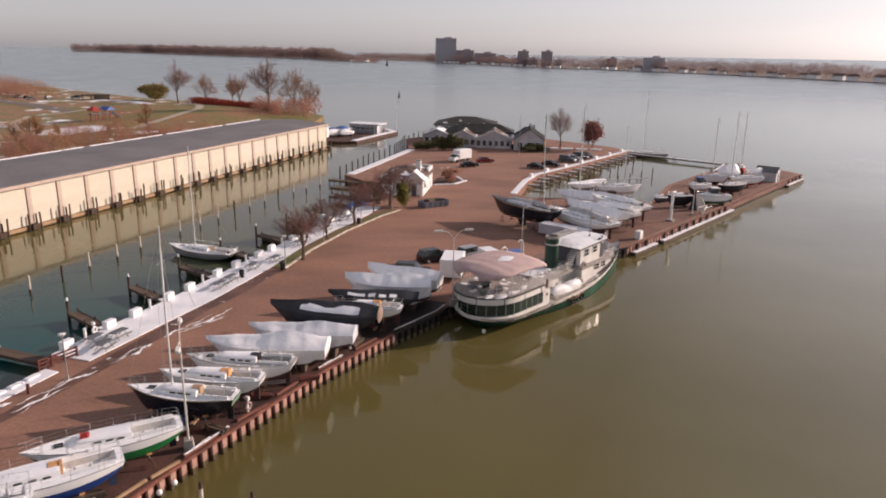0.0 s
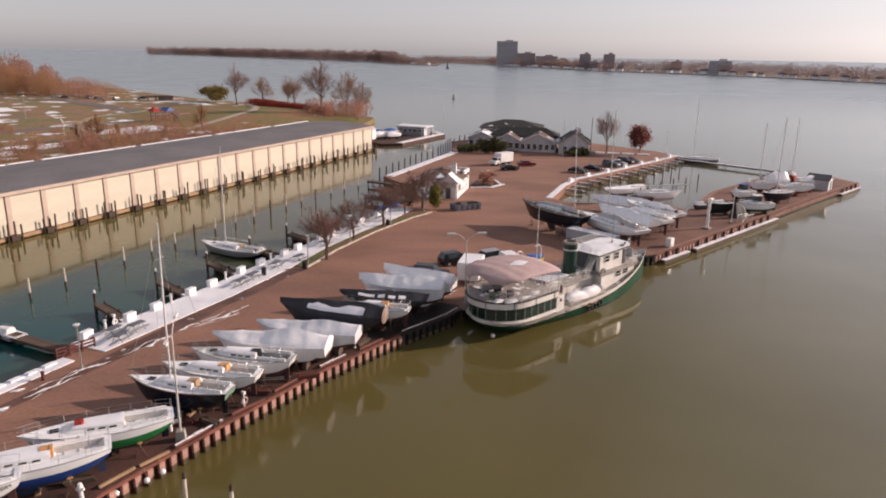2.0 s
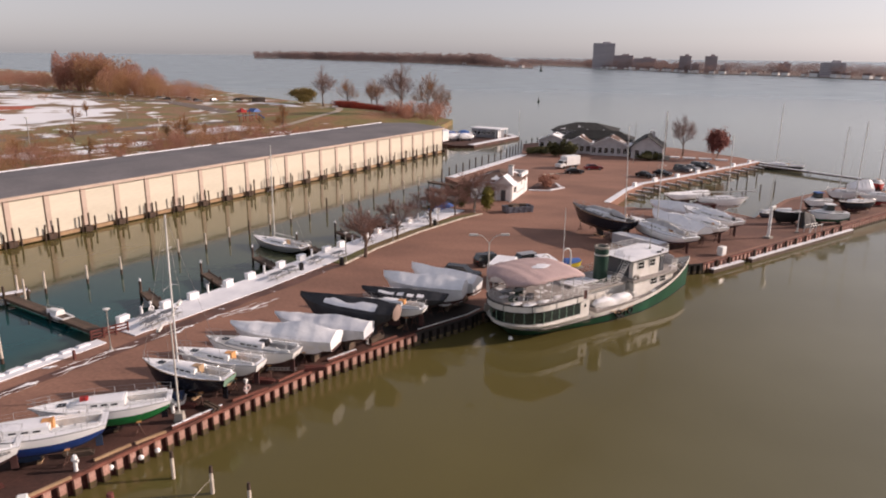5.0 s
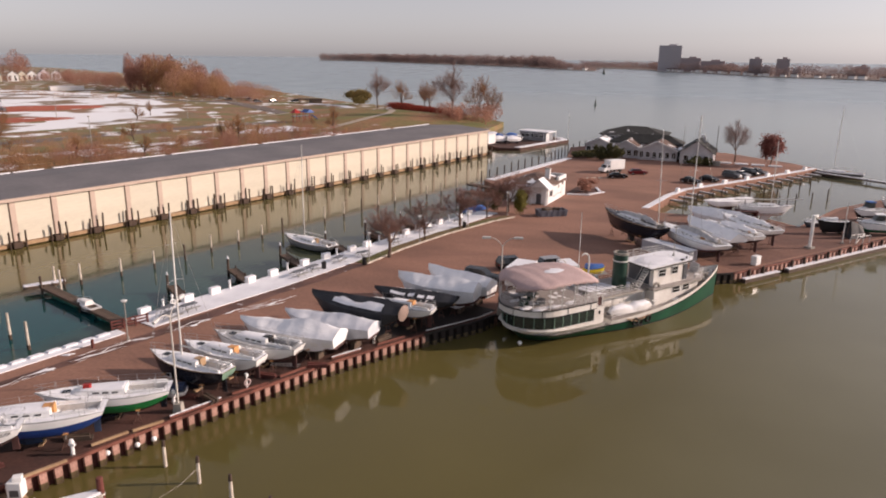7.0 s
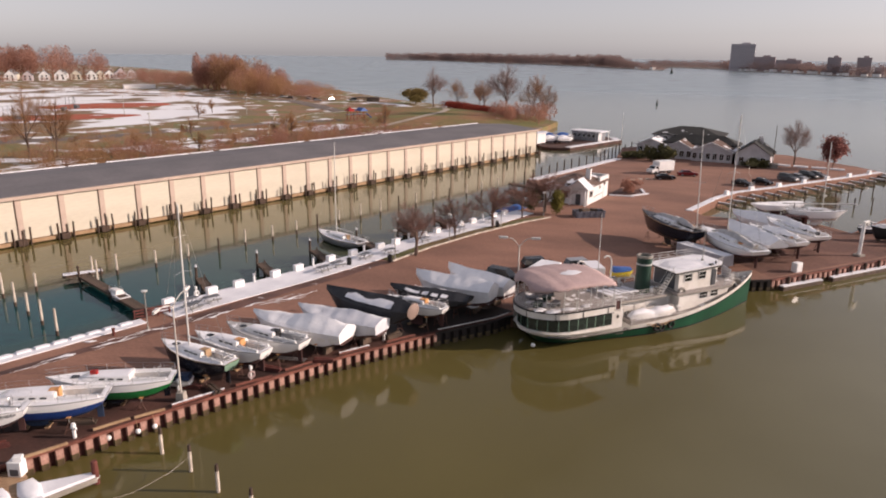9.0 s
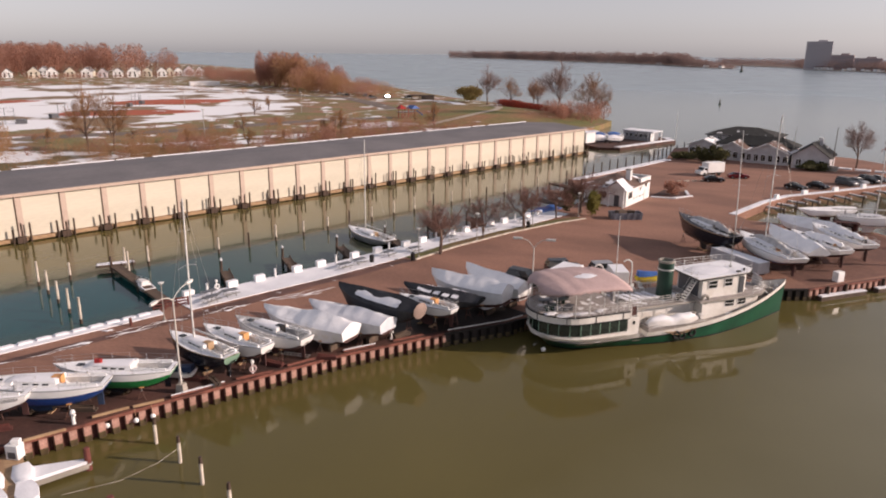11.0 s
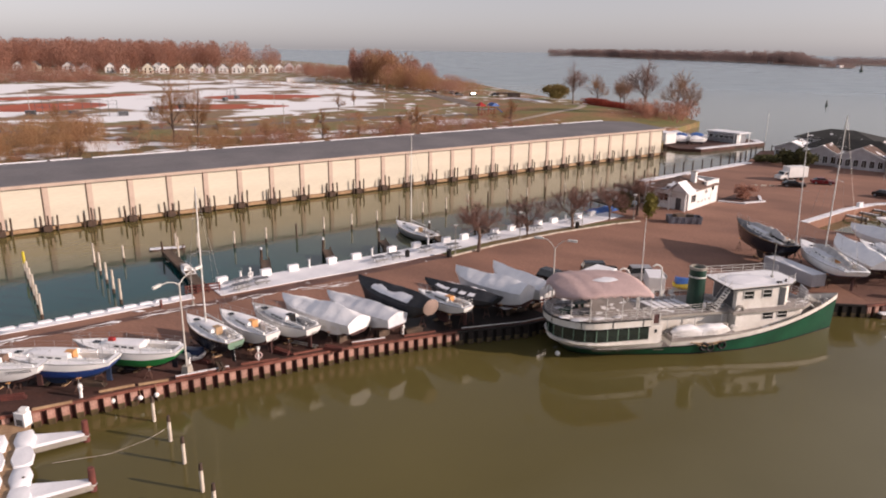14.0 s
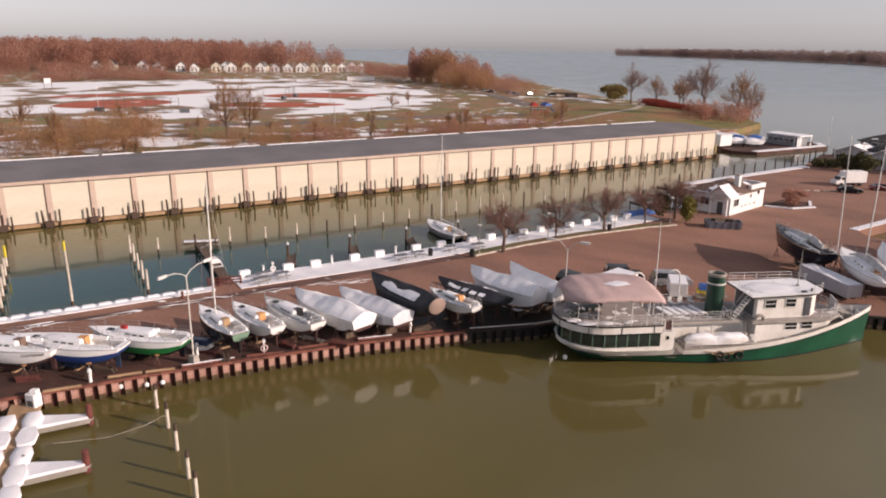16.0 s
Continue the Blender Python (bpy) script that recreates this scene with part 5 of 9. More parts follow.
def wrapped(bow, stern, label, z=1.5, zs=2.4, cover="wrap", hullmat="gel", bottom="bottom", rise=0.9, kind="sail", beamk=0.32, dep=1.25,
            group="wrapped boats", low=0.35, snow=False, stern_round=False, fore_low=0.5, name="covered_boat", stern_mat=None, windows=False, hump=0.0):
    """A boat under a taut winter cover with a ridge and sagging panels."""
    m, L = place(bow, stern, z)
    B = L * beamk
    t = thing(name, m, label, "boat", group)
    part("hull", hull_band(L, B, zs, dep, kind, 0.0, 0.56), hullmat, t, "", True)
    part("underbody", hull_band(L, B, zs, dep, kind, 0.55, 1.0), bottom, t, "", True)
    r = random.Random(int(L * 100))
    rows = []
    n, k2 = 26, 6
    for i in range(n + 1):
        s = i / n
        x, y, zz = hull_point(s, 0.0, L, B, zs, dep, kind)
        ridge = rise * (1 - (1 - fore_low) * max(0, (s - 0.45) / 0.55)) * (1 - 0.25 * max(0, 0.15 - s) / 0.15)
        ridge *= 1 + 0.05 * math.sin(s * 4.3 * math.pi + L) + r.uniform(-0.012, 0.012)
        ridge *= 1 + hump * math.exp(-((s - 0.34) / 0.16) ** 2)
        row = []
        bot = hull_point(s, low, L, B, zs, dep, kind)
        row.append((bot[0], bot[1] + 0.06 + 0.05 * (i % 3 == 0), bot[2] + 0.10 * math.sin(i * 0.9) + r.uniform(-0.08, 0.05)))
        row.append((x, y + 0.07, zz))
        for k in range(1, k2):
            a = k / k2
            sag = -0.09 * math.sin(math.pi * a) * (0.5 + 0.5 * math.sin(s * 5 * math.pi + L)) * (y > 0.3)
            row.append((x, (y + 0.05) * (1 - a), zz + ridge * a ** 0.8 + sag + (0.06 if i % 4 == 0 else r.uniform(-0.05, 0.01)) * math.sin(math.pi * a)))
        mid = (x, 0, zz + ridge)
        full = row + [mid] + [(px, -py, pz) for px, py, pz in row[::-1]]
        rows.append(full)
    g = Shape().loft(rows, closed=False)
    g.f.append(tuple(range(len(rows[0]))))
    cv = part("cover", g, cover, t, label.split(" on ")[0], True)
    if stern_mat:
        x0 = min(p[0] for p in rows[0]) - 0.06
        g = Shape()
        yy = max(p[1] for p in rows[0]) * 0.92
        zl, zh = rows[0][0][2] - 0.2, rows[0][len(rows[0]) // 2][2] - 0.05
        ring = [(x0, yy * math.cos(k * math.pi / 9), (zl + zh) / 2 + (zh - zl) / 2 * math.sin(k * math.pi / 9)) for k in range(18)]
        ring2 = [(x0 - 0.12, p[1] * 0.7, (zl + zh) / 2 + (p[2] - (zl + zh) / 2) * 0.7) for p in ring]
        part("stern_panel", g.loft([ring, ring2]), stern_mat, t, "pale gathered end panel of the cover", True)
    if snow:
        g = Shape()
        rr = []
        for i in range(12):
            a = i / 11
            s = 0.16 + 0.56 * a
            row = rows[int(s * n)]
            p, q = row[2], row[5]
            w = 0.30 + 0.28 * math.sin(math.pi * a) + r.uniform(-0.1, 0.1)
            cx = lambda f: [p[j] + (q[j] - p[j]) * f for j in range(3)]
            lo, hi = cx(-0.1 + 0.25 * a), cx(min(1.3, 0.35 + w + 0.3 * math.sin(9 * a)))
            rr.append([(lo[0], lo[1] + 0.03, lo[2] + 0.03), ((lo[0] + hi[0]) / 2, (lo[1] + hi[1]) / 2 + 0.05, (lo[2] + hi[2]) / 2 + 0.10), (hi[0], hi[1], hi[2] + 0.04)])
        part("snow", g.loft(rr, closed=False), "snow", cv, "snow caught in the cover's sag", True)
    if windows:
        for k in range(5):
            s = 0.25 + 0.11 * k
            a, b = rows[int(s * n)], rows[int((s + 0.09) * n)]
            for sg in (0, 1):
                f = lambda row, q: row[q] if sg == 0 else row[len(row) - 1 - q]
                up = lambda p: (p[0], p[1] * 1.02, p[2] + 0.05)
                g = Shape().add([up(f(a, 2)), up(f(b, 2)), up(f(b, 4)), up(f(a, 4))], [(0, 1, 2, 3)])
                part("snow_panel", g, "snow", cv, "snow-filled panel between the bows of the frame")
    if kind != "power":
        kz = zs - dep
        part("keel", Shape().box(0.1, 0, kz / 2 + 0.1, 1.9, 0.22, kz + 0.1), bottom, t)
    else:
        for bx in (-0.3, 0.2):
            part("block", Shape().box(L * bx, 0, (zs - dep) / 2, 0.4, 1.4, zs - dep + 0.1), "timber", t)
    stands_for(m, L, B, zs, dep, kind)
    return t


def powerboat(bow, stern, label, z=1.5, zs=1.7, cabin=True, canvas=None, hullmat="gel", bottom="bottomblue", dep=1.2, beamk=0.34, afloat=False, wrapm=None, group="powerboats on the pier"):
    m, L = place(bow, stern, z)
    B = L * beamk
    t = thing("powerboat", m, label, "motorboat", group)
    part("topside", hull_band(L, B, zs, dep, "power", 0.0, 0.5), hullmat, t, "", True)
    part("underbody", hull_band(L, B, zs, dep, "power", 0.5, 1.0), bottom, t, "", True)
    part("deck", deck_shape(L, B, zs, dep, "power", (0.04, 0.36), 0.7, 0.55), "deck", t)
    part("cuddy", trunk(L, B, zs, dep, "power", 0.36, 0.85, 0.66, 0.55), "gel", t, "", True)
    if cabin:
        g = Shape()
        x0, x1, w = -0.12 * L, 0.12 * L, B * 0.33
        g.loft([[(x0, w, zs + 0.4), (x1, w, zs + 0.4), (x1, -w, zs + 0.4), (x0, -w, zs + 0.4)],
                [(x0, w * 0.9, zs + 1.35), (x1 - 0.5, w * 0.9, zs + 1.35), (x1 - 0.5, -w * 0.9, zs + 1.35), (x0, -w * 0.9, zs + 1.35)]])
        part("windscreen", g, "glass", t)
        part("hardtop", Shape().box((x0 + x1) / 2 - 0.25, 0, zs + 1.42, (x1 - x0) * 1.02, w * 2.0, 0.14), canvas or "gel", t, bevel=0.04)
    elif canvas:
        g = Shape()
        rr = []
        for i in range(9):
            a = i / 8
            x = L * (-0.46 + 0.62 * a)
            w = B * 0.46 * (1 - 0.25 * a ** 2)
            h = 0.25 + 0.9 * math.sin(math.pi * (0.15 + 0.75 * a)) ** 0.8
            rr.append([(x, w, zs - 0.05), (x, w * 0.7, zs + h * 0.75), (x, 0, zs + h), (x, -w * 0.7, zs + h * 0.75), (x, -w, zs - 0.05)])
        part("cockpit_cover", g.loft(rr), canvas, t, "", True)
    part("rub_rail", hull_band(L, B, zs, dep, "power", 0.0, 0.05, 0.04, m=1), "black", t)
    part("outdrive", Shape().box(-L * 0.5 - 0.25, 0, zs - 0.9, 0.45, 0.4, 0.9), "black", t, bevel=0.05)
    g = Shape()
    P = lambda s: hull_point(s, 0, L, B, zs, dep, "power")
    g.tube([(P(s)[0], P(s)[1] - 0.05, P(s)[2] + 0.45) for s in (0.55, 0.75, 0.9)] + [(P(0.99)[0], 0, P(0.99)[2] + 0.5)] + [(P(s)[0], -P(s)[1] + 0.05, P(s)[2] + 0.45) for s in (0.9, 0.75, 0.55)], 0.02, 4)
    for s in (0.55, 0.75, 0.9):
        for sy in (-1, 1):
            g.tube([(P(s)[0], sy * (P(s)[1] - 0.05), P(s)[2]), (P(s)[0], sy * (P(s)[1] - 0.05), P(s)[2] + 0.45)], 0.016, 4)
    part("bow_rail", g, "alu", t)
    if not afloat:
        for bx in (-0.3, 0.2):
            part("block", Shape().box(L * bx, 0, (zs - dep) / 2, 0.35, B * 0.6, max(0.1, zs - dep + 0.05)), "timber", t)
    return t


# the near row along the quay
sailboat((-31.2, 30.6), (-22.3, 35.9), "white sailboat with snow on deck and a lettered stern", topside="gel", letters="CONTENDER", hatch="brick")
sailboat((-27.9, 34.2), (-18.7, 39.7), "white sailboat with a blue lower hull on stands", lower="blue", bottom="bottomblue", hatch="orange", stripe="blue")
sailboat((-25.3, 39.6), (-16.6, 44.3), "white sailboat with a bright green lower hull on stands", lower="brightgreen", bottom="navy", hatch=None, red_bit=True, zs=2.3)
sailboat((-22.3, 48.9), (-13.6, 47.7), "navy sailboat with a green transom and its mast still stepped", topside="navy", transom="palegreen", mast=12.4, hatch="teak", bottom="navy", zs=2.55)
sailboat((-20.9, 51.6), (-12.4, 50.8), "white sailboat with an orange companionway on stands", topside="gel", hatch="orange", stripe="navy", transom="gel")
sailboat((-19.8, 54.6), (-10.5, 53.9), "white sailboat with dark hatches and a snowy deck", topside="gel", hatch="black", stripe="bottom", deck="nonskid", transom="gel")
wrapped((-19.2, 58.1), (-8.3, 57.6), "white shrink-wrap cover on a motor cruiser in the yard", rise=0.85, hump=0.4, dep=1.75, zs=2.5, kind="power", beamk=0.30, low=0.62, fore_low=0.35)
wrapped((-16.3, 61.6), (-6.2, 60.7), "milky tarp cover on a sailboat in the yard", cover="wrapgrey", hullmat="wrapgrey", rise=0.65, hump=0.3, dep=1.7, zs=2.5, kind="power", beamk=0.29, low=0.55, fore_low=0.35)
wrapped((-15.0, 65.0), (-4.2, 63.2), "charcoal tarp on a large sailboat with snow in its folds", cover="tarp", hullmat="tarp", bottom="navy", rise=1.0, zs=3.3, dep=1.9, snow=True, low=0.6, stern_mat="tanpanel")
sailboat((-9.4, 68.0), (-2.2, 66.9), "small white sailboat with an orange hatch cover", zs=2.55, dep=1.3, topside="gel", hatch="orange", transom="gel")
wrapped((-10.2, 70.4), (-0.6, 69.8), "dark cover with snow-filled panels on a sailboat", cover="tarp", hullmat="black", rise=0.6, zs=2.8, windows=True)
wrapped((-8.9, 74.4), (0.7, 73.6), "pale blue-white shrink-wrap cover on a tall motor cruiser", cover="wrap", hullmat="wrap", rise=1.0, zs=2.9, dep=2.3, kind="power", beamk=0.33, low=0.8, fore_low=0.75, hump=0.15)
wrapped((-6.8, 79.0), (1.7, 76.2), "folded white cover panels on a motorboat", rise=0.95, zs=2.7, dep=2.1, kind="power", beamk=0.30, low=0.8, fore_low=0.8)
# moored in the canal
sailboat((-38.2, 100.0), (-27.3, 95.6), "grey sailboat with a tall mast moored in the canal", z=0.0, zs=1.15, dep=1.4, topside="carsilver", mast=14.2, afloat=True, hatch="teak", bottom="navy", group="boats afloat")
# black racing yacht on tall stands, and the white boats beside it
sailboat((10.6, 118.6), (20.1, 107.2), "black racing yacht on tall stands near the ship", zs=3.65, dep=2.4, topside="navy", bottom="black", hatch="black", deck="darkdeck", beamk=0.25, bundle="sailbag", group="yachts near the ship")
t = thing("bare_mast", pose(19.3, 115.9, DECK, 1.5, -2, 0), "pale bare mast standing on a trestle among the yachts", "mast")
part("spar", Shape().tube([(0, 0, 0.8), (0, 0, 9.0), (0, 0, 17.2)], 0.085, 8, 0.05), "whitetube", t, "", True)
part("trestle", Shape().tube([(-0.7, 0, 0), (0, 0, 1.4), (0.7, 0, 0)], 0.07, 5).tube([(0, -0.7, 0), (0, 0, 1.4), (0, 0.7, 0)], 0.07, 5), "timber", t)
part("spreader", Shape().tube([(-0.8, 0, 9.4), (0.8, 0, 9.4)], 0.025, 4), "alu", t)

# white boats crowded beside the black yacht
wy = dict(zs=3.0, dep=1.6, group="yachts near the ship")
sailboat((19.9, 114.0), (28.0, 102.0), "white racing sailboat laid up beside the black yacht", topside="gel", hatch="orange", stripe="blue", mast=16.6, mast_s=0.55, bundle="sailbag", **wy)
wrapped((23.6, 118.5), (30.2, 106.4), "milky white cover on a white sailboat", cover="wrap", rise=1.2, zs=3.0, group="yachts near the ship")
sailboat((26.4, 118.6), (33.4, 109.6), "white sailboat with canvas bundles on deck", topside="gel", hatch="black", bundle="wrap", **wy)
sailboat((29.0, 125.0), (36.4, 114.4), "white sailboat with a dark cockpit cover", topside="gel", hatch="black", stripe="black", bundle="wrap", **wy)
wrapped((24.1, 131.4), (33.4, 124.5), "torn white shrink-wrap cover on a low boat", rise=1.3, zs=2.0, kind="power", group="yachts near the ship")
wrapped((26.9, 136.4), (35.4, 141.6), "white winter cover on a long low sailboat", rise=0.5, zs=2.7, beamk=0.24, group="yachts near the ship")
sloop = sailboat((42.0, 137.6), (32.6, 135.4), "white racing sloop on a dark cradle with mast laid on deck", topside="gel", hatch=None, zs=2.6, bottom="gel", beamk=0.26, mast=11.2, group="yachts near the ship")
part("laid_mast", Shape().tube([(-5.6, 0.3, 3.6), (6.2, 0.2, 3.9)], 0.11, 8), "whitetube", sloop, "mast laid along the deck on crutches")
part("crutch", Shape().box(-3.6, 0.3, 3.1, 0.12, 0.12, 1.0).box(3.6, 0.2, 3.2, 0.12, 0.12, 1.2), "timber", sloop)
t = thing("boat_cradle", pose(34.0, 134.6, DECK, 0, 0, 193), "dark red-brown steel boat cradle", "cradle")
for sx in (-1.4, 1.4):
    part("frame", Shape().box(sx, 0, 0.9, 0.25, 2.6, 1.8), "pilered", t)
part("deck", Shape().box(0, 0, 1.85, 3.4, 2.6, 0.2), "bottom", t)
part("side", Shape().box(0, -1.25, 1.2, 3.2, 0.1, 1.2), "bottom", t)
# the outer arm's boats
powerboat((44.1, 128.8), (49.0, 129.8), "dark-hulled launch with a white deck on a trailer", zs=2.2, dep=1.9, cabin=False, hullmat="black", bottom="black")
powerboat((43.0, 133.0), (46.2, 134.4), "small dark workboat by the basin's edge", zs=0.9, dep=0.8, cabin=False, hullmat="cargrey", beamk=0.4)
powerboat((52.3, 141.4), (57.7, 144.2), "white runabout with a blue canvas top", zs=2.0, dep=1.5, cabin=True, canvas="bluetarp", bottom="navy")
powerboat((50.4, 130.9), (57.0, 131.7), "white cabin cruiser with a green underbody", zs=2.0, dep=1.6, bottom="green")
sailboat((59.4, 153.2), (65.4, 153.8), "small white sailboat on the arm", zs=2.0, mast=12.4, topside="gel", hatch=None, group="boats on the arm")
sailboat((57.9, 140.2), (64.9, 143.6), "dark blue sailboat with a snowy deck", zs=2.2, topside="navy", mast=14.3, mast_s=0.52, group="boats on the arm")
wrapped((64.4, 157.2), (69.6, 158.6), "peaked white shrink-wrap cover on a cruiser", rise=2.0, zs=1.9, kind="power", beamk=0.5, group="boats on the arm")
sailboat((64.2, 150.4), (72.2, 151.4), "white sailboat with a red underbody", zs=2.2, topside="gel", bottom="red", group="boats on the arm")
sailboat((72.0, 161.8), (74.2, 168.6), "red-hulled sailboat with a snowy deck", zs=2.3, topside="red", mast=12.2, group="boats on the arm")
powerboat((71.2, 157.8), (77.0, 160.8), "white motorboat near the pier's end", zs=1.9, dep=1.4, cabin=False, canvas="wrap")
t = thing("tarp_rack", pose(49.7, 127.6, DECK, 0, 0, 35), "timber rack draped with a charcoal tarpaulin", "rack")
part("tarp", Shape().loft([[(-1.5, -0.9, 0.05), (-1.5, 0.9, 0.05), (-1.2, 0.1, 2.9), (-1.2, -0.1, 2.9)], [(0.2, -0.8, 0.05), (0.2, 0.8, 0.05), (0.2, 0.08, 2.4), (0.2, -0.08, 2.4)], [(1.5, -0.9, 0.05), (1.5, 0.9, 0.05), (1.3, 0.1, 1.9), (1.3, -0.1, 1.9)]]), "tarp", t)
part("pole", Shape().tube([(-1.6, 0, 0), (-1.25, 0, 3.2)], 0.05, 6), "timber", t)
t = thing("dock_pole", pose(47.0, 122.8, DECK), "tall thin pale pole at the arm's edge", "pole")
part("pole", Shape().tube([(0, 0, 0), (0, 0, 6.5)], 0.09, 8, 0.06), "whitetube", t)
part("base", Shape().box(0, 0, 0.12, 0.5, 0.5, 0.24), "conc", t)
t = thing("pipe_frame", pose(49.7, 124.2, DECK, 0, 0, 40), "white tubular frame standing at the arm's edge", "frame")
for sy in (-0.5, 0.5):
    for sx in (-1.5, 0.0, 1.5):
        part("post", Shape().tube([(sx, sy, 0), (sx + 0.15, sy, 1.2)], 0.05, 6), "whitetube", t)
    part("rail", Shape().tube([(-1.35, sy, 1.2), (1.65, sy, 1.2)], 0.05, 6), "whitetube", t)
part("brace", Shape().tube([(-1.5, -0.5, 0.1), (1.6, 0.5, 1.2)], 0.04, 6), "whitetube", t)
# sloop moored at the breakwater
sailboat((57.5, 209.8), (69.0, 205.0), "grey sloop with a tall dark mast moored at the breakwater", z=0.0, zs=1.1, dep=1.4, topside="cargrey", mast=16.0, afloat=True, hatch="teak", bottom="navy", group="boats afloat")

# ---- yard, docks and small things ----
def street_lamp(m, h=8.2, arm=2.3, rise=0.55):
    t = thing("street_lamp", m, "grey double-armed street lamp on a concrete base", "street lamp", "double-armed street lamps")
    part("base", Shape().box(0, 0, 0.4, 0.75, 0.75, 0.8, 0, 0.8), "conc", t, bevel=0.03)
    part("pole", Shape().tube([(0, 0, 0.8), (0, 0, h)], 0.085, 8, 0.06), "lamppost", t, "", True)
    for s in (-1, 1):
        a = part("arm", Shape().tube([(0, 0, h - 0.15), (s * 0.26 * arm, 0, h + 0.45 * rise), (s * 0.6 * arm, 0, h + 0.9 * rise), (s * arm, 0, h + rise)], 0.04, 6), "lamppost", t)
        g = Shape()
        g.loft([[(s * (arm + dx), y * w, h + rise + z) for y, z in ((-1, 0.0), (-0.7, 0.12), (0.7, 0.12), (1, 0.0), (0.6, -0.1), (-0.6, -0.1))] for dx, w in ((-0.1, 0.1), (0.2, 0.17), (0.6, 0.18), (0.85, 0.1))])
        part("lamp_head", g, "whitetube", a, "pale cobra-head lantern", True)
    return t


street_lamp(pose(-16.3, 44.5, DECK, 0, 0, -72))
street_lamp(pose(3.1, 74.5, DECK, 0, 0, 15), 7.9, 1.35, 0.85)


def walk_lamp(x, y, h=3.6):
    t = thing("walk_lamp", pose(x, y, DECK), "slim grey post-top walkway lamp", "lamp post", "promenade lamps")
    part("post", Shape().tube([(0, 0, 0), (0, 0, h)], 0.06, 6), "steel", t)
    part("base", Shape().cyl(0, 0, 0, 0.35, 0.14, 8), "conc", t)
    part("lantern", Shape().cyl(0, 0, h, h + 0.18, 0.16, 10, 0.3).cyl(0, 0, h + 0.18, h + 0.24, 0.34, 10, 0.2), "whitetube", t)


for x, y in ((-30.3, 55.2), (-18.6, 88.6), (-15.5, 101.0), (-11.3, 113.6), (-6.9, 124.4)):
    walk_lamp(x, y, 4.0)

# canal mooring piles, pale with dark feet or plain dark
line = [(-55.2, 62.1), (-47.6, 80.6), (-42.5, 99.7), (-38.4, 114.2), (-33.7, 128.3), (-28.8, 141.9), (-24.0, 153.0)]
for k, (x, y, h) in enumerate(along(line, 5.0)):
    dark = k in (1, 5, 9, 13, 16)
    pile("mooring_pile", x + rnd.uniform(-0.2, 0.2), y, 2.5 + rnd.uniform(-0.3, 0.4), 0.15, "pile" if dark else "pile", "dark timber mooring pile in the canal" if dark else "timber pile with a pale painted upper half",
         "canal piles", None if dark else None, rnd.uniform(-2, 2)) if dark else None
    if not dark:
        t = pile("mooring_pile", x + rnd.uniform(-0.2, 0.2), y, 0.75, 0.16, "pile", "timber mooring pile with a white upper half", "canal piles", None, 0)
        part("painted_top", Shape().cyl(0, 0, 0.7, 2.6 + rnd.uniform(-0.3, 0.4), 0.15, 9, 0.13), "pilewhite", t, "white painted upper half")
def white_row(a, b, n, yellow_first=False):
    for k in range(n):
        x, y = a[0] + (b[0] - a[0]) * k / (n - 1), a[1] + (b[1] - a[1]) * k / (n - 1)
        t = pile("mooring_pile", x, y, 0.6, 0.17, "pile", "white painted mooring pile in the canal", "white canal piles")
        top = 2.9 + rnd.uniform(-0.2, 0.3)
        part("painted_top", Shape().cyl(0, 0, 0.55, top, 0.16, 9, 0.14), "pilewhite", t)
        if yellow_first and k == 0:
            part("yellow_cap", Shape().cyl(0, 0, top - 1.1, top + 0.4, 0.18, 9, 0.16), "yellow", t, "yellow painted head")
white_row((-56.7, 58.8), (-40.6, 52.9), 5)
white_row((-60.0, 51.5), (-43.0, 45.2), 6, True)
white_row((-62.5, 45.2), (-46.5, 39.2), 5, True)
# piles along the far west edge and in the bay
for k, (x, y, h) in enumerate(along([(-21.4, 163.0), (-16.0, 186.5), (-11.0, 204.0), (-9.0, 226.0), (-3.0, 242.0)], 4.2)):
    pile("mooring_pile", x, y, 2.9 + rnd.uniform(-0.2, 0.4), 0.17, "pile", "dark timber pile along the pier's west edge", "edge piles")
for k, (x, y, h) in enumerate(along([(24.0, 152.0), (33.0, 164.0), (44.0, 174.0), (54.0, 186.0)], 4.4)):
    pile("mooring_pile", x, y, 1.9 + rnd.uniform(-0.2, 0.3), 0.13, "pile", "short dark pile in the boat basin", "basin piles")
for k, (x, y, h) in enumerate(along([(33.0, 150.0), (42.0, 160.0), (55.0, 172.0)], 5.0)):
    pile("mooring_pile", x, y, 1.9 + rnd.uniform(-0.2, 0.3), 0.13, "pile", "short dark pile in the boat basin", "basin piles")
# piles off the quay in front
for k, (x, y) in enumerate(((-13.9, 39.6), (-10.3, 38.6), (-6.9, 37.4), (-3.1, 36.1), (-0.6, 35.2))):
    t = pile("mooring_pile", x, y, 1.75, 0.135, "pilewhite", "pale weathered pile with a dark head, off the quay", "quay piles")
    part("head", Shape().cyl(0, 0, 1.65, 2.15, 0.145, 10, 0.11), "pile", t, "dark worn head")
for x, y in ((-15.3, 34.9), (-9.0, 31.9), (-2.7, 28.9)):
    pile("mooring_pile", x, y, 1.75, 0.24, "pilered", "red-brown steel pipe pile at a finger's end", "finger piles")
part("mooring_line", Shape().tube([(-10.3, 38.5, 1.2), (-10.7, 37.0, 0.75), (-11.6, 34.6, 0.45), (-13.2, 31.4, 0.75)], 0.014, 4), "pilewhite",
     thing("mooring_line", pose(0, 0, 0), "slack pale mooring line from a pile to the dock", "rope"))


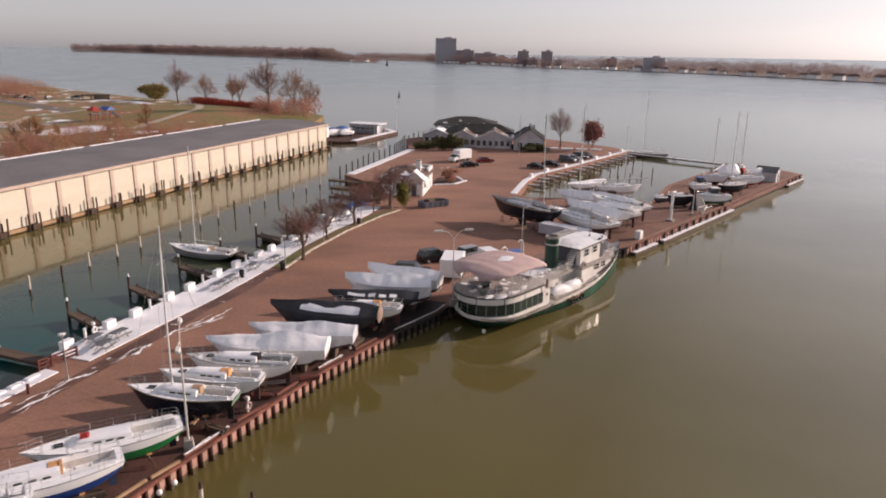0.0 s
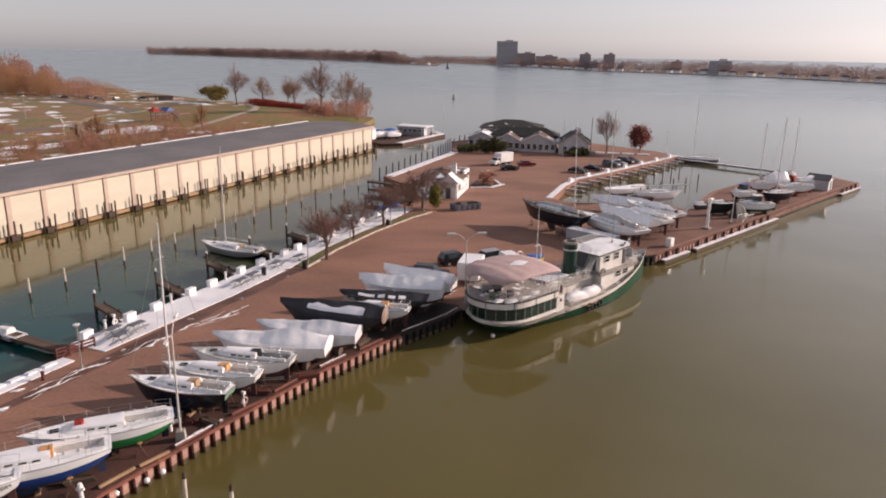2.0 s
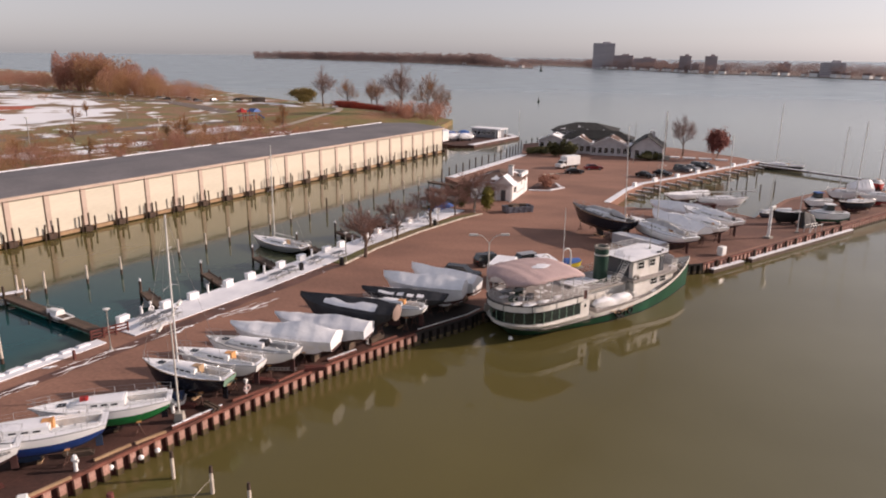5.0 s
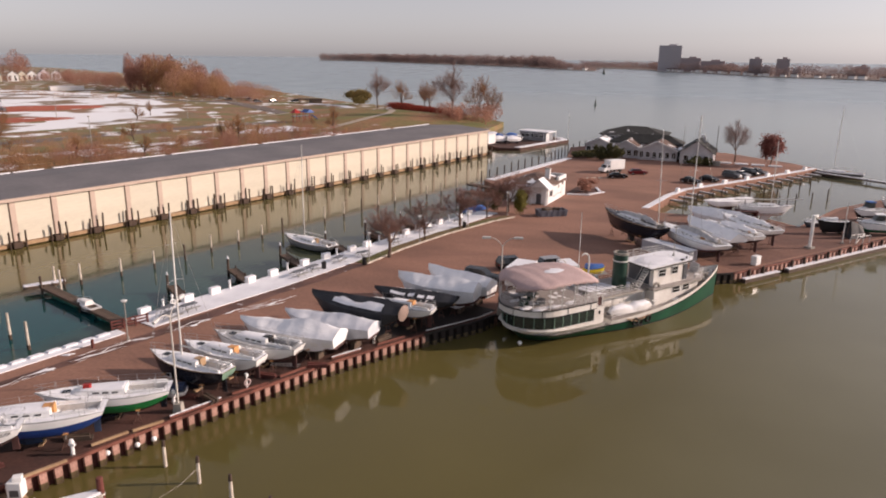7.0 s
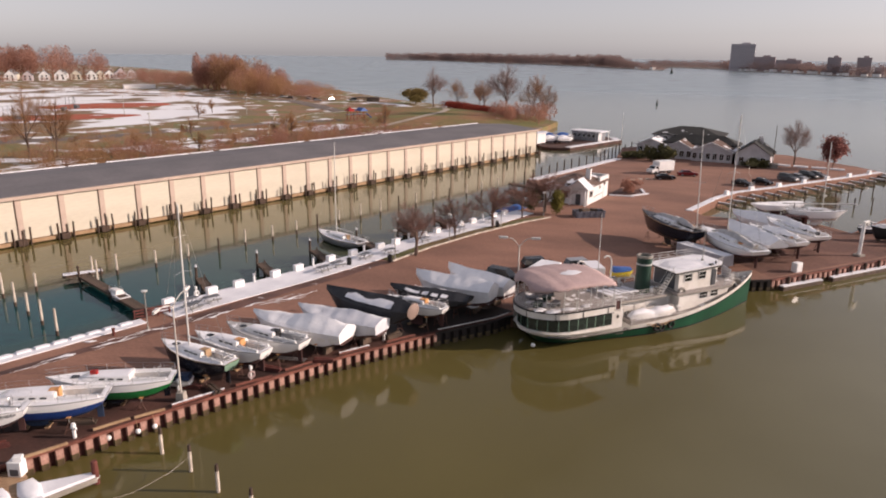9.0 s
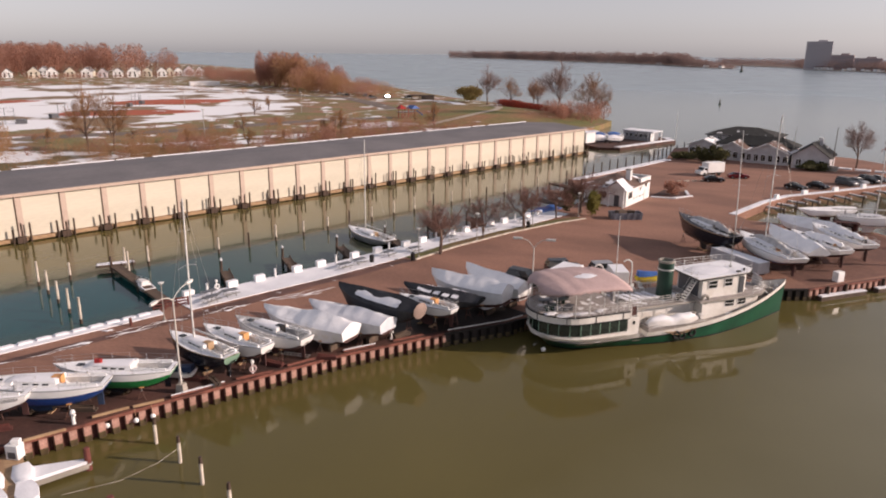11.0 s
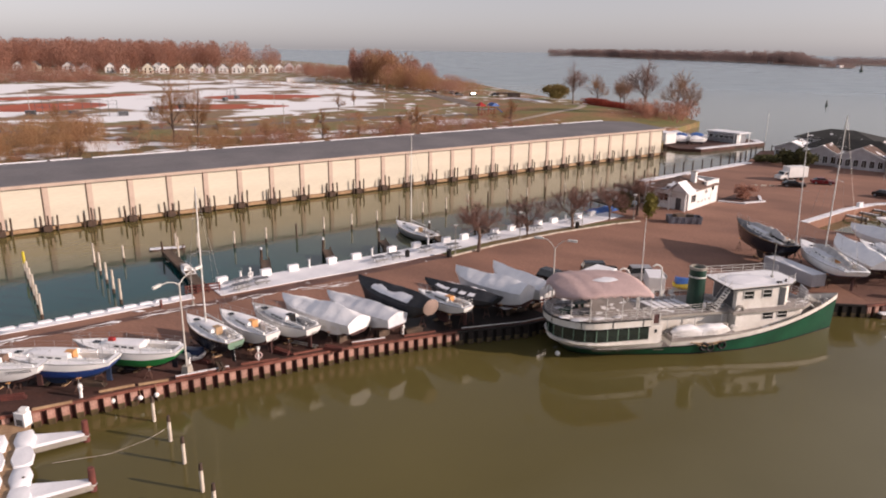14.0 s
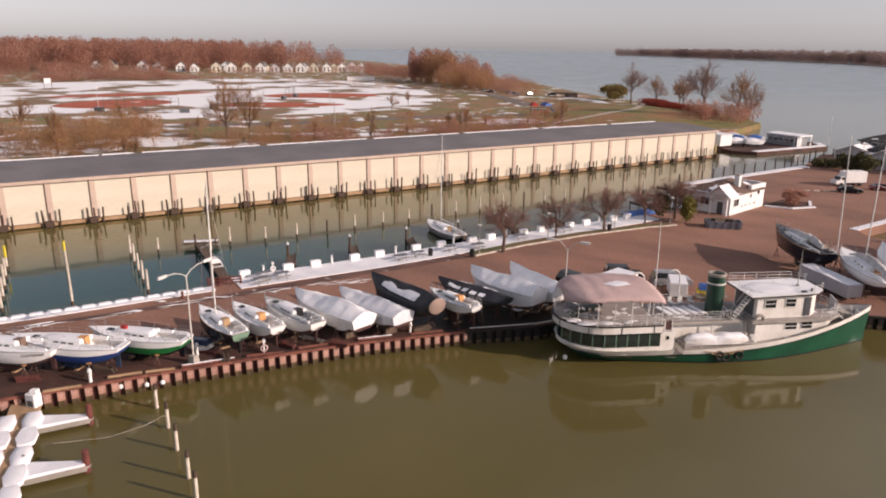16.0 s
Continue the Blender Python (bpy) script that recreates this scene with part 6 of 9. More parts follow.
def plank_dock(name, a, b, w, z, label, snow=None, group="", step=0.45, material="timber", posts=True):
    """A timber dock: stringers, cross planks and posts."""
    dx, dy = b[0] - a[0], b[1] - a[1]
    L = math.hypot(dx, dy)
    t = thing(name, pose(a[0], a[1], 0, 0, 0, math.degrees(math.atan2(dy, dx))), label, "dock", group)
    for s in (-1, 1):
        part("stringer", Shape().box(L / 2, s * (w / 2 - 0.08), z - 0.2, L, 0.14, 0.26), material, t)
    pm = Shape().box(0, 0, 0, step - 0.04, w, 0.07).mesh("plank", M[material])
    for k in range(int(L / step)):
        piece("plank", pm, t, pose(step * (k + 0.5), 0, z - 0.03, 0, 0, 0))
    if posts:
        for x in ([0.3, L / 2, L - 0.3] if L > 5 else [L - 0.3]):
            for s in (-1, 1):
                part("post", Shape().cyl(x, s * w / 2, -1.8, z + 0.35, 0.1, 7), "pile", t)
    if snow:
        g = Shape()
        rows = []
        n = 10
        for k in range(n + 1):
            x = L * (0.02 + 0.96 * k / n)
            ww = w / 2 * snow * (1 - 0.12 * rnd.random())
            rows.append([(x, ww, z), (x, ww * 0.8, z + 0.09), (x, -ww * 0.8, z + 0.09), (x, -ww, z)])
        part("snow", g.loft(rows), "snow", t, "layer of snow")
    return t


# the T dock and its head, and finger docks along the promenade
plank_dock("t_dock", (-34.3, 60.0), (-53.2, 67.4), 1.3, 0.85, "dark weathered timber dock reaching into the canal")
plank_dock("cross_dock", (-55.6, 66.2), (-52.6, 70.0), 1.2, 0.9, "snow-covered cross head of the timber dock", snow=0.95)
for k, (x, y) in enumerate(((-50.5, 67.6), (-52.4, 68.6))):
    t = pile("mooring_pile", x - 1.2, y + 0.6, 2.9, 0.14, "pilewhite", "white pile at the dock head", "dock head piles")
powerboat((-45.5, 64.6), (-41.3, 62.8), "small snow-covered skiff beside the timber dock", z=0.0, zs=0.9, dep=0.8, cabin=False, canvas=None, afloat=True, group="boats afloat")
for k in range(6):
    y0 = 67.2 + 8.65 * k
    x0 = -32.1 + 2.95 * k
    t = plank_dock("finger_dock", (x0, y0), (x0 - 6.5, y0 + 5.2), 1.1, 1.05, "narrow dark finger dock with snow on its root", group="finger docks")
    part("end_post", Shape().cyl(8.2, 0.4, -1.5, 2.5, 0.16, 8), "pile", t)
    part("post_cap", Shape().cyl(8.2, 0.4, 2.5, 2.85, 0.17, 8, 0.05), "snow", t)
    part("fender_board", Shape().box(4.2, -0.62, 0.55, 7.8, 0.12, 1.1), "pile", t, "dark red-brown fender boards along its side")
    part("snow", Shape().box(1.0, 0, 1.0, 1.7, 0.95, 0.16), "snow", t, bevel=0.05)


def dock_box(x, y, h):
    t = thing("dock_box", pose(x, y, DECK + 0.08, 0, 0, h), "white fibreglass dock box capped with snow", "dock box", "dock boxes on the promenade")
    part("body", Shape().box(0, 0, 0.34, 1.25, 0.62, 0.68, 0, 1.04), "gel", t, bevel=0.04)
    part("lid", Shape().box(0, 0, 0.73, 1.34, 0.7, 0.12, 0, 0.94), "snow", t, bevel=0.05)


def pedestal(x, y):
    t = thing("power_pedestal", pose(x, y, DECK + 0.08), "slim white dockside power pedestal", "pedestal", "power pedestals")
    part("post", Shape().box(0, 0, 0.5, 0.22, 0.2, 1.0), "white", t, bevel=0.02)
    part("cap", Shape().box(0, 0, 1.05, 0.3, 0.28, 0.12, 0, 0.7), "snow", t)
    part("hook", Shape().tube([(0.12, 0, 0.9), (0.3, 0, 1.3), (0.2, 0, 1.5)], 0.03, 5), "steel", t)


for x, y in ((-33.6, 61.6), (-31.9, 66.8), (-30.6, 70.1), (-29.0, 75.3), (-27.8, 78.7), (-26.2, 84.2), (-24.9, 88.0), (-23.1, 92.8), (-22.1, 96.0), (-20.2, 101.6), (-19.2, 105.0), (-17.4, 110.4), (-16.3, 113.6), (-14.4, 119.2), (-13.4, 122.2)):
    dock_box(x, y, 72 + rnd.uniform(-6, 6))
for x, y in ((-33.1, 63.8), (-30.1, 72.2), (-27.2, 81.0), (-24.3, 89.8), (-21.4, 98.6), (-18.6, 107.4), (-15.6, 116.2)):
    pedestal(x + 0.2, y)


def bench_table(x, y, h):
    t = thing("picnic_table", pose(x, y, DECK + 0.08, 0, 0, h), "dark metal picnic table standing in the snow", "picnic table", "promenade tables")
    part("top", Shape().box(0, 0, 0.74, 1.7, 0.8, 0.07), "cargrey", t)
    for s in (-1, 1):
        part("seat", Shape().box(0, s * 0.75, 0.45, 1.8, 0.3, 0.05), "steel", t)
        part("leg", Shape().tube([(s * 0.55, -0.6, 0), (s * 0.55, -0.1, 0.72), (s * 0.55, 0.1, 0.72), (s * 0.55, 0.6, 0)], 0.03, 5), "black", t)


for x, y in ((-31.5, 62.8), (-30.0, 61.4), (-29.8, 64.2), (-24.5, 79.4), (-23.9, 82.0), (-22.5, 87.1), (-20.4, 90.6), (-18.8, 98.6), (-16.2, 107.2), (-13.4, 115.2)):
    bench_table(x, y, 75 + rnd.uniform(-10, 10))
for x, y in ((-23.0, 83.6), (-18.7, 87.2), (-11.6, 112.5)):
    t = thing("litter_bin", pose(x, y, DECK + 0.05), "dark round litter bin", "litter bin", "litter bins")
    part("body", Shape().cyl(0, 0, 0, 0.9, 0.3, 10, 0.33), "black", t)
    part("lid", Shape().cyl(0, 0, 0.9, 1.05, 0.34, 10, 0.15), "rubber", t)


def life_ring(x, y, h, ring_mat="red"):
    t = thing("life_ring_post", pose(x, y, DECK, 0, 0, h) @ Matrix.Scale(0.78, 4), "white post with a pale red life ring", "life ring", "life ring posts")
    part("post", Shape().box(0, 0, 0.75, 0.14, 0.14, 1.5), "white", t)
    part("box", Shape().box(0, 0, 1.55, 0.4, 0.3, 0.35), "white", t, bevel=0.03)
    pts = [(0.12, 0.36 * math.cos(k * math.pi / 7), 0.7 + 0.36 * math.sin(k * math.pi / 7)) for k in range(15)]
    part("ring", Shape().tube(pts, 0.1, 6), ring_mat, t, "pale red life ring")


life_ring(-13.5, 49.9, -25, "canopy")
life_ring(-32.6, 65.0, -20, "white")


def hydrant(x, y):
    t = thing("bollard_post", pose(x, y, DECK), "white water post near the quay edge", "post", "white posts on the quay")
    part("stem", Shape().cyl(0, 0, 0, 0.95, 0.14, 10, 0.12), "white", t)
    part("head", Shape().cyl(0, 0, 0.95, 1.2, 0.2, 10, 0.12).box(0, 0, 0.8, 0.5, 0.16, 0.16), "white", t)


for x, y in ((-19.4, 36.9), (-7.0, 62.4), (-17.6, 45.6)):
    hydrant(x, y)
t = thing("red_post", pose(-32.2, 52.6, DECK), "short red post at the walk's edge", "post")
part("stem", Shape().box(0, 0, 0.42, 0.22, 0.22, 0.85), "pilered", t, bevel=0.03)
# timber fence at the head of the T dock
t = thing("timber_fence", pose(-32.6, 58.2, DECK, 0, 0, 60), "low red-brown timber fence at the dock head", "fence")
for k in range(4):
    part("post", Shape().box(-1.8 + 1.2 * k, 0, 0.55, 0.14, 0.14, 1.1), "pilered", t)
for k in range(3):
    part("rail", Shape().box(0, 0.08, 0.3 + 0.33 * k, 3.9, 0.06, 0.16), "pilered", t)

# snow heaps and streaks along the yard's west side
def snow_patch(x, y, L, W, h, seed, hh=0.05):
    r = random.Random(seed)
    g = Shape()
    n = 22
    rings = []
    offs = [0.35 + 0.85 * r.random() for _ in range(n)]
    for q, z in ((1.0, 0.0), (0.75, hh * 0.8), (0.35, hh)):
        rings.append([(L / 2 * q * offs[k] * math.cos(2 * math.pi * k / n), W / 2 * q * offs[k] * math.sin(2 * math.pi * k / n), z) for k in range(n)])
    g.loft(rings)
    ob = tagged(new("snow_patch", g.mesh("snow_patch", M["snow"], True)), "thin ragged patch of old snow on the asphalt", "snow", "snow patches on the yard")
    ob.matrix_basis = pose(x, y, DECK + 0.004, 0, 0, h)


M["oldsnow"] = mat("dirty_old_snow", (0.22, 0.14, 0.11), 0.8, (0.13, 0.075, 0.055), 0.6, 9, 0.3, 0.4, snow=0.72, snow_scale=2.6)


def snow_streak(line, seed, w=0.22, hh=0.05):
    """A long ragged ridge of old snow that wanders along a line."""
    r = random.Random(seed)
    pts = along(line, 0.35)
    n = len(pts)
    ph = [r.uniform(0, 6.28) for _ in range(4)]
    rows = []
    for i, (x, y, h) in enumerate(pts):
        a, u = radians(h), 0.35 * i
        o = 0.22 * math.sin(0.9 * u + ph[0]) + 0.12 * math.sin(2.7 * u + ph[1]) + r.uniform(-0.05, 0.05)
        ww = 0.6 * w * max(0.10, 0.75 + 0.55 * math.sin(1.3 * u + ph[2]) + 0.35 * math.sin(3.9 * u + ph[3]) + r.uniform(-0.25, 0.25)) * min(1, (i + 0.3) / 3, (n - i - 0.7) / 3)
        cx, cy = x - math.sin(a) * o, y + math.cos(a) * o
        lo, hi = ww * r.uniform(0.6, 1.3), ww * r.uniform(0.6, 1.3)
        rows.append([(cx - math.sin(a) * q, cy + math.cos(a) * q, DECK + z) for q, z in ((-lo, 0.012), (-lo * 0.5, hh * 0.7), (hi * 0.4, hh), (hi, 0.012))])
    ob = tagged(new("snow_streak", Shape().loft(rows).mesh("snow_streak", M["oldsnow"], True)), "thin ragged streak of dirty old snow on the asphalt", "snow", "snow streaks on the yard")
    return ob


STREAK = [(-36.8, 34.0), (-34.4, 41.0), (-32.7, 46.0), (-31.2, 50.9), (-30.1, 54.4), (-28.6, 57.0), (-26.6, 61.7), (-25.0, 65.8), (-23.5, 68.0), (-21.6, 71.1), (-19.2, 77.2)]
long = along(STREAK, 0.5)
k, i = 0, 0
while i < len(long) - 8:
    n = rnd.randint(7, 20)
    for off, w in ((0.0, 0.24), (0.55, 0.12), (-0.6, 0.15)):
        if off == 0.0 or rnd.random() < 0.6:
            j = i + (0 if off == 0.0 else rnd.randint(0, 4))
            run = [(x - off * math.sin(radians(h)), y + off * math.cos(radians(h))) for x, y, h in long[j:min(j + (n if off == 0.0 else n // 2 + 3), len(long))]]
            if len(run) > 4:
                k += 1
                snow_streak(run, 40 + k, w * rnd.uniform(0.7, 1.4))
    i += n + rnd.randint(0, 2)
for x, y in ((-27.6, 74.4), (-28.4, 71.0), (-26.0, 79.6), (-33.2, 50.5), (-32.4, 47.2), (-36.0, 39.0)):
    k += 1
    snow_patch(x, y, rnd.uniform(1.2, 3.2), rnd.uniform(0.4, 1.0), 62 + rnd.uniform(-20, 20), k)

# wet thawing margin beside the promenade, and plough ridges of old snow
M["thaw"] = mat("wet_thawing_asphalt", (0.080, 0.038, 0.027), 0.6, (0.150, 0.072, 0.052), 0.35, 9, 0.35, 0.3, snow=0.16, snow_scale=0.7)
MARGIN = [(-36.4, 38.0), (-32.6, 48.6), (-29.9, 57.0), (-27.2, 66.3), (-25.0, 73.1), (-23.1, 79.0), (-20.8, 85.5), (-18.6, 88.0)]
structure("ground_margin", ribbon(MARGIN, [0.8, 1.2, 1.6, 2.0, 1.6, 2.1, 1.5, 0.8], DECK, DECK + 0.008, -1.0), "thaw", "dark wet margin of thawing asphalt", "ground")
# pale kerb along the tree strip, and the grass verge
KERB = [(-18.5, 87.6), (-16.6, 96.4), (-13.0, 107.5), (-8.4, 118.2), (-5.6, 123.0)]
def kerb_line(line, label, z=DECK, w=0.3, h=0.16, material="conc", L=2.4):
    kb = thing("kerb", pose(0, 0, z), label, "kerb", kind="structure")
    me = Shape().box(0, 0, h / 2, L - 0.03, w, h).mesh("kerb_stone", M[material])
    for x, y, hd in along(line, L):
        piece("kerb_stone", me, kb, pose(x + L / 2 * math.cos(radians(hd)), y + L / 2 * math.sin(radians(hd)), 0, 0, 0, hd))
    return kb
kerb_line(KERB, "pale concrete kerb along the tree strip", material="pilewhite")
structure("ground_verge", ribbon([(x - 0.2, y) for x, y in KERB], 1.6, DECK, DECK + 0.1, 1.0), "grass", "narrow winter-brown grass verge under the trees", "grass")

# ---- vehicles ----
def car(x, y, h, paint, label, kind="sedan", z=DECK):
    L, W, H = dict(sedan=(4.6, 1.8, 1.42), suv=(4.7, 1.9, 1.72), van=(5.6, 2.0, 2.3))[kind]
    t = thing("car" if kind != "van" else "van", pose(x, y, z, 0, 0, h), label, "car" if kind != "van" else "van", "parked vehicles")
    prof = dict(sedan=[(-0.5, 0.62), (-0.47, 0.92), (-0.30, 0.98), (0.16, 0.98), (0.42, 0.86), (0.5, 0.62)],
                suv=[(-0.5, 0.65), (-0.49, 1.0), (-0.3, 1.05), (0.2, 1.05), (0.45, 0.98), (0.5, 0.65)],
                van=[(-0.5, 0.6), (-0.5, 1.2), (-0.2, 1.25), (0.25, 1.25), (0.45, 1.1), (0.5, 0.6)])[kind]
    g = Shape()
    ring = [(px * L, pz) for px, pz in prof] + [(0.49 * L, 0.28), (-0.49 * L, 0.28)]
    sec = lambda yy, q: [(px * (1 - 0.02 * q), yy, pz - 0.04 * q * (pz > 0.7)) for px, pz in ring]
    g.loft([sec(-W / 2, 1), sec(-W / 2 + 0.1, 0), sec(W / 2 - 0.1, 0), sec(W / 2, 1)])
    part("body", g, paint, t, "", True)
    cab = dict(sedan=(-0.40, -0.24, 0.06, 0.22), suv=(-0.49, -0.42, 0.08, 0.24), van=(-0.49, -0.47, 0.18, 0.36))[kind]
    zb = prof[2][1] - 0.03
    g = Shape()
    a, b, c, d = [q * L for q in cab]
    g.loft([[(a, yy, zb), (d, yy, zb), (d, -yy, zb), (a, -yy, zb)] if zz == 0 else [(b, yy, H - 0.05), (c, yy, H - 0.05), (c, -yy, H - 0.05), (b, -yy, H - 0.05)] for yy, zz in ((W / 2 - 0.1, 0), (W / 2 - 0.28, 1))])
    part("glasshouse", g, "glass", t)
    part("roof", Shape().box((b + c) / 2, 0, H - 0.02, c - b + 0.12, W - 0.5, 0.07), paint, t, bevel=0.02)
    for sx in (-0.31, 0.31):
        for sy in (-1, 1):
            g = Shape()
            g.loft([[(sx * L + 0.33 * math.cos(k * math.pi / 7), sy * (W / 2 - o), 0.33 + 0.33 * math.sin(k * math.pi / 7)) for k in range(14)] for o in (0.0, 0.22)])
            w = part("wheel", g, "rubber", t)
            part("rim", Shape().loft([[(sx * L + 0.2 * math.cos(k * math.pi / 5), sy * (W / 2 + o), 0.33 + 0.2 * math.sin(k * math.pi / 5)) for k in range(10)] for o in (-0.02, 0.012)]), "carsilver", w)
    for sy in (-1, 1):
        part("headlight", Shape().box(L * 0.485, sy * W * 0.36, 0.7, 0.08, 0.36, 0.14), "alu", t)
        part("tail_light", Shape().box(-L * 0.49, sy * W * 0.38, 0.82, 0.06, 0.26, 0.16), "red", t)
    return t


def box_truck(x, y, h, label="white box truck parked on the asphalt", L=7.0, group="parked vehicles"):
    t = thing("box_truck", pose(x, y, DECK, 0, 0, h), label, "truck", group)
    part("cargo_box", Shape().box(-0.9, 0, 1.95, L - 2.2, 2.3, 2.3), "white", t, bevel=0.04)
    part("cab", Shape().loft([[(px, yy, pz) for px, pz in ((L / 2 - 2.0, 0.5), (L / 2 - 2.0, 2.1), (L / 2 - 1.1, 2.1), (L / 2 - 0.75, 1.35), (L / 2, 1.2), (L / 2, 0.5))] for yy in (-1.0, 1.0)]), "white", t, bevel=0.05)
    part("windscreen", Shape().add([(L / 2 - 1.08, -0.85, 2.05), (L / 2 - 1.08, 0.85, 2.05), (L / 2 - 0.72, 0.9, 1.4), (L / 2 - 0.72, -0.9, 1.4)], [(0, 1, 2, 3)]), "glass", t)
    for s in (-1, 1):
        part("side_window", Shape().box(L / 2 - 1.5, s * 1.01, 1.7, 0.7, 0.03, 0.5), "glass", t)
    part("chassis", Shape().box(-0.2, 0, 0.62, L - 0.6, 0.9, 0.25), "black", t)
    for sx in (-L * 0.28, L * 0.33):
        for sy in (-1, 1):
            part("wheel", Shape().loft([[(sx + 0.42 * math.cos(k * math.pi / 7), sy * (1.05 - o), 0.42 + 0.42 * math.sin(k * math.pi / 7)) for k in range(14)] for o in (0.0, 0.3)]), "rubber", t)
    return t


box_truck(7.2, 182.6, 228)
car(9.2, 174.0, 20, "carblack", "black sedan parked by itself on the asphalt")
car(13.6, 181.6, 20, "redcar", "dark red sedan parked on the asphalt")
car(25.8, 173.0, -35, "carblack", "black estate car at the basin's edge")
car(30.0, 177.0, -35, "carblack", "black sedan at the basin's edge", "sedan")
car(35.6, 184.6, -40, "cargrey", "grey estate car at the basin's edge", "suv")
car(37.8, 187.4, -40, "carsilver", "silver car at the basin's edge")
car(40.2, 190.6, -40, "carblack", "black car at the basin's edge", "suv")
car(42.2, 193.6, -40, "cargrey", "dark grey car at the basin's edge")
car(-1.8, 85.4, -8, "carblack", "black pickup-sized car behind the wrapped cruiser", "suv")
car(0.9, 92.2, 34, "carblack", "black car parked behind the ship's canopy", "suv")
# white box trailer and van by the ship, grey trailer by the yacht
def trailer(x, y, h, L, W, H, paint, label):
    t = thing("box_trailer", pose(x, y, DECK, 0, 0, h), label, "trailer")
    part("box", Shape().box(0, 0, 0.55 + H / 2, L, W, H), paint, t, bevel=0.05)
    part("snow_roof", Shape().box(0, 0, 0.57 + H, L - 0.1, W - 0.1, 0.06), "snow", t)
    part("chassis", Shape().box(0.3, 0, 0.5, L + 0.6, 0.5, 0.16), "black", t)
    part("drawbar", Shape().tube([(L / 2, -0.4, 0.5), (L / 2 + 1.2, 0, 0.5), (L / 2, 0.4, 0.5)], 0.05, 5), "black", t)
    for sx in (-0.4, 0.4):
        for sy in (-1, 1):
            part("wheel", Shape().loft([[(sx + 0.34 * math.cos(k * math.pi / 6), sy * (W / 2 - o), 0.34 + 0.34 * math.sin(k * math.pi / 6)) for k in range(12)] for o in (0.0, 0.25)]), "rubber", t)
trailer(3.3, 85.3, 82, 4.6, 2.7, 2.2, "white", "white box trailer standing behind the ship's stern")
car(6.2, 94.0, 38, "carsilver", "silver-white car parked behind the ship", "suv")
trailer(8.4, 90.4, 118, 3.4, 1.9, 1.55, "white", "small white enclosed trailer behind the ship's canopy")
trailer(20.9, 104.6, 141, 8.2, 2.0, 1.5, "plategrey", "long grey box trailer beside the black yacht")
# covered watercraft on the quay
t = thing("covered_watercraft", pose(11.8, 91.9, DECK, 0, 0, 40), "yellow and blue covered watercraft on a trailer", "watercraft")
part("hull", hull_band(3.2, 1.25, 1.25, 0.7, "power", 0, 1.0), "yellow", t, "", True)
part("cover", trunk(3.2, 1.25, 1.25, 0.7, "power", 0.05, 0.9, 0.95, 0.7), "bluetarp", t, "blue cover", True)
part("trailer_frame", Shape().box(0, 0, 0.45, 3.4, 0.9, 0.12).cyl(0, 0.6, 0, 0.5, 0.1, 8).cyl(0, -0.6, 0, 0.5, 0.1, 8), "steel", t)
# jib crane on the arm
t = thing("jib_crane", pose(41.5, 117.8, DECK, 0, 0, 50), "white jib crane post on the arm's edge", "crane")
part("column", Shape().tube([(0, 0, 0), (0, 0, 5.1)], 0.24, 12), "white", t, "", True)
part("foot", Shape().box(0, 0, 0.15, 1.1, 1.1, 0.3), "conc", t)
part("jib", Shape().box(0.45, 0, 5.0, 1.3, 0.24, 0.3), "white", t)
part("hoist", Shape().box(0.8, 0, 4.65, 0.4, 0.36, 0.4), "steel", t)
# skip and shed clutter at the arm
t = thing("white_cabinet", pose(32.6, 105.4, DECK, 0, 0, 50), "white utility cabinet at the quay edge", "cabinet")
part("body", Shape().box(0, 0, 0.65, 1.2, 0.8, 1.3), "white", t, bevel=0.04)
part("door", Shape().box(0, -0.42, 0.65, 1.0, 0.04, 1.1), "gel", t)
t = thing("storage_cabin", pose(77.0, 159.6, DECK, 0, 0, -38), "small grey storage cabin with a white end near the arm's end", "cabin")
part("wall", Shape().box(0, 0, 1.15, 4.4, 2.8, 2.3), "siding", t)
part("end_wall", Shape().loft([[(2.2, -1.4, 0), (2.2, 1.4, 0), (2.2, 1.4, 2.3), (2.2, 0, 3.2), (2.2, -1.4, 2.3)], [(2.28, -1.4, 0), (2.28, 1.4, 0), (2.28, 1.4, 2.3), (2.28, 0, 3.2), (2.28, -1.4, 2.3)]]), "white", t, "white gable end")
for sy in (-1, 1):
    part("roof_slope", Shape().loft([[(x, 0, 3.25), (x, sy * 1.65, 2.18), (x, sy * 1.65, 2.3), (x, 0, 3.38)] for x in (-2.4, 2.45)]), "roofgrey" if sy < 0 else "snow", t)
part("door", Shape().box(2.3, 0.2, 1.0, 0.06, 0.9, 2.0), "darkgreen", t)
# pallets, timbers and clutter beneath the near boats
for i, (x, y, h) in enumerate(((-17.3, 46.6, 10), (-15.2, 47.0, -30), (-9.6, 55.6, 20), (-20.6, 38.6, 30), (-23.4, 33.6, 50), (-6.4, 63.6, 70), (-13.0, 52.2, 5))):
    t = thing("timber_stack", pose(x, y, DECK, 0, 0, h), "loose stack of weathered cradle timbers", "timber", "timber stacks")
    for q in range(4):
        part("timber", Shape().box(rnd.uniform(-0.2, 0.2), (q % 2) * 0.32 - 0.16, 0.1 + 0.19 * (q // 2), 1.8, 0.22, 0.18, rnd.uniform(-8, 8)), "timber" if i % 2 else "pilered", t)
t = thing("covered_dinghy", pose(-18.6, 46.2, DECK, 0, 0, 200), "dinghy under a faded blue-grey tarpaulin", "dinghy")
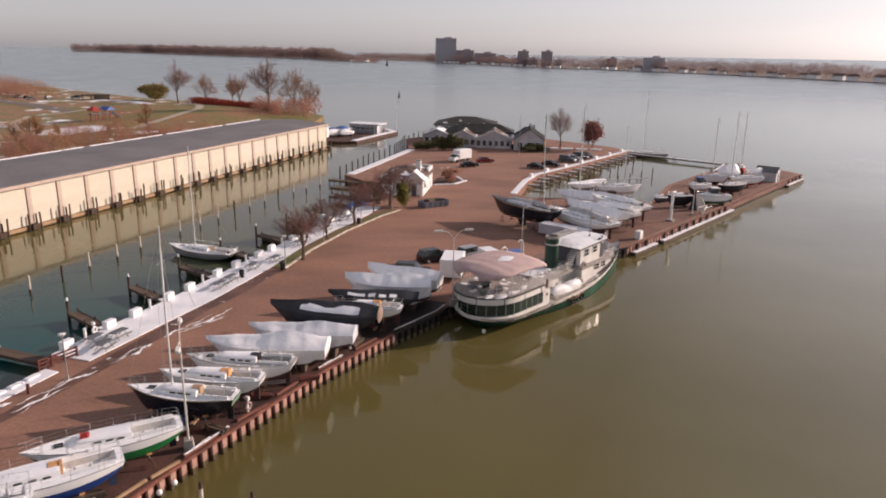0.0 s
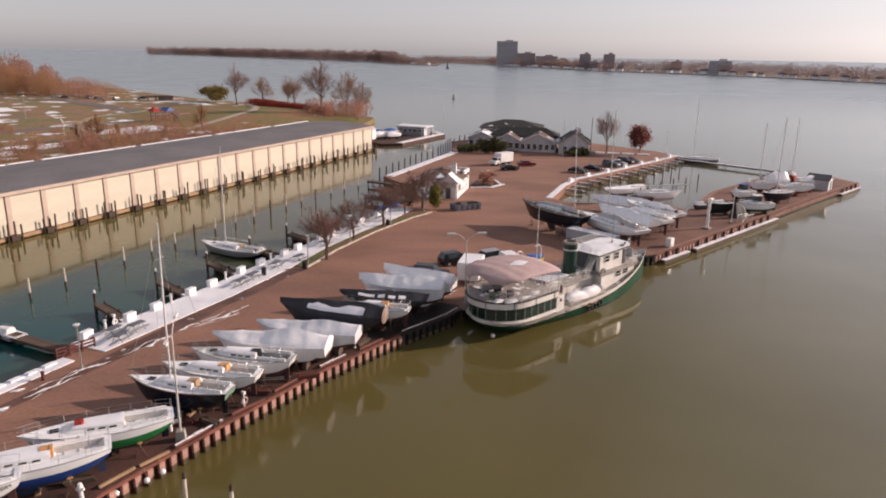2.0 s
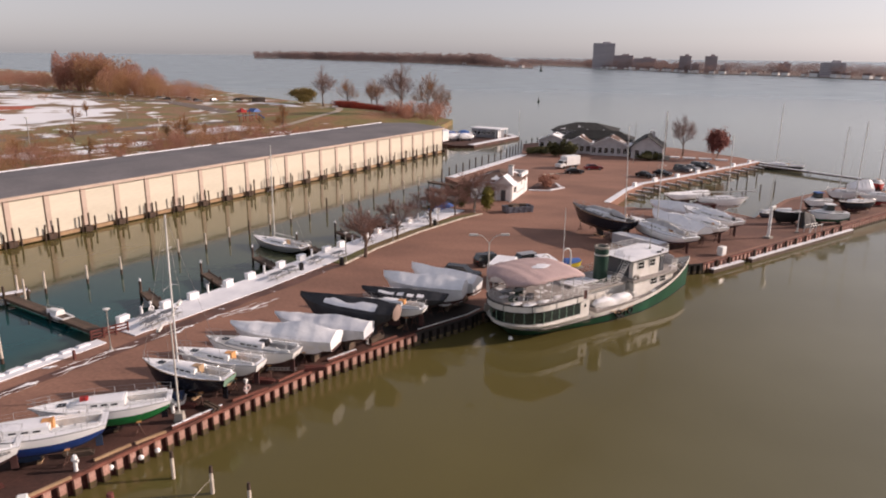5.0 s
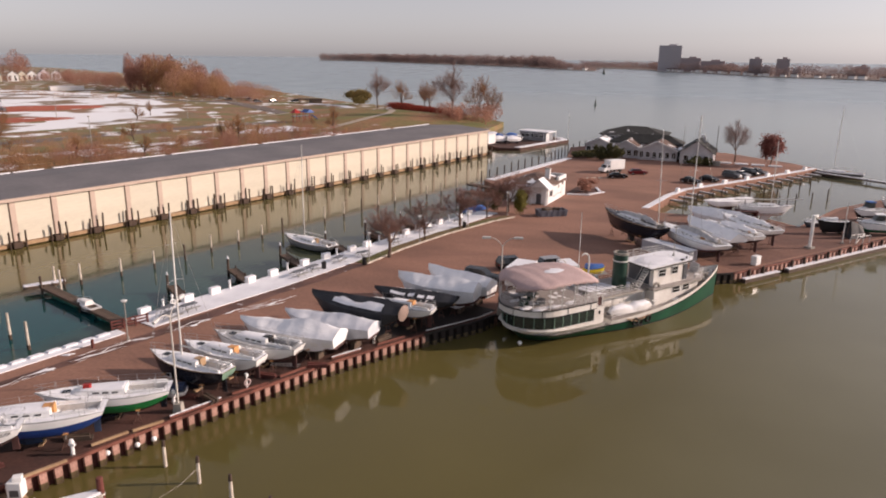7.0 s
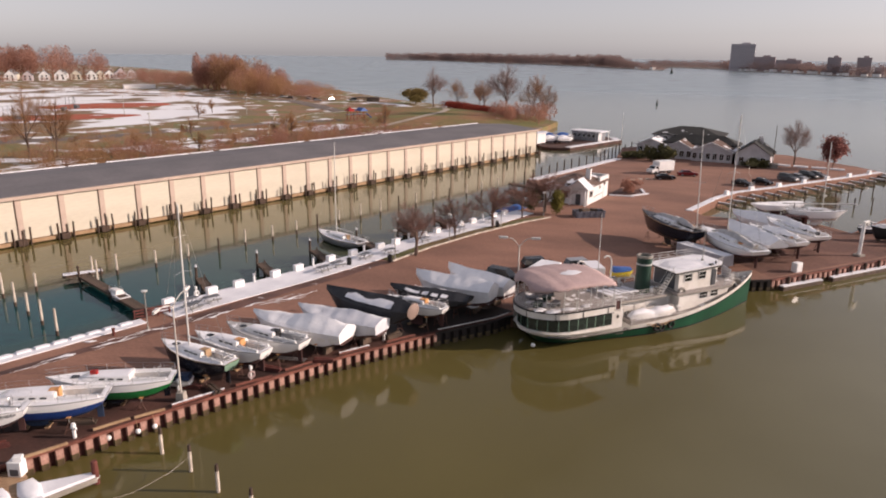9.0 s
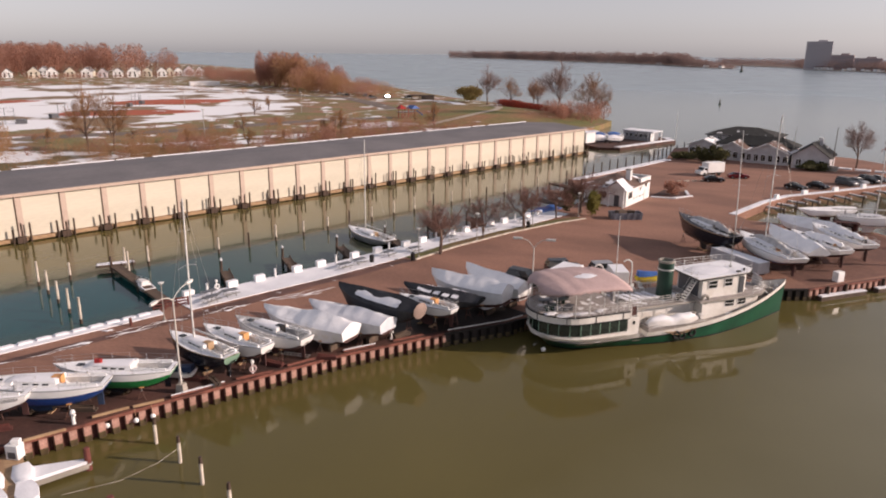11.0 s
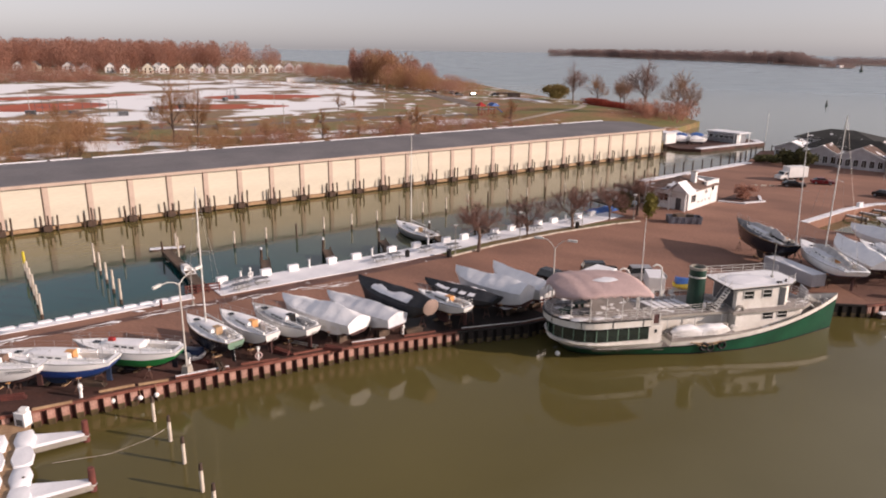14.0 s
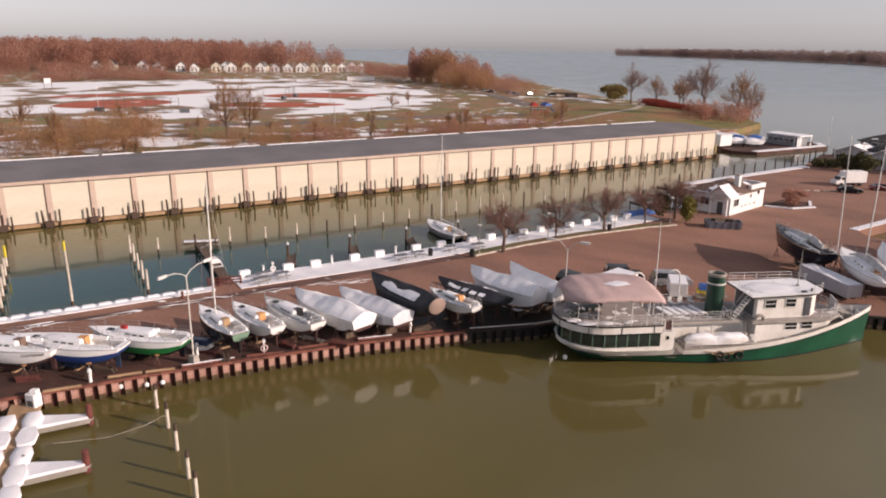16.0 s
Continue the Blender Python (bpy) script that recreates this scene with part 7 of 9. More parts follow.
part("hull", hull_band(3.0, 1.4, 0.8, 0.6, "power", 0, 1.0), "gel", t, "", True)
part("tarp", trunk(3.0, 1.4, 0.8, 0.6, "power", 0.02, 0.95, 0.98, 0.5), "carblue", t, "", True)

# ---- floating dock in front: walkway, finger docks, snow ----
plank_dock("floating_walkway", (-22.4, 33.2), (-3.5, 23.2), 2.2, 0.8, "brown floating walkway between snow-covered slips", material="timber_new")
plank_dock("gangway", (-24.6, 35.2), (-20.9, 32.4), 1.4, 1.35, "timber gangway from the quay to the floating dock", material="timber_new", posts=False)
for k in range(3):
    x0, y0 = -17.8 + 6.3 * k, 31.2 - 3.0 * k
    t = thing("floating_finger", pose(x0, y0, 0, 0, 0, 56), "snow-covered tapered floating finger dock", "dock", "floating fingers")
    part("frame", Shape().prism([(0, -1.3), (4.5, -0.32), (4.5, 0.32), (0, 1.3)], 0.25, 0.62), "conc", t)
    g = Shape()
    g.loft([[(x, w, 0.62), (x, w * 0.85, 0.8), (x, -w * 0.85, 0.8), (x, -w, 0.62)] for x, w in ((0.05, 1.25), (1.4, 0.92), (2.9, 0.58), (4.4, 0.27))])
    part("snow", g, "snow", t, "smooth layer of snow")
    part("pile_guide", Shape().tube([(4.4 + 0.3 * math.cos(a * math.pi / 4), 0.3 * math.sin(a * math.pi / 4), 0.5) for a in range(9)], 0.06, 5), "steel", t)
for k in range(1, 7):
    for s in (-1, 1):
        a = (2.4 + 2.6 * k) / 21.4
        x, y = -22.4 + 18.9 * a + 0.75 * s * 0.47 * 1.2, 33.2 - 10.0 * a + 0.75 * s * 0.88 * 1.2
        t = thing("dock_snow", pose(x, y, 0.8, 0, 0, -28), "heap of snow over a dock locker", "snow", "snow heaps on the walkway")
        part("snow", Shape().loft([[(px * q, py * q, z) for px, py in ((-1.25, -0.55), (0.1 * (k % 3), -0.75), (1.2, -0.5), (1.4, 0.1 * s), (1.1, 0.62), (-0.2, 0.72), (-1.3, 0.45))] for q, z in ((1.0, 0.0), (0.95, 0.14 + 0.05 * (k % 3)), (0.72, 0.24 + 0.06 * (k % 2)), (0.3, 0.27 + 0.06 * (k % 2)))]), "snow", t, "", True)
t = thing("pump_station", pose(-20.0, 32.7, 0.8, 0, 0, 20), "white pump-out cabinet on a dock corner", "cabinet")
part("body", Shape().box(0, 0, 0.55, 0.95, 0.75, 1.1).box(0.1, 0.1, 1.25, 0.6, 0.5, 0.3, 15), "white", t, bevel=0.05)
part("panel", Shape().box(0, -0.36, 0.35, 0.6, 0.04, 0.5), "cargrey", t)
# breakwater and basin docks
plank_dock("breakwater", (57.5, 207.5), (79.0, 188.0), 1.6, 0.9, "dark timber breakwater with a snow-dusted top", snow=0.5)
plank_dock("side_breakwater", (78.6, 188.2), (71.0, 176.0), 1.4, 0.9, "short leg of the timber breakwater", snow=0.4)
for k, (x, y, h) in enumerate(along(BAY[3:], 4.6)):
    hd = h - 90
    plank_dock("basin_dock", (x, y), (x + 3.8 * math.cos(radians(hd)), y + 3.8 * math.sin(radians(hd))), 0.5, 0.8, "short weathered dock with a strip of snow in the boat basin", group="basin docks", step=0.6, snow=0.92, material="conc")
    if k % 2:
        dock_box(x - 0.7 * math.cos(radians(hd)) + 0.8 * math.cos(radians(h)), y - 0.7 * math.sin(radians(hd)) + 0.8 * math.sin(radians(h)), h)
structure("snow_basin_edge", ribbon(BAY[2:], 1.3, DECK, DECK + 0.1, 1.0), "snow", "snow-covered strip along the basin's edge", "snow")
structure("snow_west_edge", ribbon([(-7.2, 204.0), (-19.6, 160.5)], 2.0, DECK, DECK + 0.12, 1.0), "snow", "snow bank along the pier's west edge", "snow")

# ---- the park beyond the shed ----
M["park"] = mat("patchy_park_ground", (0.27, 0.140, 0.085), 0.95, (0.150, 0.150, 0.050), 0.055, 10, 0.5, 0.4, snow=0.27, snow_scale=0.09)
M["field"] = mat("snowy_field", (0.24, 0.155, 0.09), 0.85, (0.18, 0.13, 0.07), 0.05, 10, 0.3, 0.3, snow=0.61, snow_scale=0.03)
M["thinsnow"] = mat("thin_snow_over_grass", (0.16, 0.11, 0.05), 0.9, (0.12, 0.10, 0.04), 0.05, 8, 0.3, 0.3, snow=0.60, snow_scale=0.09)
M["clay"] = mat("red_infield_clay", (0.42, 0.10, 0.05), 0.95, (0.33, 0.08, 0.042), 0.08, 12, 0.2, 0.2, snow=0.12, snow_scale=0.1)
M["path"] = mat("pale_path", (0.42, 0.36, 0.29), 0.9, (0.34, 0.29, 0.23), 0.2, 9, 0.15, 0.2)
M["roadgrey"] = mat("grey_road", (0.17, 0.135, 0.115), 0.9, (0.13, 0.105, 0.09), 0.1, 20, 0.2, 0.2, snow=0.28, snow_scale=0.06)
M["hill"] = mat("olive_hill_grass", (0.145, 0.145, 0.042), 0.95, (0.26, 0.125, 0.060), 0.045, 12, 0.45, 0.4, snow=0.05, snow_scale=0.09)
M["redbrush"] = twig_mat("red_shore_brush", (0.30, 0.06, 0.04), (0.22, 0.05, 0.035), 0.15, 0.4, 0.3)
# far wood, ground, tower and brick: distance haze put into paler base colours
M["farwood"] = twig_mat("haze_paled_wood", (0.29, 0.205, 0.185), (0.22, 0.16, 0.15), 0.12, 0.4, 0.006)
M["farland"] = mat("haze_paled_shore", (0.26, 0.21, 0.18), 0.95, (0.21, 0.17, 0.15), 0.01, 9, 0.25, 0)
M["tower"] = mat("haze_paled_tower", (0.56, 0.50, 0.51), 0.8, (0.50, 0.45, 0.46), 0.02, 9, 0.1, 0)
M["farbrick"] = mat("haze_paled_brick", (0.42, 0.33, 0.32), 0.85, (0.36, 0.28, 0.275), 0.02, 9, 0.1, 0)
M["farglass"] = mat("far_window_band", (0.24, 0.24, 0.27), 0.4, bump=0)

SIDE = Vector((sdir.y, -sdir.x, 0))      # from the shed towards the canal
edge0, edge1 = SA + sdir * LEFT - SIDE * 1.5, SB + sdir * 1.0 - SIDE * 2.0
COAST = [(edge1.x, edge1.y), (-36, 226), (-47, 240), (-46, 270), (-47, 303), (-61, 322), (-102, 357), (-168, 400), (-217, 443), (-300, 520),
         (-372, 575), (-600, 760), (-980, 990), (-2300, 1500), (-2600, 0), (-700, -500), (-150, -120), (edge0.x, edge0.y)]
structure("ground_park", Shape().prism(COAST, -2, 2.0), "park", "patchy winter park ground with brown grass and thin snow", "ground")


def blob(cx, cy, rx, ry, n=40, seed=1, rough=0.12, rot=0):
    r = random.Random(seed)
    ph = [r.uniform(0, 6.28) for _ in range(4)]
    out = []
    c, s = math.cos(radians(rot)), math.sin(radians(rot))
    for k in range(n):
        a = 2 * math.pi * k / n
        q = 1 + rough * (math.sin(2 * a + ph[0]) + 0.6 * math.sin(3 * a + ph[1]) + 0.4 * math.sin(5 * a + ph[2]))
        x, y = rx * q * math.cos(a), ry * q * math.sin(a)
        out.append((cx + x * c - y * s, cy + x * s + y * c))
    return out


def sheet(name, poly, z, material, label, category):
    return structure(name, Shape().prism(poly, z - 0.05, z), material, label, category)


sheet("ground_field", [(-520, 120), (-495, 235), (-480, 318), (-476, 372), (-440, 410), (-330, 398), (-262, 352), (-176, 272), (-190, 205), (-212, 150), (-270, 95), (-420, 55)], 2.06, "field", "broad snow-covered ball field", "field")
sheet("ground_strip", [(-212, 150), (-190, 205), (-176, 272), (-150, 250), (-140, 180), (-165, 110), (-215, 40), (-270, 95)], 2.05, "park", "brown grass strip beside the ball field", "ground")
sheet("ground_thaw", blob(-160, 92, 45, 20, seed=3, rot=60), 2.09, "thinsnow", "thin melting snow behind the shed", "snow")
sheet("ground_thaw_2", blob(-128, 172, 24, 9, seed=4, rot=70), 2.09, "thinsnow", "thin melting snow behind the shed", "snow")
sheet("ground_thaw_3", blob(-118, 236, 16, 8, seed=5, rot=70), 2.10, "snow", "snow patch beside the playground", "snow")
for k, (x, y, a, b, rot) in enumerate(((-290, 168, 22, 26, 0), (-238, 220, 13, 30, -40), (-276, 278, 19, 32, -35), (-345, 205, 11, 46, -10))):
    sheet("infield_%d" % (k + 1), blob(x, y, a, b, seed=10 + k, rough=0.05, rot=rot), 2.12, "clay", "red clay infield of a ball diamond", "infield")
    sheet("infield_grass_%d" % (k + 1), blob(x + a * 0.9, y - 3, a * 0.55, b * 0.5, seed=20 + k, rough=0.1, rot=rot), 2.11, "park", "worn grass beside the infield", "grass")
# roads and footpaths
sheet("road", [(x, y) for x, y in ((-420, 350), (-331, 371), (-259, 357), (-222, 357), (-190, 330), (-150, 296), (-144, 300), (-184, 338), (-220, 366), (-260, 367), (-332, 380), (-420, 360))], 2.10, "roadgrey", "grey park road with thin snow", "road")
sheet("road_track", [(-230, 60), (-165, 170), (-143, 240), (-128, 262), (-133, 268), (-150, 246), (-173, 174), (-240, 66)], 2.08, "roadgrey", "brown cinder track with thin snow", "road")
g = Shape()
rings = []
for q, z in ((1.04, 1.9), (1.0, 2.02), (0.9, 2.3), (0.8, 2.68), (0.7, 3.1), (0.6, 3.5), (0.45, 3.9), (0.3, 4.1), (0.1, 4.2)):
    rings.append([(x, y, z) for x, y in blob(-103, 300, 62 * q, 46 * q, seed=31, rough=0.06, rot=120)])
g.loft(rings)
structure("ground_hill", g, "hill", "low olive-green grassy mound by the water", "hill", True)


def hill_z(x, y):
    c, s = math.cos(radians(-120)), math.sin(radians(-120))
    dx, dy = x + 103, y - 300
    q = math.hypot((dx * c - dy * s) / 62, (dx * s + dy * c) / 46)
    return 2.0 if q > 1 else 2.0 + 2.2 * min(1.0, (1 - q) / 0.65)


def path_on_hill(name, line, w, material, label):
    g = Shape()
    rows = []
    pts = [(x, y) for x, y, _ in along(line, 3.0)]
    for i, (x, y) in enumerate(pts):
        ax, ay = pts[max(0, i - 1)]
        bx, by = pts[min(len(pts) - 1, i + 1)]
        d = math.hypot(bx - ax, by - ay) or 1
        nx, ny = -(by - ay) / d * w / 2, (bx - ax) / d * w / 2
        z = max(hill_z(x, y), hill_z(x + nx, y + ny), hill_z(x - nx, y - ny)) + 0.12
        rows.append([(x + nx, y + ny, z), (x - nx, y - ny, z)])
    g.loft(rows, closed=False)
    structure(name, g, material, label, "path")


path_on_hill("path", [(-135, 331), (-122, 333), (-112, 328), (-103, 316), (-99, 300), (-98, 280), (-100, 262), (-103, 240)], 3.2, "path", "pale curving footpath over the mound")
path_on_hill("path_2", [(-150, 310), (-158, 280), (-150, 255), (-138, 235), (-125, 215)], 2.6, "path", "pale footpath beside the playground")
path_on_hill("snow_bank", [(-175, 372), (-150, 362), (-135, 345)], 6.0, "snow", "low bank of snow by the path")
# a line of pale boulders along the path
stone = Shape().loft([[(q * math.cos(k), q * 0.8 * math.sin(k), z) for k in (0, 1.1, 2.2, 3.2, 4.3, 5.3)] for q, z in ((0.5, -0.1), (0.5, 0.2), (0.28, 0.4))]).mesh("boulder", M["pilewhite"])
bp = None
for k, (x, y, h) in enumerate(along([(-166, 268), (-150, 245), (-136, 222), (-124, 205)], 7.0)):
    o = tagged(new("boulder", stone), "pale rounded boulder beside the footpath", "boulder", "boulders by the path")
    o.matrix_basis = pose(x, y, hill_z(x, y) + 0.05, 0, 0, 50 * k)


# ---- trees ----
def limb(gt, gc, p, d, length, r, level, rr, levels, spread, lead=0.87):
    bend = Vector((rr.uniform(-1, 1), rr.uniform(-1, 1), rr.uniform(-0.2, 0.6))) * 0.16
    mid = p + d * length * 0.5
    d2 = (d + bend).normalized()
    end = mid + d2 * length * 0.5
    (gt if level < 3 else gc).tube([p, mid, end] if level < 3 else [p, end], r, 6 if level == 0 else (4 if level < 3 else 3), r * (0.62 if level < levels else 0.25))
    if level == levels:
        return
    n = 4 if level < 2 else (4 if level < levels - 1 else 4)
    for k in range(n):
        a = rr.uniform(0, 2 * math.pi)
        side = d2.orthogonal().normalized()
        side.rotate(Matrix.Rotation(a + k * 2 * math.pi / n, 3, d2))
        tilt = rr.uniform(0.45, 0.85) * spread * (0.25 if k == 0 else 1.0)
        nd = (d2 * math.cos(tilt) + side * math.sin(tilt) + Vector((0, 0, 0.10))).normalized()
        start = p + (end - p) * (rr.uniform(0.55, 1.0) if level == 0 else rr.uniform(0.25, 0.95)) if k else end
        limb(gt, gc, start, nd, length * (rr.uniform(lead - 0.08, lead + 0.08) if k == 0 else rr.uniform(0.55, 0.82)), r * (0.7 if k == 0 else 0.5), level + 1, rr, levels, spread, lead)


TREES = {}


def bare_tree(key, m, label, h, group="", twig="twig", seed=1, levels=5, spread=1.0, trunk=0.28, name="tree", thick=0.028, wide=1.0, fuzz=0, wisp=0.5, lead=0.87):
    if key not in TREES:
        rr = random.Random(seed)
        gt, gc = Shape(), Shape()
        limb(gt, gc, Vector((0, 0, -0.1)), Vector((0.04, 0.02, 1)).normalized(), h * trunk, h * thick, 0, rr, levels, spread, lead)
        top = max(v[2] for v in gc.v)
        k = h / top
        for q in (gt, gc):
            q.v = [(x * k * wide, y * k * wide, z * k) for x, y, z in q.v]
        tips = gc.v[len(gc.v) // 8:]
        for _ in range(fuzz):            # the finest twigs
            p = Vector(rr.choice(tips))
            d = (p - Vector((0, 0, h * 0.35))).normalized() + Vector((rr.uniform(-1, 1), rr.uniform(-1, 1), rr.uniform(-0.5, 1))) * 0.8
            d = d.normalized() * wisp * rr.uniform(0.5, 1.4)
            b = d.orthogonal().normalized() * wisp * 0.018
            gc.add([p - b, p + b, p + d], [(0, 1, 2)])
        t = thing(name, m, label, "tree", group)
        part("trunk", gt, "bark", t, "grey-brown trunk and limbs")
        part("crown", gc, twig, t, "crown of bare twigs")
        TREES[key] = t
        return t
    t = copy_thing(TREES[key], m)
    return tagged(t, label, "tree", group)


def leafy(name, m, label, h, rad, leaf, group, seed, n=900, base=0.3, size=0.22):
    """A tree or bush with a crown of many small leaves in uneven clumps."""
    rr = random.Random(seed)
    t = thing(name, m, label, "tree" if h > 4 else "bush", group)
    gt, gc = Shape(), Shape()
    limb(gt, gt, Vector((0, 0, -0.1)), Vector((0.03, 0, 1)), h * 0.3, h * 0.022, 0, rr, 2, 1.0)
    part("trunk", gt, "bark", t)
    cl = [(rr.uniform(-1, 1), rr.uniform(-1, 1), rr.uniform(-1, 1)) for _ in range(26)]
    cl = [c for c in cl if c[0] ** 2 + c[1] ** 2 + c[2] ** 2 < 1.05] or cl
    for _ in range(n):
        c = rr.choice(cl)
        p = Vector((c[0] * rad * 0.8 + rr.gauss(0, 0.2) * rad, c[1] * rad * 0.8 + rr.gauss(0, 0.2) * rad, h * (base + (1 - base) / 2) + c[2] * h * (1 - base) / 2 * 0.85 + rr.gauss(0, 0.09) * h))
        if p.z < 0.1:
            continue
        a = Vector((rr.uniform(-1, 1), rr.uniform(-1, 1), rr.uniform(-1, 1))).normalized() * size
        b = a.orthogonal().normalized() * size * 0.8
        gc.add([p - a, p + b, p + a, p - b], [(0, 1, 2, 3)])
    part("crown", gc, leaf, t)
    return t


for k, (x, y, s) in enumerate(((-16.9, 91.8, 1.0), (-15.4, 103.0, 0.9), (-12.1, 111.8, 1.05), (-9.9, 121.5, 0.85), (-7.4, 127.4, 1.1))):
    bare_tree("walk%d" % (k % 2), pose(x, y, DECK, 0, 0, 70 * k), "spreading bare reddish-brown tree on the promenade", 7.3 * s, "promenade trees", "walktwig", 11 + k, 6, 1.15, 0.25, thick=0.020, wide=1.35, fuzz=2600, wisp=0.5, lead=0.66)
bare_tree("tall", pose(38.5, 214.0, DECK), "tall rounded bare tree by the clubhouse", 12.5, "", "twigpale", 21, 6, 1.0, 0.20, thick=0.014, fuzz=2500, wisp=0.6, lead=0.72)
leafy("tree", pose(47.2, 209.5, DECK), "round tree with rust-red leaves by the basin", 8.0, 3.2, "rustleaf", "", 22, 4200, 0.26, 0.24)
M["yew"] = mat("yellow_green_yew", (0.19, 0.16, 0.028), 0.85, (0.11, 0.10, 0.02), 0.8, 5, 0.3, 0, island=0.35)
leafy("bush", pose(-5.0, 126.4, DECK), "tall clipped yellow-green evergreen beside the hut", 4.6, 1.35, "yew", "evergreens by the hut", 23, 2600, 0.04, 0.16)
leafy("bush", pose(-9.8, 127.4, DECK), "dark evergreen column beside the hut", 4.6, 1.1, "evergreen", "evergreens by the hut", 24, 1000, 0.08, 0.2)
for k, (x, y, h) in enumerate(((2.2, 204.6, 4.2), (4.8, 204.0, 4.8), (7.2, 204.4, 4.2))):
    leafy("bush", pose(x, y, DECK), "dark rounded evergreen in front of the clubhouse", h, 2.0, "evergreen", "clubhouse evergreens", 26 + k, 1100, 0.04, 0.24)
leafy("bush", pose(4.2, 153.2, DECK), "round reddish bush in the planted island", 3.0, 2.2, "twigred", "bushes", 25, 900, 0.12, 0.2)
# park trees
for k, (x, y, h) in enumerate(((-145, 132, 19), (-141, 137, 16), (-128, 358, 22), (-112, 352, 15), (-90, 332, 17), (-70, 302, 21), (-64, 326, 19), (-55, 312, 17), (-97, 345, 13))):
    bare_tree("park%d" % (k % 3), pose(x, y, hill_z(x, y) - 0.1, 0, 0, 57 * k) @ Matrix.Scale(h / 18.0, 4), "tall bare park tree with a dark trunk", 18.0, "bare park trees", "twigtan" if y < 200 else "twigpale", 41 + k, 6, 1.0, 0.20, thick=0.012, wide=1.1, fuzz=1200, wisp=0.9, lead=0.70)
for k, (x, y, h) in enumerate(((-200, 262, 8), (-178, 246, 7), (-150, 196, 9), (-143, 186, 8), (-168, 120, 10), (-160, 98, 9), (-183, 128, 11), (-148, 150, 7), (-172, 140, 9), (-122, 205, 8), (-128, 228, 7),
                               (-187, 70, 14), (-196, 92, 14), (-156, 74, 10), (-205, 55, 16), (-138, 92, 9), (-133, 104, 11), (-141, 80, 12), (-128, 134, 8), (-131, 148, 10), (-122, 160, 7),
                               (-118, 182, 9), (-113, 196, 8), (-109, 212, 10), (-104, 222, 9), (-101, 236, 11), (-118, 218, 7), (-108, 246, 9), (-160, 62, 13), (-171, 76, 15))):
    x, y, h = x + 7 * math.sin(5.1 * k), y + 6 * math.cos(3.7 * k), h * (0.85 + 0.35 * math.sin(2.3 * k))
    bare_tree("small%d" % (k % 2), pose(x, y, 2.0, 0, 0, 83 * k) @ Matrix.Scale(h / 9.0, 4), "small bare tan park tree", 9.0, "small park trees", "twigtan", 61 + k, 5, 1.0, 0.13, thick=0.012, wide=1.15, fuzz=700, wisp=0.7, lead=0.72)
M["olive"] = twig_mat("olive_tan_foliage", (0.30, 0.22, 0.09), (0.20, 0.16, 0.06), 0.3, 0.35, 0.2)
leafy("bush", pose(-145, 372, 2), "olive-tan evergreen clump by the water", 9.0, 7.0, "olive", "evergreens", 71, 5000, 0.02, 0.42)


def thicket(name, spots, leaf, label, seed, n=70, size=0.10, slim=0.3):
    """Far woods and brush: many small twig clumps, one object of stuff."""
    rr = random.Random(seed)
    vs, fs = [], []
    for x, y, z, h, w in spots:
        for _ in range(n):
            while True:
                a, b, c = rr.uniform(-1, 1), rr.uniform(-1, 1), rr.uniform(-1, 1)
                if a * a + b * b + c * c < 1:
                    break
            p = Vector((x + a * w, y + b * w, z + h * (0.52 + 0.48 * c)))
            s = h * size * rr.uniform(0.5, 1.3)
            u = Vector((rr.uniform(-1, 1) + 0.7 * a, rr.uniform(-1, 1) + 0.7 * b, rr.uniform(0.2, 1.9))).normalized() * s
            v = u.orthogonal().normalized()
            v.rotate(Matrix.Rotation(rr.uniform(0, 6.28), 3, u.normalized()))
            v = v * s * slim
            k = len(vs)
            vs += [p - u, p + v, p + u, p - v]
            fs.append((k, k + 1, k + 2, k + 3))
        k = len(vs)
        vs += [Vector((x - 0.03 * h, y, z)), Vector((x + 0.03 * h, y, z)), Vector((x, y, z + h * 0.7))]
        fs.append((k, k + 1, k + 2))
    me = bpy.data.meshes.new(name)
    me.from_pydata(vs, [], fs)
    me.materials.append(M[leaf])
    return tagged(new(name, me), label, "woods", kind="stuff")


rr = random.Random(5)
spots = []
for _ in range(620):           # the wooded ridge behind the houses
    a = rr.random()
    x, y = -640 - 340 * rr.random() ** 0.8 - 60 * (1 - a), 100 + 570 * a
    spots.append((x, y, 2, rr.uniform(26, 32) * (0.86 if a < 0.35 else 1.1) * (1 if a < 0.93 else 0.75), rr.uniform(6, 12)))
thicket("wooded_ridge", spots, "twigred", "leafless reddish-brown woods behind the row of houses", 51, 560, 0.033, 0.32)
spots = [(-630 + rr.uniform(-90, 60), 30 + 320 * k / 130, 2, rr.uniform(6, 13), rr.uniform(6, 10)) for k in range(130)]
spots += [(-530 + 40 * rr.random(), 130 + 180 * rr.random(), 2, rr.uniform(5, 11), 7) for k in range(70)]
for k in range(120):           # the belt before the left-hand houses, against the field's far edge
    a = rr.random()
    spots.append((-505 + 40 * a - 50 * rr.random(), 215 + 105 * a + 25 * rr.random(), 2, rr.uniform(3.5, 6.5) * (1 - 0.3 * a), rr.uniform(4, 7)))
spots += [(-600 + 55 * rr.random(), 380 + 190 * rr.random(), 2, rr.uniform(3, 6), 5) for k in range(26)]
spots += [(-700 + 60 * rr.random(), 370 + 60 * rr.random(), 2, rr.uniform(9, 16), 7) for k in range(14)]
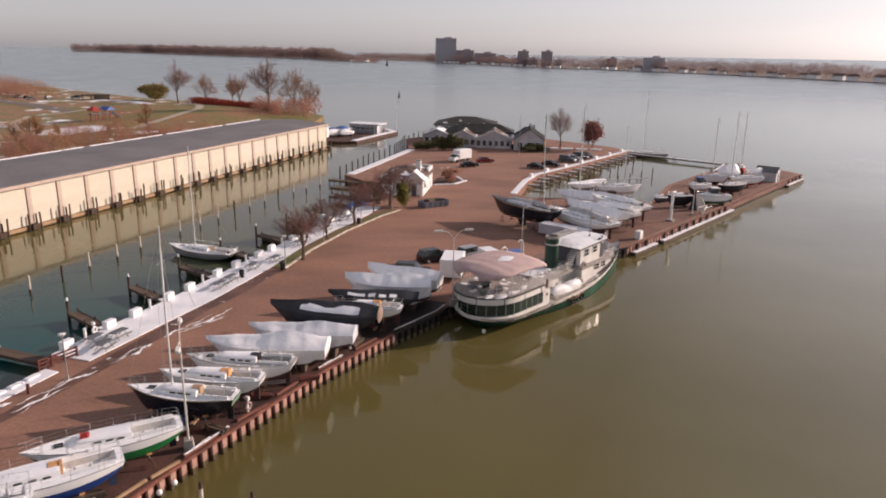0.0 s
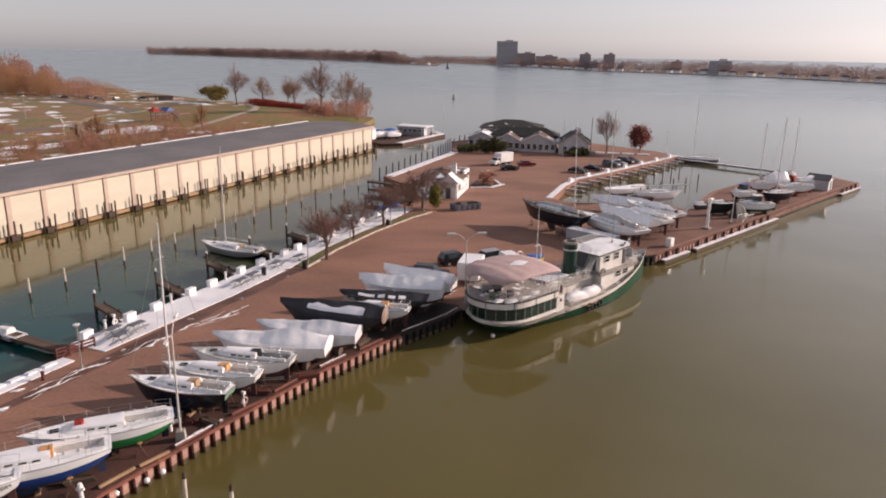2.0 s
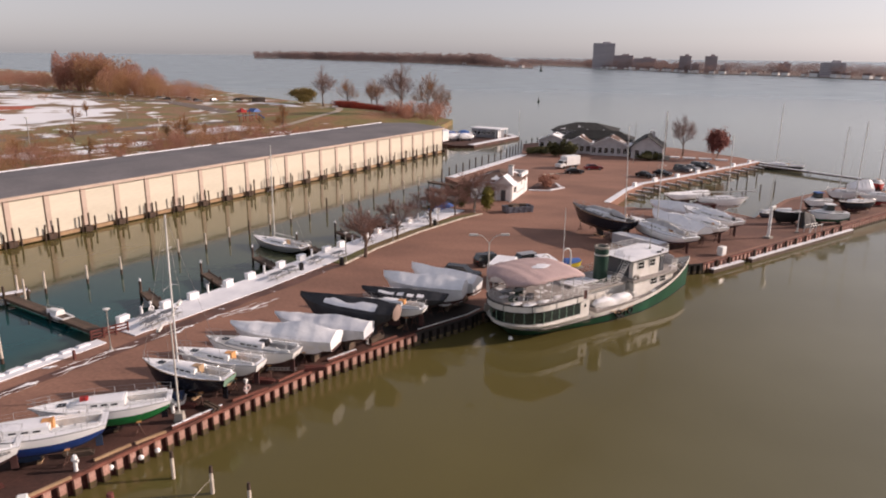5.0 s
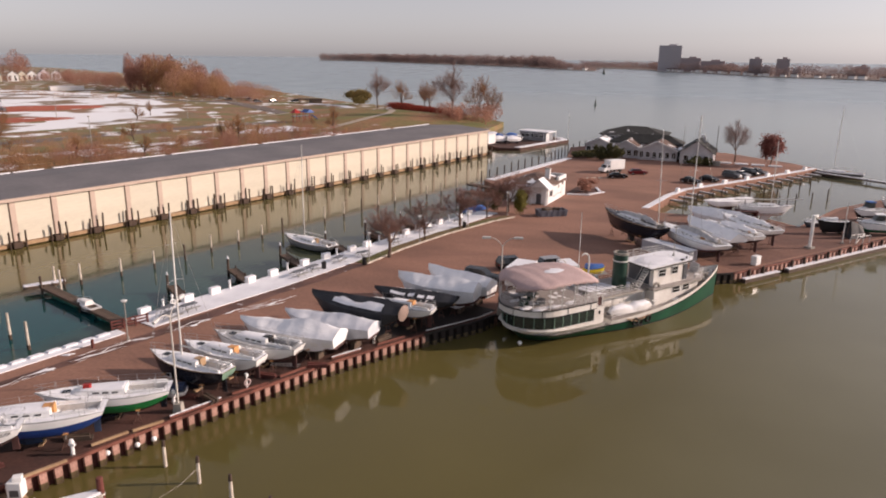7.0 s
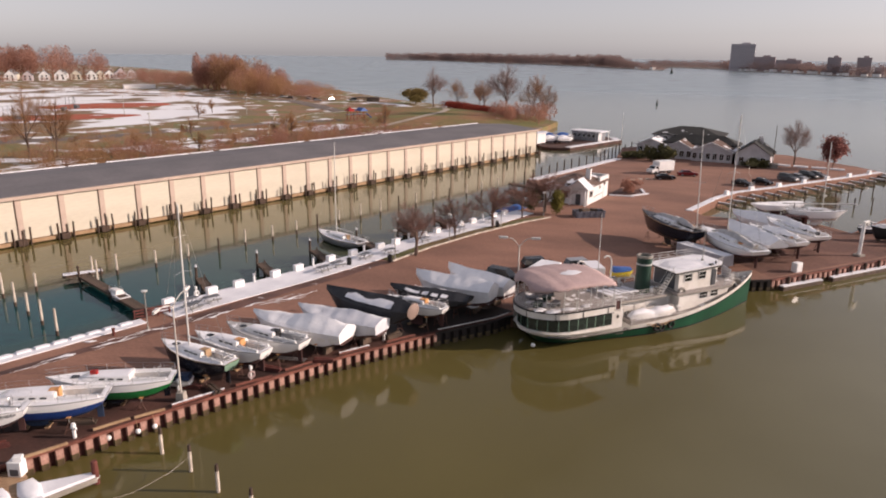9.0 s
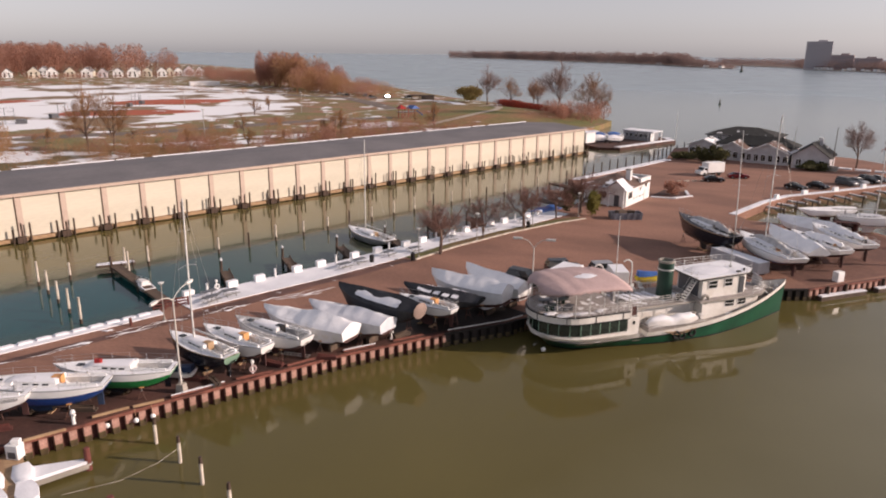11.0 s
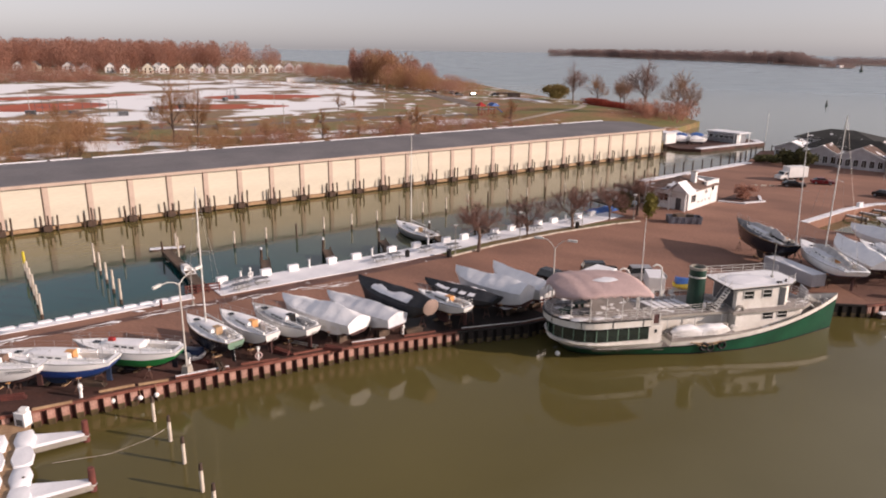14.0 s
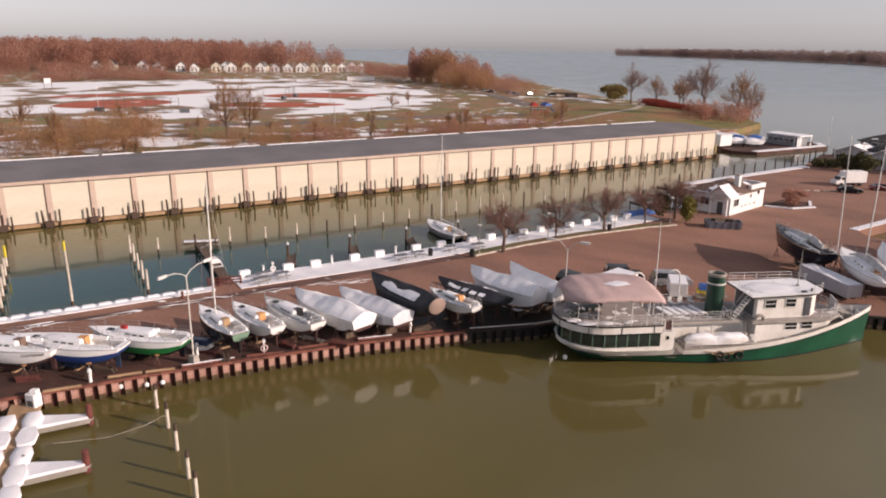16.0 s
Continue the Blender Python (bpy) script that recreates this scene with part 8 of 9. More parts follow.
for x, y in ((-762, 374), (-715, 384), (-669, 394), (-640, 411), (-613, 426), (-598, 452), (-584, 476), (-571, 500), (-558, 523), (-566, 552)):
    for q in range(3):         # garden bushes between and before the houses
        spots.append((x + rr.uniform(5, 26), y + rr.uniform(-16, 10), 2, rr.uniform(3, 7.5), rr.uniform(2.5, 5)))
thicket("brush_belt", spots, "twigred", "belt of leafless red-brown brush beyond the field", 52, 360, 0.055, 0.3)
spots = []
for k in range(95):            # the point's wood: low at its tip, highest half way
    a = rr.random()
    hh = 5 + 19 * min(1, a / 0.4) if a < 0.5 else 8 + 4 * rr.random()
    spots.append((-205 - 330 * a + rr.uniform(-14, 10), 388 + 172 * a + rr.uniform(-22, 6), 2, hh * rr.uniform(0.75, 1.15), rr.uniform(4, 7.5)))
thicket("point_wood", spots, "twigred", "leafless red-brown wood on the point", 53, 1000, 0.034, 0.28)
spots = [(-318 + rr.uniform(-24, 24), 436 + rr.uniform(-14, 16), 2, rr.uniform(19, 29), rr.uniform(5, 8)) for k in range(10)]
spots += [(-345 - 60 * rr.random(), 470 + 60 * rr.random(), 2, rr.uniform(10, 15), 7) for k in range(14)]
for a in [q / 46 for q in range(47)]:    # a chain of bushes sinking towards the shelter
    spots.append((-288 + 80 * a + rr.uniform(-9, 9), 400 + 2 * a + rr.uniform(-16, 16), 2, (17 - 12.5 * a) * rr.uniform(0.75, 1.15), rr.uniform(3.5, 6.0)))
thicket("tan_wood", spots, "twigtan", "tall tan leafless trees on the point", 54, 800, 0.035, 0.16)
spots = []
for k in range(150):           # brush along the shed's back
    a = rr.random()
    p = SA + sdir * (LEFT + 20 + (SL - LEFT - 20) * a) - SIDE * (SHED_D + 14 + 40 * rr.random())
    spots.append((p.x, p.y, 2, rr.uniform(2.0, 5.5), rr.uniform(1.5, 3.4)))
thicket("shed_brush", spots, "twigtan", "tan winter brush behind the shed", 55, 260, 0.07, 0.16)
spots = []
for k in range(110):
    a = rr.random()
    p = SA + sdir * (SL * (0.35 + 0.65 * a)) - SIDE * (SHED_D + 12 + 34 * rr.random())
    spots.append((p.x, p.y, hill_z(p.x, p.y) - 0.2, rr.uniform(2.5, 6.0), rr.uniform(1.5, 3.2)))
thicket("red_brush", spots, "twigred", "reddish winter brush behind the shed", 56, 320, 0.065, 0.16)
spots = [(-186 + rr.uniform(-14, 14), 62 + rr.uniform(-22, 22), 2, rr.uniform(7, 12), rr.uniform(3, 5.5)) for k in range(16)]
spots += [(-150 + rr.uniform(-18, 10), 92 + rr.uniform(-16, 16), 2, rr.uniform(4, 9), rr.uniform(2, 4)) for k in range(26)]
spots += [(-158 + rr.uniform(-16, 16), 100 + rr.uniform(-18, 22), 2, rr.uniform(5, 9.5), rr.uniform(2.2, 4)) for k in range(34)]
spots += [(-130 + rr.uniform(-16, 8), 140 + rr.uniform(-20, 26), 2, rr.uniform(2, 6), rr.uniform(1.5, 3)) for k in range(30)]
thicket("tan_willows", spots, "twigtan", "tan willow scrub behind the shed", 60, 560, 0.05, 0.12)
spots = [(-62 + rr.uniform(-14, 12), 300 + rr.uniform(-14, 14), 2, rr.uniform(4, 9), rr.uniform(2, 4)) for k in range(26)]
thicket("shore_brush", spots, "twigred", "reddish brush on the shore", 57, 320, 0.055)
spots = [(-118 + 50 * a + rr.uniform(-4, 2), 356 - 46 * a + rr.uniform(-2, 5), 2.0, 3.6, 3.6) for a in [q / 60 for q in range(61)]]
thicket("red_hedge", spots, "redbrush", "low dark red hedge along the shore", 58, 260, 0.12, 0.25)
spots = []
for k in range(330):           # low scrub scattered over the rough ground behind the shed
    a = rr.random()
    p = SA + sdir * (LEFT + 10 + (SL - LEFT) * a) - SIDE * (SHED_D + 6 + 95 * rr.random() ** 1.3)
    spots.append((p.x, p.y, hill_z(p.x, p.y) - 0.1, rr.uniform(0.8, 3.2), rr.uniform(1.0, 3.2)))
thicket("red_scrub", spots[:170], "twigred", "low reddish scrub on the rough park ground", 61, 120, 0.16, 0.12)
thicket("tan_scrub", spots[170:], "twigtan", "low tan dead grass and scrub on the park ground", 62, 120, 0.18, 0.12)
spots = [(-262 - 500 * (k / 70) + rr.uniform(-8, 8), 352 + 40 * (k / 70) + rr.uniform(-14, 14), 2, rr.uniform(1.5, 5), 4) for k in range(70)]
thicket("road_brush", spots, "twigtan", "tan brush along the park road", 59, 110, 0.09)


# ---- houses across the field ----
def house(m, label, w=9.0, d=11.0, h=5.2, wall="white"):
    t = thing("house", m, label, "house", "row of white houses")
    part("wall", Shape().box(0, 0, h / 2, w, d, h), wall, t)
    g = Shape()
    g.loft([[(-w / 2 - 0.4, y, h), (0, y, h + 4.2), (w / 2 + 0.4, y, h)] for y in (-d / 2 - 0.4, d / 2 + 0.4)])
    part("roof", g, "roofgrey", t)
    g = Shape().loft([[(-w / 2, y, h), (0, y, h + 3.8), (w / 2, y, h)] for y in (-d / 2 - 0.45, -d / 2 - 0.42)])
    part("gable", g, wall, t)
    for x in (-w * 0.25, w * 0.25):
        part("window", Shape().box(x, -d / 2 - 0.05, h * 0.35, 1.6, 0.1, 1.7), "glass", t)
        part("window", Shape().box(x * 0.8, -d / 2 - 0.05, h * 0.8, 1.3, 0.1, 1.5), "glass", t)
    part("chimney", Shape().box(w * 0.3, 0, h + 3.4, 0.9, 0.9, 3.0), "brick", t)
    return t


HOUSES = {}
ROW = [(-762, 374), (-738, 379), (-691, 389), (-669, 394), (-650, 409), (-632, 413), (-613, 426), (-605.5, 438.5), (-598, 451.5), (-591, 464), (-584, 476),
       (-577.5, 488), (-571, 499.5), (-564, 511), (-557.5, 523), (-562, 537), (-566, 552), (-571, 571), (-579.5, 595), (-640, 455), (-622, 490), (-604, 530)]
for k, (x, y) in enumerate(ROW):
    a = k / 23
    m = pose(x, y, 2, 0, 0, -62 - 14 * a + 180 * 0 + (k * 37 % 9) - 4 + 118) @ Matrix.Scale(0.95 + 0.18 * ((k * 7) % 5) / 4, 4)
    kind = (0, 1, 0, 2, 0, 0, 1)[k % 7]
    if kind not in HOUSES:
        HOUSES[kind] = house(m, ("white gabled two-storey house with a grey roof", "cream gabled two-storey house with a grey roof", "grey gabled two-storey house with a grey roof")[kind], wall=("white", "cream", "tower")[kind])
    else:
        copy_thing(HOUSES[kind], m)
t = thing("park_building", pose(-395, 420, 2, 0, 0, 55), "long low white park building", "building")
part("wall", Shape().box(0, 0, 1.4, 22, 6, 2.8), "white", t)
part("roof", Shape().box(0, 0, 2.9, 22.6, 6.6, 0.3), "snow", t)
t = thing("picnic_shelter", pose(-176, 374, 2, 0, 0, 20) @ Matrix.Scale(0.62, 4), "dark flat-roofed park shelter near the water", "shelter")
part("roof", Shape().box(0, 0, 4.0, 22, 9, 0.9), "browngap", t)
for sx in (-10, -3.5, 3.5, 10):
    for sy in (-4, 4):
        part("post", Shape().box(sx, sy, 1.8, 0.5, 0.5, 3.6), "brick", t)
part("back_wall", Shape().box(4, 3.5, 1.7, 12, 0.3, 3.4), "conc", t)
# ball-field backstops and light masts
for k, (x, y, h) in enumerate(((-232, 160, 0), (-240, 196, 40), (-268, 252, 60), (-250, 150, -20))):
    t = thing("backstop", pose(x, y, 2, 0, 0, h + 60), "grey chain-link ball-field backstop", "backstop", "backstops")
    for q in range(5):
        part("post", Shape().cyl(-6 + 3 * q, 0.6 * abs(q - 2), 0, 6.0, 0.08, 6), "cargrey", t)
    for z in (1.2, 3.0, 4.6, 5.9):
        part("rail", Shape().tube([(-6, 1.2, z), (-3, 0.6, z), (0, 0, z), (3, 0.6, z), (6, 1.2, z)], 0.04, 4), "cargrey", t)
    for sx in (-8, 8):
        part("dugout", Shape().box(sx, 1.5, 0.9, 3.6, 1.6, 1.8), "cargrey", t)
for k, (x, y) in enumerate(((-262, 148), (-222, 238), (-176, 262), (-141, 170))):
    t = thing("light_mast", pose(x, y, 2), "slim pale park light mast", "light mast", "park light masts")
    part("pole", Shape().tube([(0, 0, 0), (0, 0, 9)], 0.14, 6, 0.09), "steel", t)
    part("lantern", Shape().box(0, 0, 9, 0.9, 0.5, 0.3), "whitetube", t)
t = thing("scoreboard", pose(-420, 190, 2, 0, 0, 70), "small white scoreboard on two posts", "scoreboard")
part("board", Shape().box(0, 0, 5.0, 3.6, 0.4, 2.8), "white", t)
for s in (-1, 1):
    part("post", Shape().box(2 * s, 0, 2, 0.3, 0.3, 4.2), "cargrey", t)
# playground
t = thing("playground_frame", pose(-124, 266, 2.9, 0, 0, 60), "red and blue playground climbing frame", "playground")
for sx in (-3, 0, 3):
    for sy in (-1.5, 1.5):
        part("post", Shape().cyl(sx, sy, -1, 3.8, 0.14, 6), "red", t)
part("roof", Shape().loft([[(-4.2, -2.2, 3.2), (-1.2, -2.2, 3.2), (-1.2, 2.2, 3.2), (-4.2, 2.2, 3.2)], [(-2.8, -0.1, 4.8), (-2.6, -0.1, 4.8), (-2.6, 0.1, 4.8), (-2.8, 0.1, 4.8)]]), "red", t, "red pointed roof")
part("canopy", Shape().loft([[(1.0, -2.4, 3.1), (5.0, -2.4, 3.1), (5.0, 2.4, 3.1), (1.0, 2.4, 3.1)], [(2.9, -2.2, 4.4), (3.1, -2.2, 4.4), (3.1, 2.2, 4.4), (2.9, 2.2, 4.4)]]), "bluetarp", t, "blue ridge roof")
part("slide", Shape().loft([[(5.0, -0.5, 2.2), (5.0, 0.5, 2.2), (5.0, 0.5, 2.0), (5.0, -0.5, 2.0)], [(9.0, -0.5, -0.6), (9.0, 0.5, -0.6), (9.0, 0.5, -0.8), (9.0, -0.5, -0.8)]]), "bluetarp", t)
part("deck", Shape().box(0, 0, 1.8, 8, 3.2, 0.2), "cargrey", t)
cars = [(-205, 366), (-199, 372), (-212, 374), (-220, 380), (-232, 377), (-190, 381), (-242, 384)]
for k, (x, y) in enumerate(cars):
    car(x, y, 30 + 40 * k, ("carsilver", "cargrey", "carblack")[k % 3], "car parked by the park road", "suv" if k % 2 else "sedan", 2.1)

# ---- far shores ----
def sea_z(x, y):
    r = math.hypot(x, y)
    return 13.0 * max(0.0, (r - 1400) / 3500) ** 2


def far_shore(name, front, depth, material, label):
    vs, fs = [], []
    rows = []
    for i, (x, y) in enumerate(front):
        d = math.hypot(x, y)
        ux, uy = x / d, y / d
        z = sea_z(x, y)
        rows.append([(x, y, z - 2), (x, y, z + 1.2), (x + ux * depth, y + uy * depth, sea_z(x + ux * depth, y + uy * depth) + 3), (x + ux * depth, y + uy * depth, z - 2)])
    return structure(name, Shape().loft(rows), material, label, "far shore")


ISLE = [(-1500, 3010), (-1390, 3030), (-1165, 2890), (-930, 2650), (-700, 2430), (-520, 2270), (-366, 2100), (-250, 1850), (-177, 1712), (-138, 1664)]
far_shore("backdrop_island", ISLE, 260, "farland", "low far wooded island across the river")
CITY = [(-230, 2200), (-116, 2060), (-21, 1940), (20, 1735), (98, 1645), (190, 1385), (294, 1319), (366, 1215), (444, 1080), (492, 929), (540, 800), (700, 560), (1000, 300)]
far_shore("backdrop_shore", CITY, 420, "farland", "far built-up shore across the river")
spots = []
for i, (x, y, h) in enumerate(along(ISLE[::-1], 16)):
    d = math.hypot(x, y)
    for q in range(3):
        e = 1 + (8 + 85 * rr.random()) / d
        hh = (11 + 21 * min(1, i * 16 / 320)) * (0.75 + 0.4 * rr.random())
        spots.append((x * e, y * e, sea_z(x * e, y * e), hh, rr.uniform(12, 19)))
thicket("island_wood", spots, "farwood", "leafless wood on the far island, paled for haze", 81, 300, 0.05, 0.4)
spots = []
for i, (x, y, h) in enumerate(along(CITY, 14)):
    d = math.hypot(x, y)
    for q in range(3):
        e = 1 + (15 + 160 * rr.random()) / d
        spots.append((x * e, y * e, sea_z(x * e, y * e) + 1, rr.uniform(14, 23), rr.uniform(10, 18)))
thicket("shore_wood", spots, "farwood", "leafless trees along the far shore, paled for haze", 82, 330, 0.045, 0.4)


def block(x, y, w, d, h, material, label, floors=0, rot=0):
    t = thing("apartment_block", pose(x, y, sea_z(x, y) + 0.5, 0, 0, rot), label, "building", "far apartment blocks")
    part("wall", Shape().box(0, 0, h / 2, w, d, h), material, t)
    part("penthouse", Shape().box(w * 0.1, 0, h + 1.5, w * 0.35, d * 0.6, 3.0), material, t)
    for k in range(floors):
        part("window_band", Shape().box(0, -d / 2 - 0.15, 3.0 + (h - 4.0) * (k + 0.5) / floors, w * 0.94, 0.3, (h - 4) / floors * 0.45), "farglass", t)


block(20, 1770, 50, 26, 58, "tower", "tall grey slab apartment tower", 20, -1)
block(66, 1765, 44, 24, 31, "farbrick", "mid-rise brown apartment block", 10, -3)
block(112, 1720, 50, 24, 25, "farbrick", "mid-rise brown apartment block", 8, -4)
block(146, 1690, 30, 24, 18, "farbrick", "low brown apartment block", 6, -5)
block(176, 1500, 22, 16, 31, "farbrick", "slim brown apartment tower", 12, -7)
block(192, 1480, 16, 16, 17, "tower", "low pale apartment block", 6, -7)
block(217, 1450, 22, 16, 31, "farbrick", "brown brick apartment tower", 12, -8)
block(240, 1440, 14, 14, 15, "tower", "pale concrete apartment tower", 10, -8)
block(372, 1250, 36, 18, 23, "tower", "square grey apartment block", 7, -17)
block(330, 1380, 20, 18, 20, "farbrick", "low brown far apartment block", 5, -12)
# small pale houses along the far shore
cot = None
for k, (x, y, h) in enumerate(along(CITY[3:], 19)):
    d = math.hypot(x, y)
    e = 1 + (8 + 10 * rr.random()) / d
    m = pose(x * e, y * e, sea_z(x, y) + 1, 0, 0, h + rr.uniform(-20, 20)) @ Matrix.Scale(rr.uniform(0.7, 1.15), 4)
    if cot is None:
        cot = thing("waterfront_house", m, "small pale waterfront house on the far shore", "house", "far waterfront houses")
        part("wall", Shape().box(0, 0, 2.4, 11, 8, 4.8), "white", cot)
        part("roof", Shape().loft([[(x2, -4.6, 4.8), (x2, 0, 7.6), (x2, 4.6, 4.8)] for x2 in (-6, 6)]), "farwood", cot)
    elif k % 3:
        copy_thing(cot, m)
for k, (x, y) in enumerate(((-380, 2120), (-205, 1760), (-165, 1705), (-260, 1890))):
    copy_thing(cot, pose(x * 1.006, y * 1.006, sea_z(x, y) + 1, 0, 0, 30 * k))
# channel buoys
for k, (x, y, s) in enumerate(((-95, 1380, 5.0), (-24, 470, 1.3))):
    t = thing("channel_buoy", pose(x, y, 0) @ Matrix.Scale(s, 4), "dark channel buoy far out on the water", "buoy", "channel buoys")
    part("float", Shape().cyl(0, 0, -0.3, 0.6, 0.7, 10, 0.55), "darkgreen", t)
    part("tower", Shape().cyl(0, 0, 0.6, 2.6, 0.4, 6, 0.12), "black", t)

# ---- harbour hut, clubhouse and houseboat dock ----
def gable_roof(w, d, z, rise, over=0.4, thick=0.18):
    """A pitched roof of two slabs, ridge along y."""
    g = Shape()
    for s in (-1, 1):
        a, b = (s * (w / 2 + over), z - over * rise / (w / 2)), (0, z + rise)
        g.loft([[(a[0], y, a[1]), (b[0], y, b[1]), (b[0], y, b[1] + thick), (a[0], y, a[1] + thick)] for y in (-d / 2 - over, d / 2 + over)])
    return g


def hip_roof(w, d, z, rise, over=0.5):
    a, b = w / 2 + over, d / 2 + over
    r = max(0.1, abs(b - a)) if b > a else max(0.1, abs(a - b))
    top = [(-0.05, -(b - a) if b > a else 0, z + rise), (0.05, -(b - a) if b > a else 0, z + rise), (0.05, (b - a) if b > a else 0, z + rise), (-0.05, (b - a) if b > a else 0, z + rise)]
    if a > b:
        top = [(-(a - b), -0.05, z + rise), ((a - b), -0.05, z + rise), ((a - b), 0.05, z + rise), (-(a - b), 0.05, z + rise)]
    base = [(-a, -b, z), (a, -b, z), (a, b, z), (-a, b, z)]
    low = [(x, y, z - 0.2) for x, y, _ in base]
    return Shape().loft([low, base, top])


def window(parent, x, y, z, w, h, face, mull=1, frame="white"):
    """A window on a wall that faces 'x' or 'y' (with sign)."""
    ax, s = face[-1], (-1 if face[0] == "-" else 1)
    if ax == "y":
        win = part("window", Shape().box(x, y, z, w, 0.08, h), "glass", parent)
        part("window_frame", Shape().box(x, y + s * 0.05, z + h / 2, w + 0.16, 0.07, 0.09).box(x, y + s * 0.05, z - h / 2, w + 0.2, 0.1, 0.09).box(x - w / 2, y + s * 0.05, z, 0.08, 0.07, h).box(x + w / 2, y + s * 0.05, z, 0.08, 0.07, h).box(x, y + s * 0.05, z, 0.06, 0.06, h), frame, win)
    else:
        win = part("window", Shape().box(x, y, z, 0.08, w, h), "glass", parent)
        part("window_frame", Shape().box(x + s * 0.05, y, z + h / 2, 0.07, w + 0.16, 0.09).box(x + s * 0.05, y, z - h / 2, 0.1, w + 0.2, 0.09).box(x + s * 0.05, y - w / 2, z, 0.07, 0.08, h).box(x + s * 0.05, y + w / 2, z, 0.07, 0.08, h).box(x + s * 0.05, y, z, 0.06, 0.06, h), frame, win)


# harbour hut: local y runs along its long white wall, x faces the yard
hut = thing("harbour_hut", pose(-4.9, 142.4, DECK, 0, 0, -8), "white harbour hut with a brown shingled roof and chimney", "hut")
part("wall", Shape().box(0, 0.6, 1.75, 8.4, 12.4, 3.5), "white", hut)
part("parapet", Shape().box(4.0, 4.2, 3.9, 0.5, 5.4, 0.9).box(2.0, 6.7, 3.9, 4.2, 0.4, 0.9), "white", hut)
part("roof", hip_roof(8.2, 11.5, 3.5, 1.7, 0.55), "roofbrown", hut, "brown shingled roof with melting snow")
part("porch_gable", Shape().loft([[(x, y, z) for x, z in ((1.0, 3.4), (4.4, 3.4), (2.7, 4.9))] for y in (-6.7, -5.2)]), "white", hut)
g = gable_roof(3.6, 2.6, 3.5, 1.5, 0.35)
g.v = [(x + 2.7, y - 5.7, z) for x, y, z in g.v]
part("porch_roof", g, "snow", hut, "snow-covered porch gable")
part("porch_post", Shape().box(4.1, -6.7, 1.7, 0.25, 0.25, 3.4), "white", hut)
part("porch_post", Shape().box(1.2, -6.7, 1.7, 0.25, 0.25, 3.4), "white", hut)
part("door", Shape().box(2.4, -5.62, 1.05, 0.95, 0.1, 2.05), "cargrey", hut, "grey front door")
part("door", Shape().box(4.22, 4.2, 1.05, 0.1, 0.95, 2.05), "gel", hut)
part("eave_snow", Shape().box(-1.0, -5.9, 3.5, 6.2, 0.9, 0.14), "snow", hut, "snow on the eave")
chm = part("chimney", Shape().box(2.4, -0.2, 4.6, 0.9, 0.8, 3.2), "white", hut, "tall white chimney")
part("cap", Shape().box(2.4, -0.2, 6.25, 1.1, 1.0, 0.15), "conc", chm)
window(hut, 4.22, -3.6, 2.0, 1.7, 1.3, "+x")
window(hut, 4.22, 1.6, 2.6, 0.6, 0.7, "+x")
part("round_window", Shape().loft([[(4.26 + o, 4.4 + 0.42 * math.cos(k * math.pi / 6), 2.9 + 0.42 * math.sin(k * math.pi / 6)) for k in range(12)] for o in (0, 0.04)]), "glass", hut, "round porthole window")
window(hut, -0.4, -5.62, 1.9, 1.6, 1.3, "-y")
for k in range(4):
    part("vent", Shape().box(4.23, -1.4 + 1.5 * k, 1.1, 0.06, 0.5, 0.3), "carsilver", hut)
# skip beside the hut, planted island with a low snowy kerb
M["skipblue"] = mat("blue_grey_skip_paint", (0.17, 0.19, 0.23), 0.7, (0.12, 0.12, 0.14), 0.8, 9, 0.3, 0.2)
t = thing("skip", pose(0.6, 127.2, DECK, 0, 0, 30), "blue-grey open steel skip beside the hut", "skip")
g = Shape()
g.loft([[(x, y, z) for x, y in ((-2.6, -1.1), (2.6, -1.1), (2.6, 1.1), (-2.6, 1.1))] if z == 0 else [(x, y, z) for x, y in ((-2.7, -1.15), (2.7, -1.15), (2.7, 1.15), (-2.7, 1.15))] for z in (0, 1.15)] + [[(x, y, 1.15) for x, y in ((-2.6, -1.05), (2.6, -1.05), (2.6, 1.05), (-2.6, 1.05))], [(x, y, 0.5) for x, y in ((-2.5, -1.0), (2.5, -1.0), (2.5, 1.0), (-2.5, 1.0))]])
part("body", g, "skipblue", t)
part("rubbish", Shape().box(-0.8, 0, 1.1, 1.6, 1.2, 0.7, 20).box(1.0, 0.2, 1.0, 1.2, 1.0, 0.8, -15), "timber", t)
for k in range(5):
    part("rib", Shape().box(-2.2 + 1.1 * k, -1.16, 0.6, 0.10, 0.1, 1.0), "skipblue", t)
kerb_line([(0.6, 148.5), (4.6, 149.2), (7.2, 153.0), (6.0, 157.5)], "snowy kerb round the planted island", material="snow", w=0.5, h=0.22, L=1.2)
sheet("ground_bed", [(0.2, 149.0), (4.4, 149.6), (6.8, 153.2), (5.8, 157.0), (1.5, 158.0)], DECK + 0.08, "yard_dark", "dark planting bed by the hut", "ground")
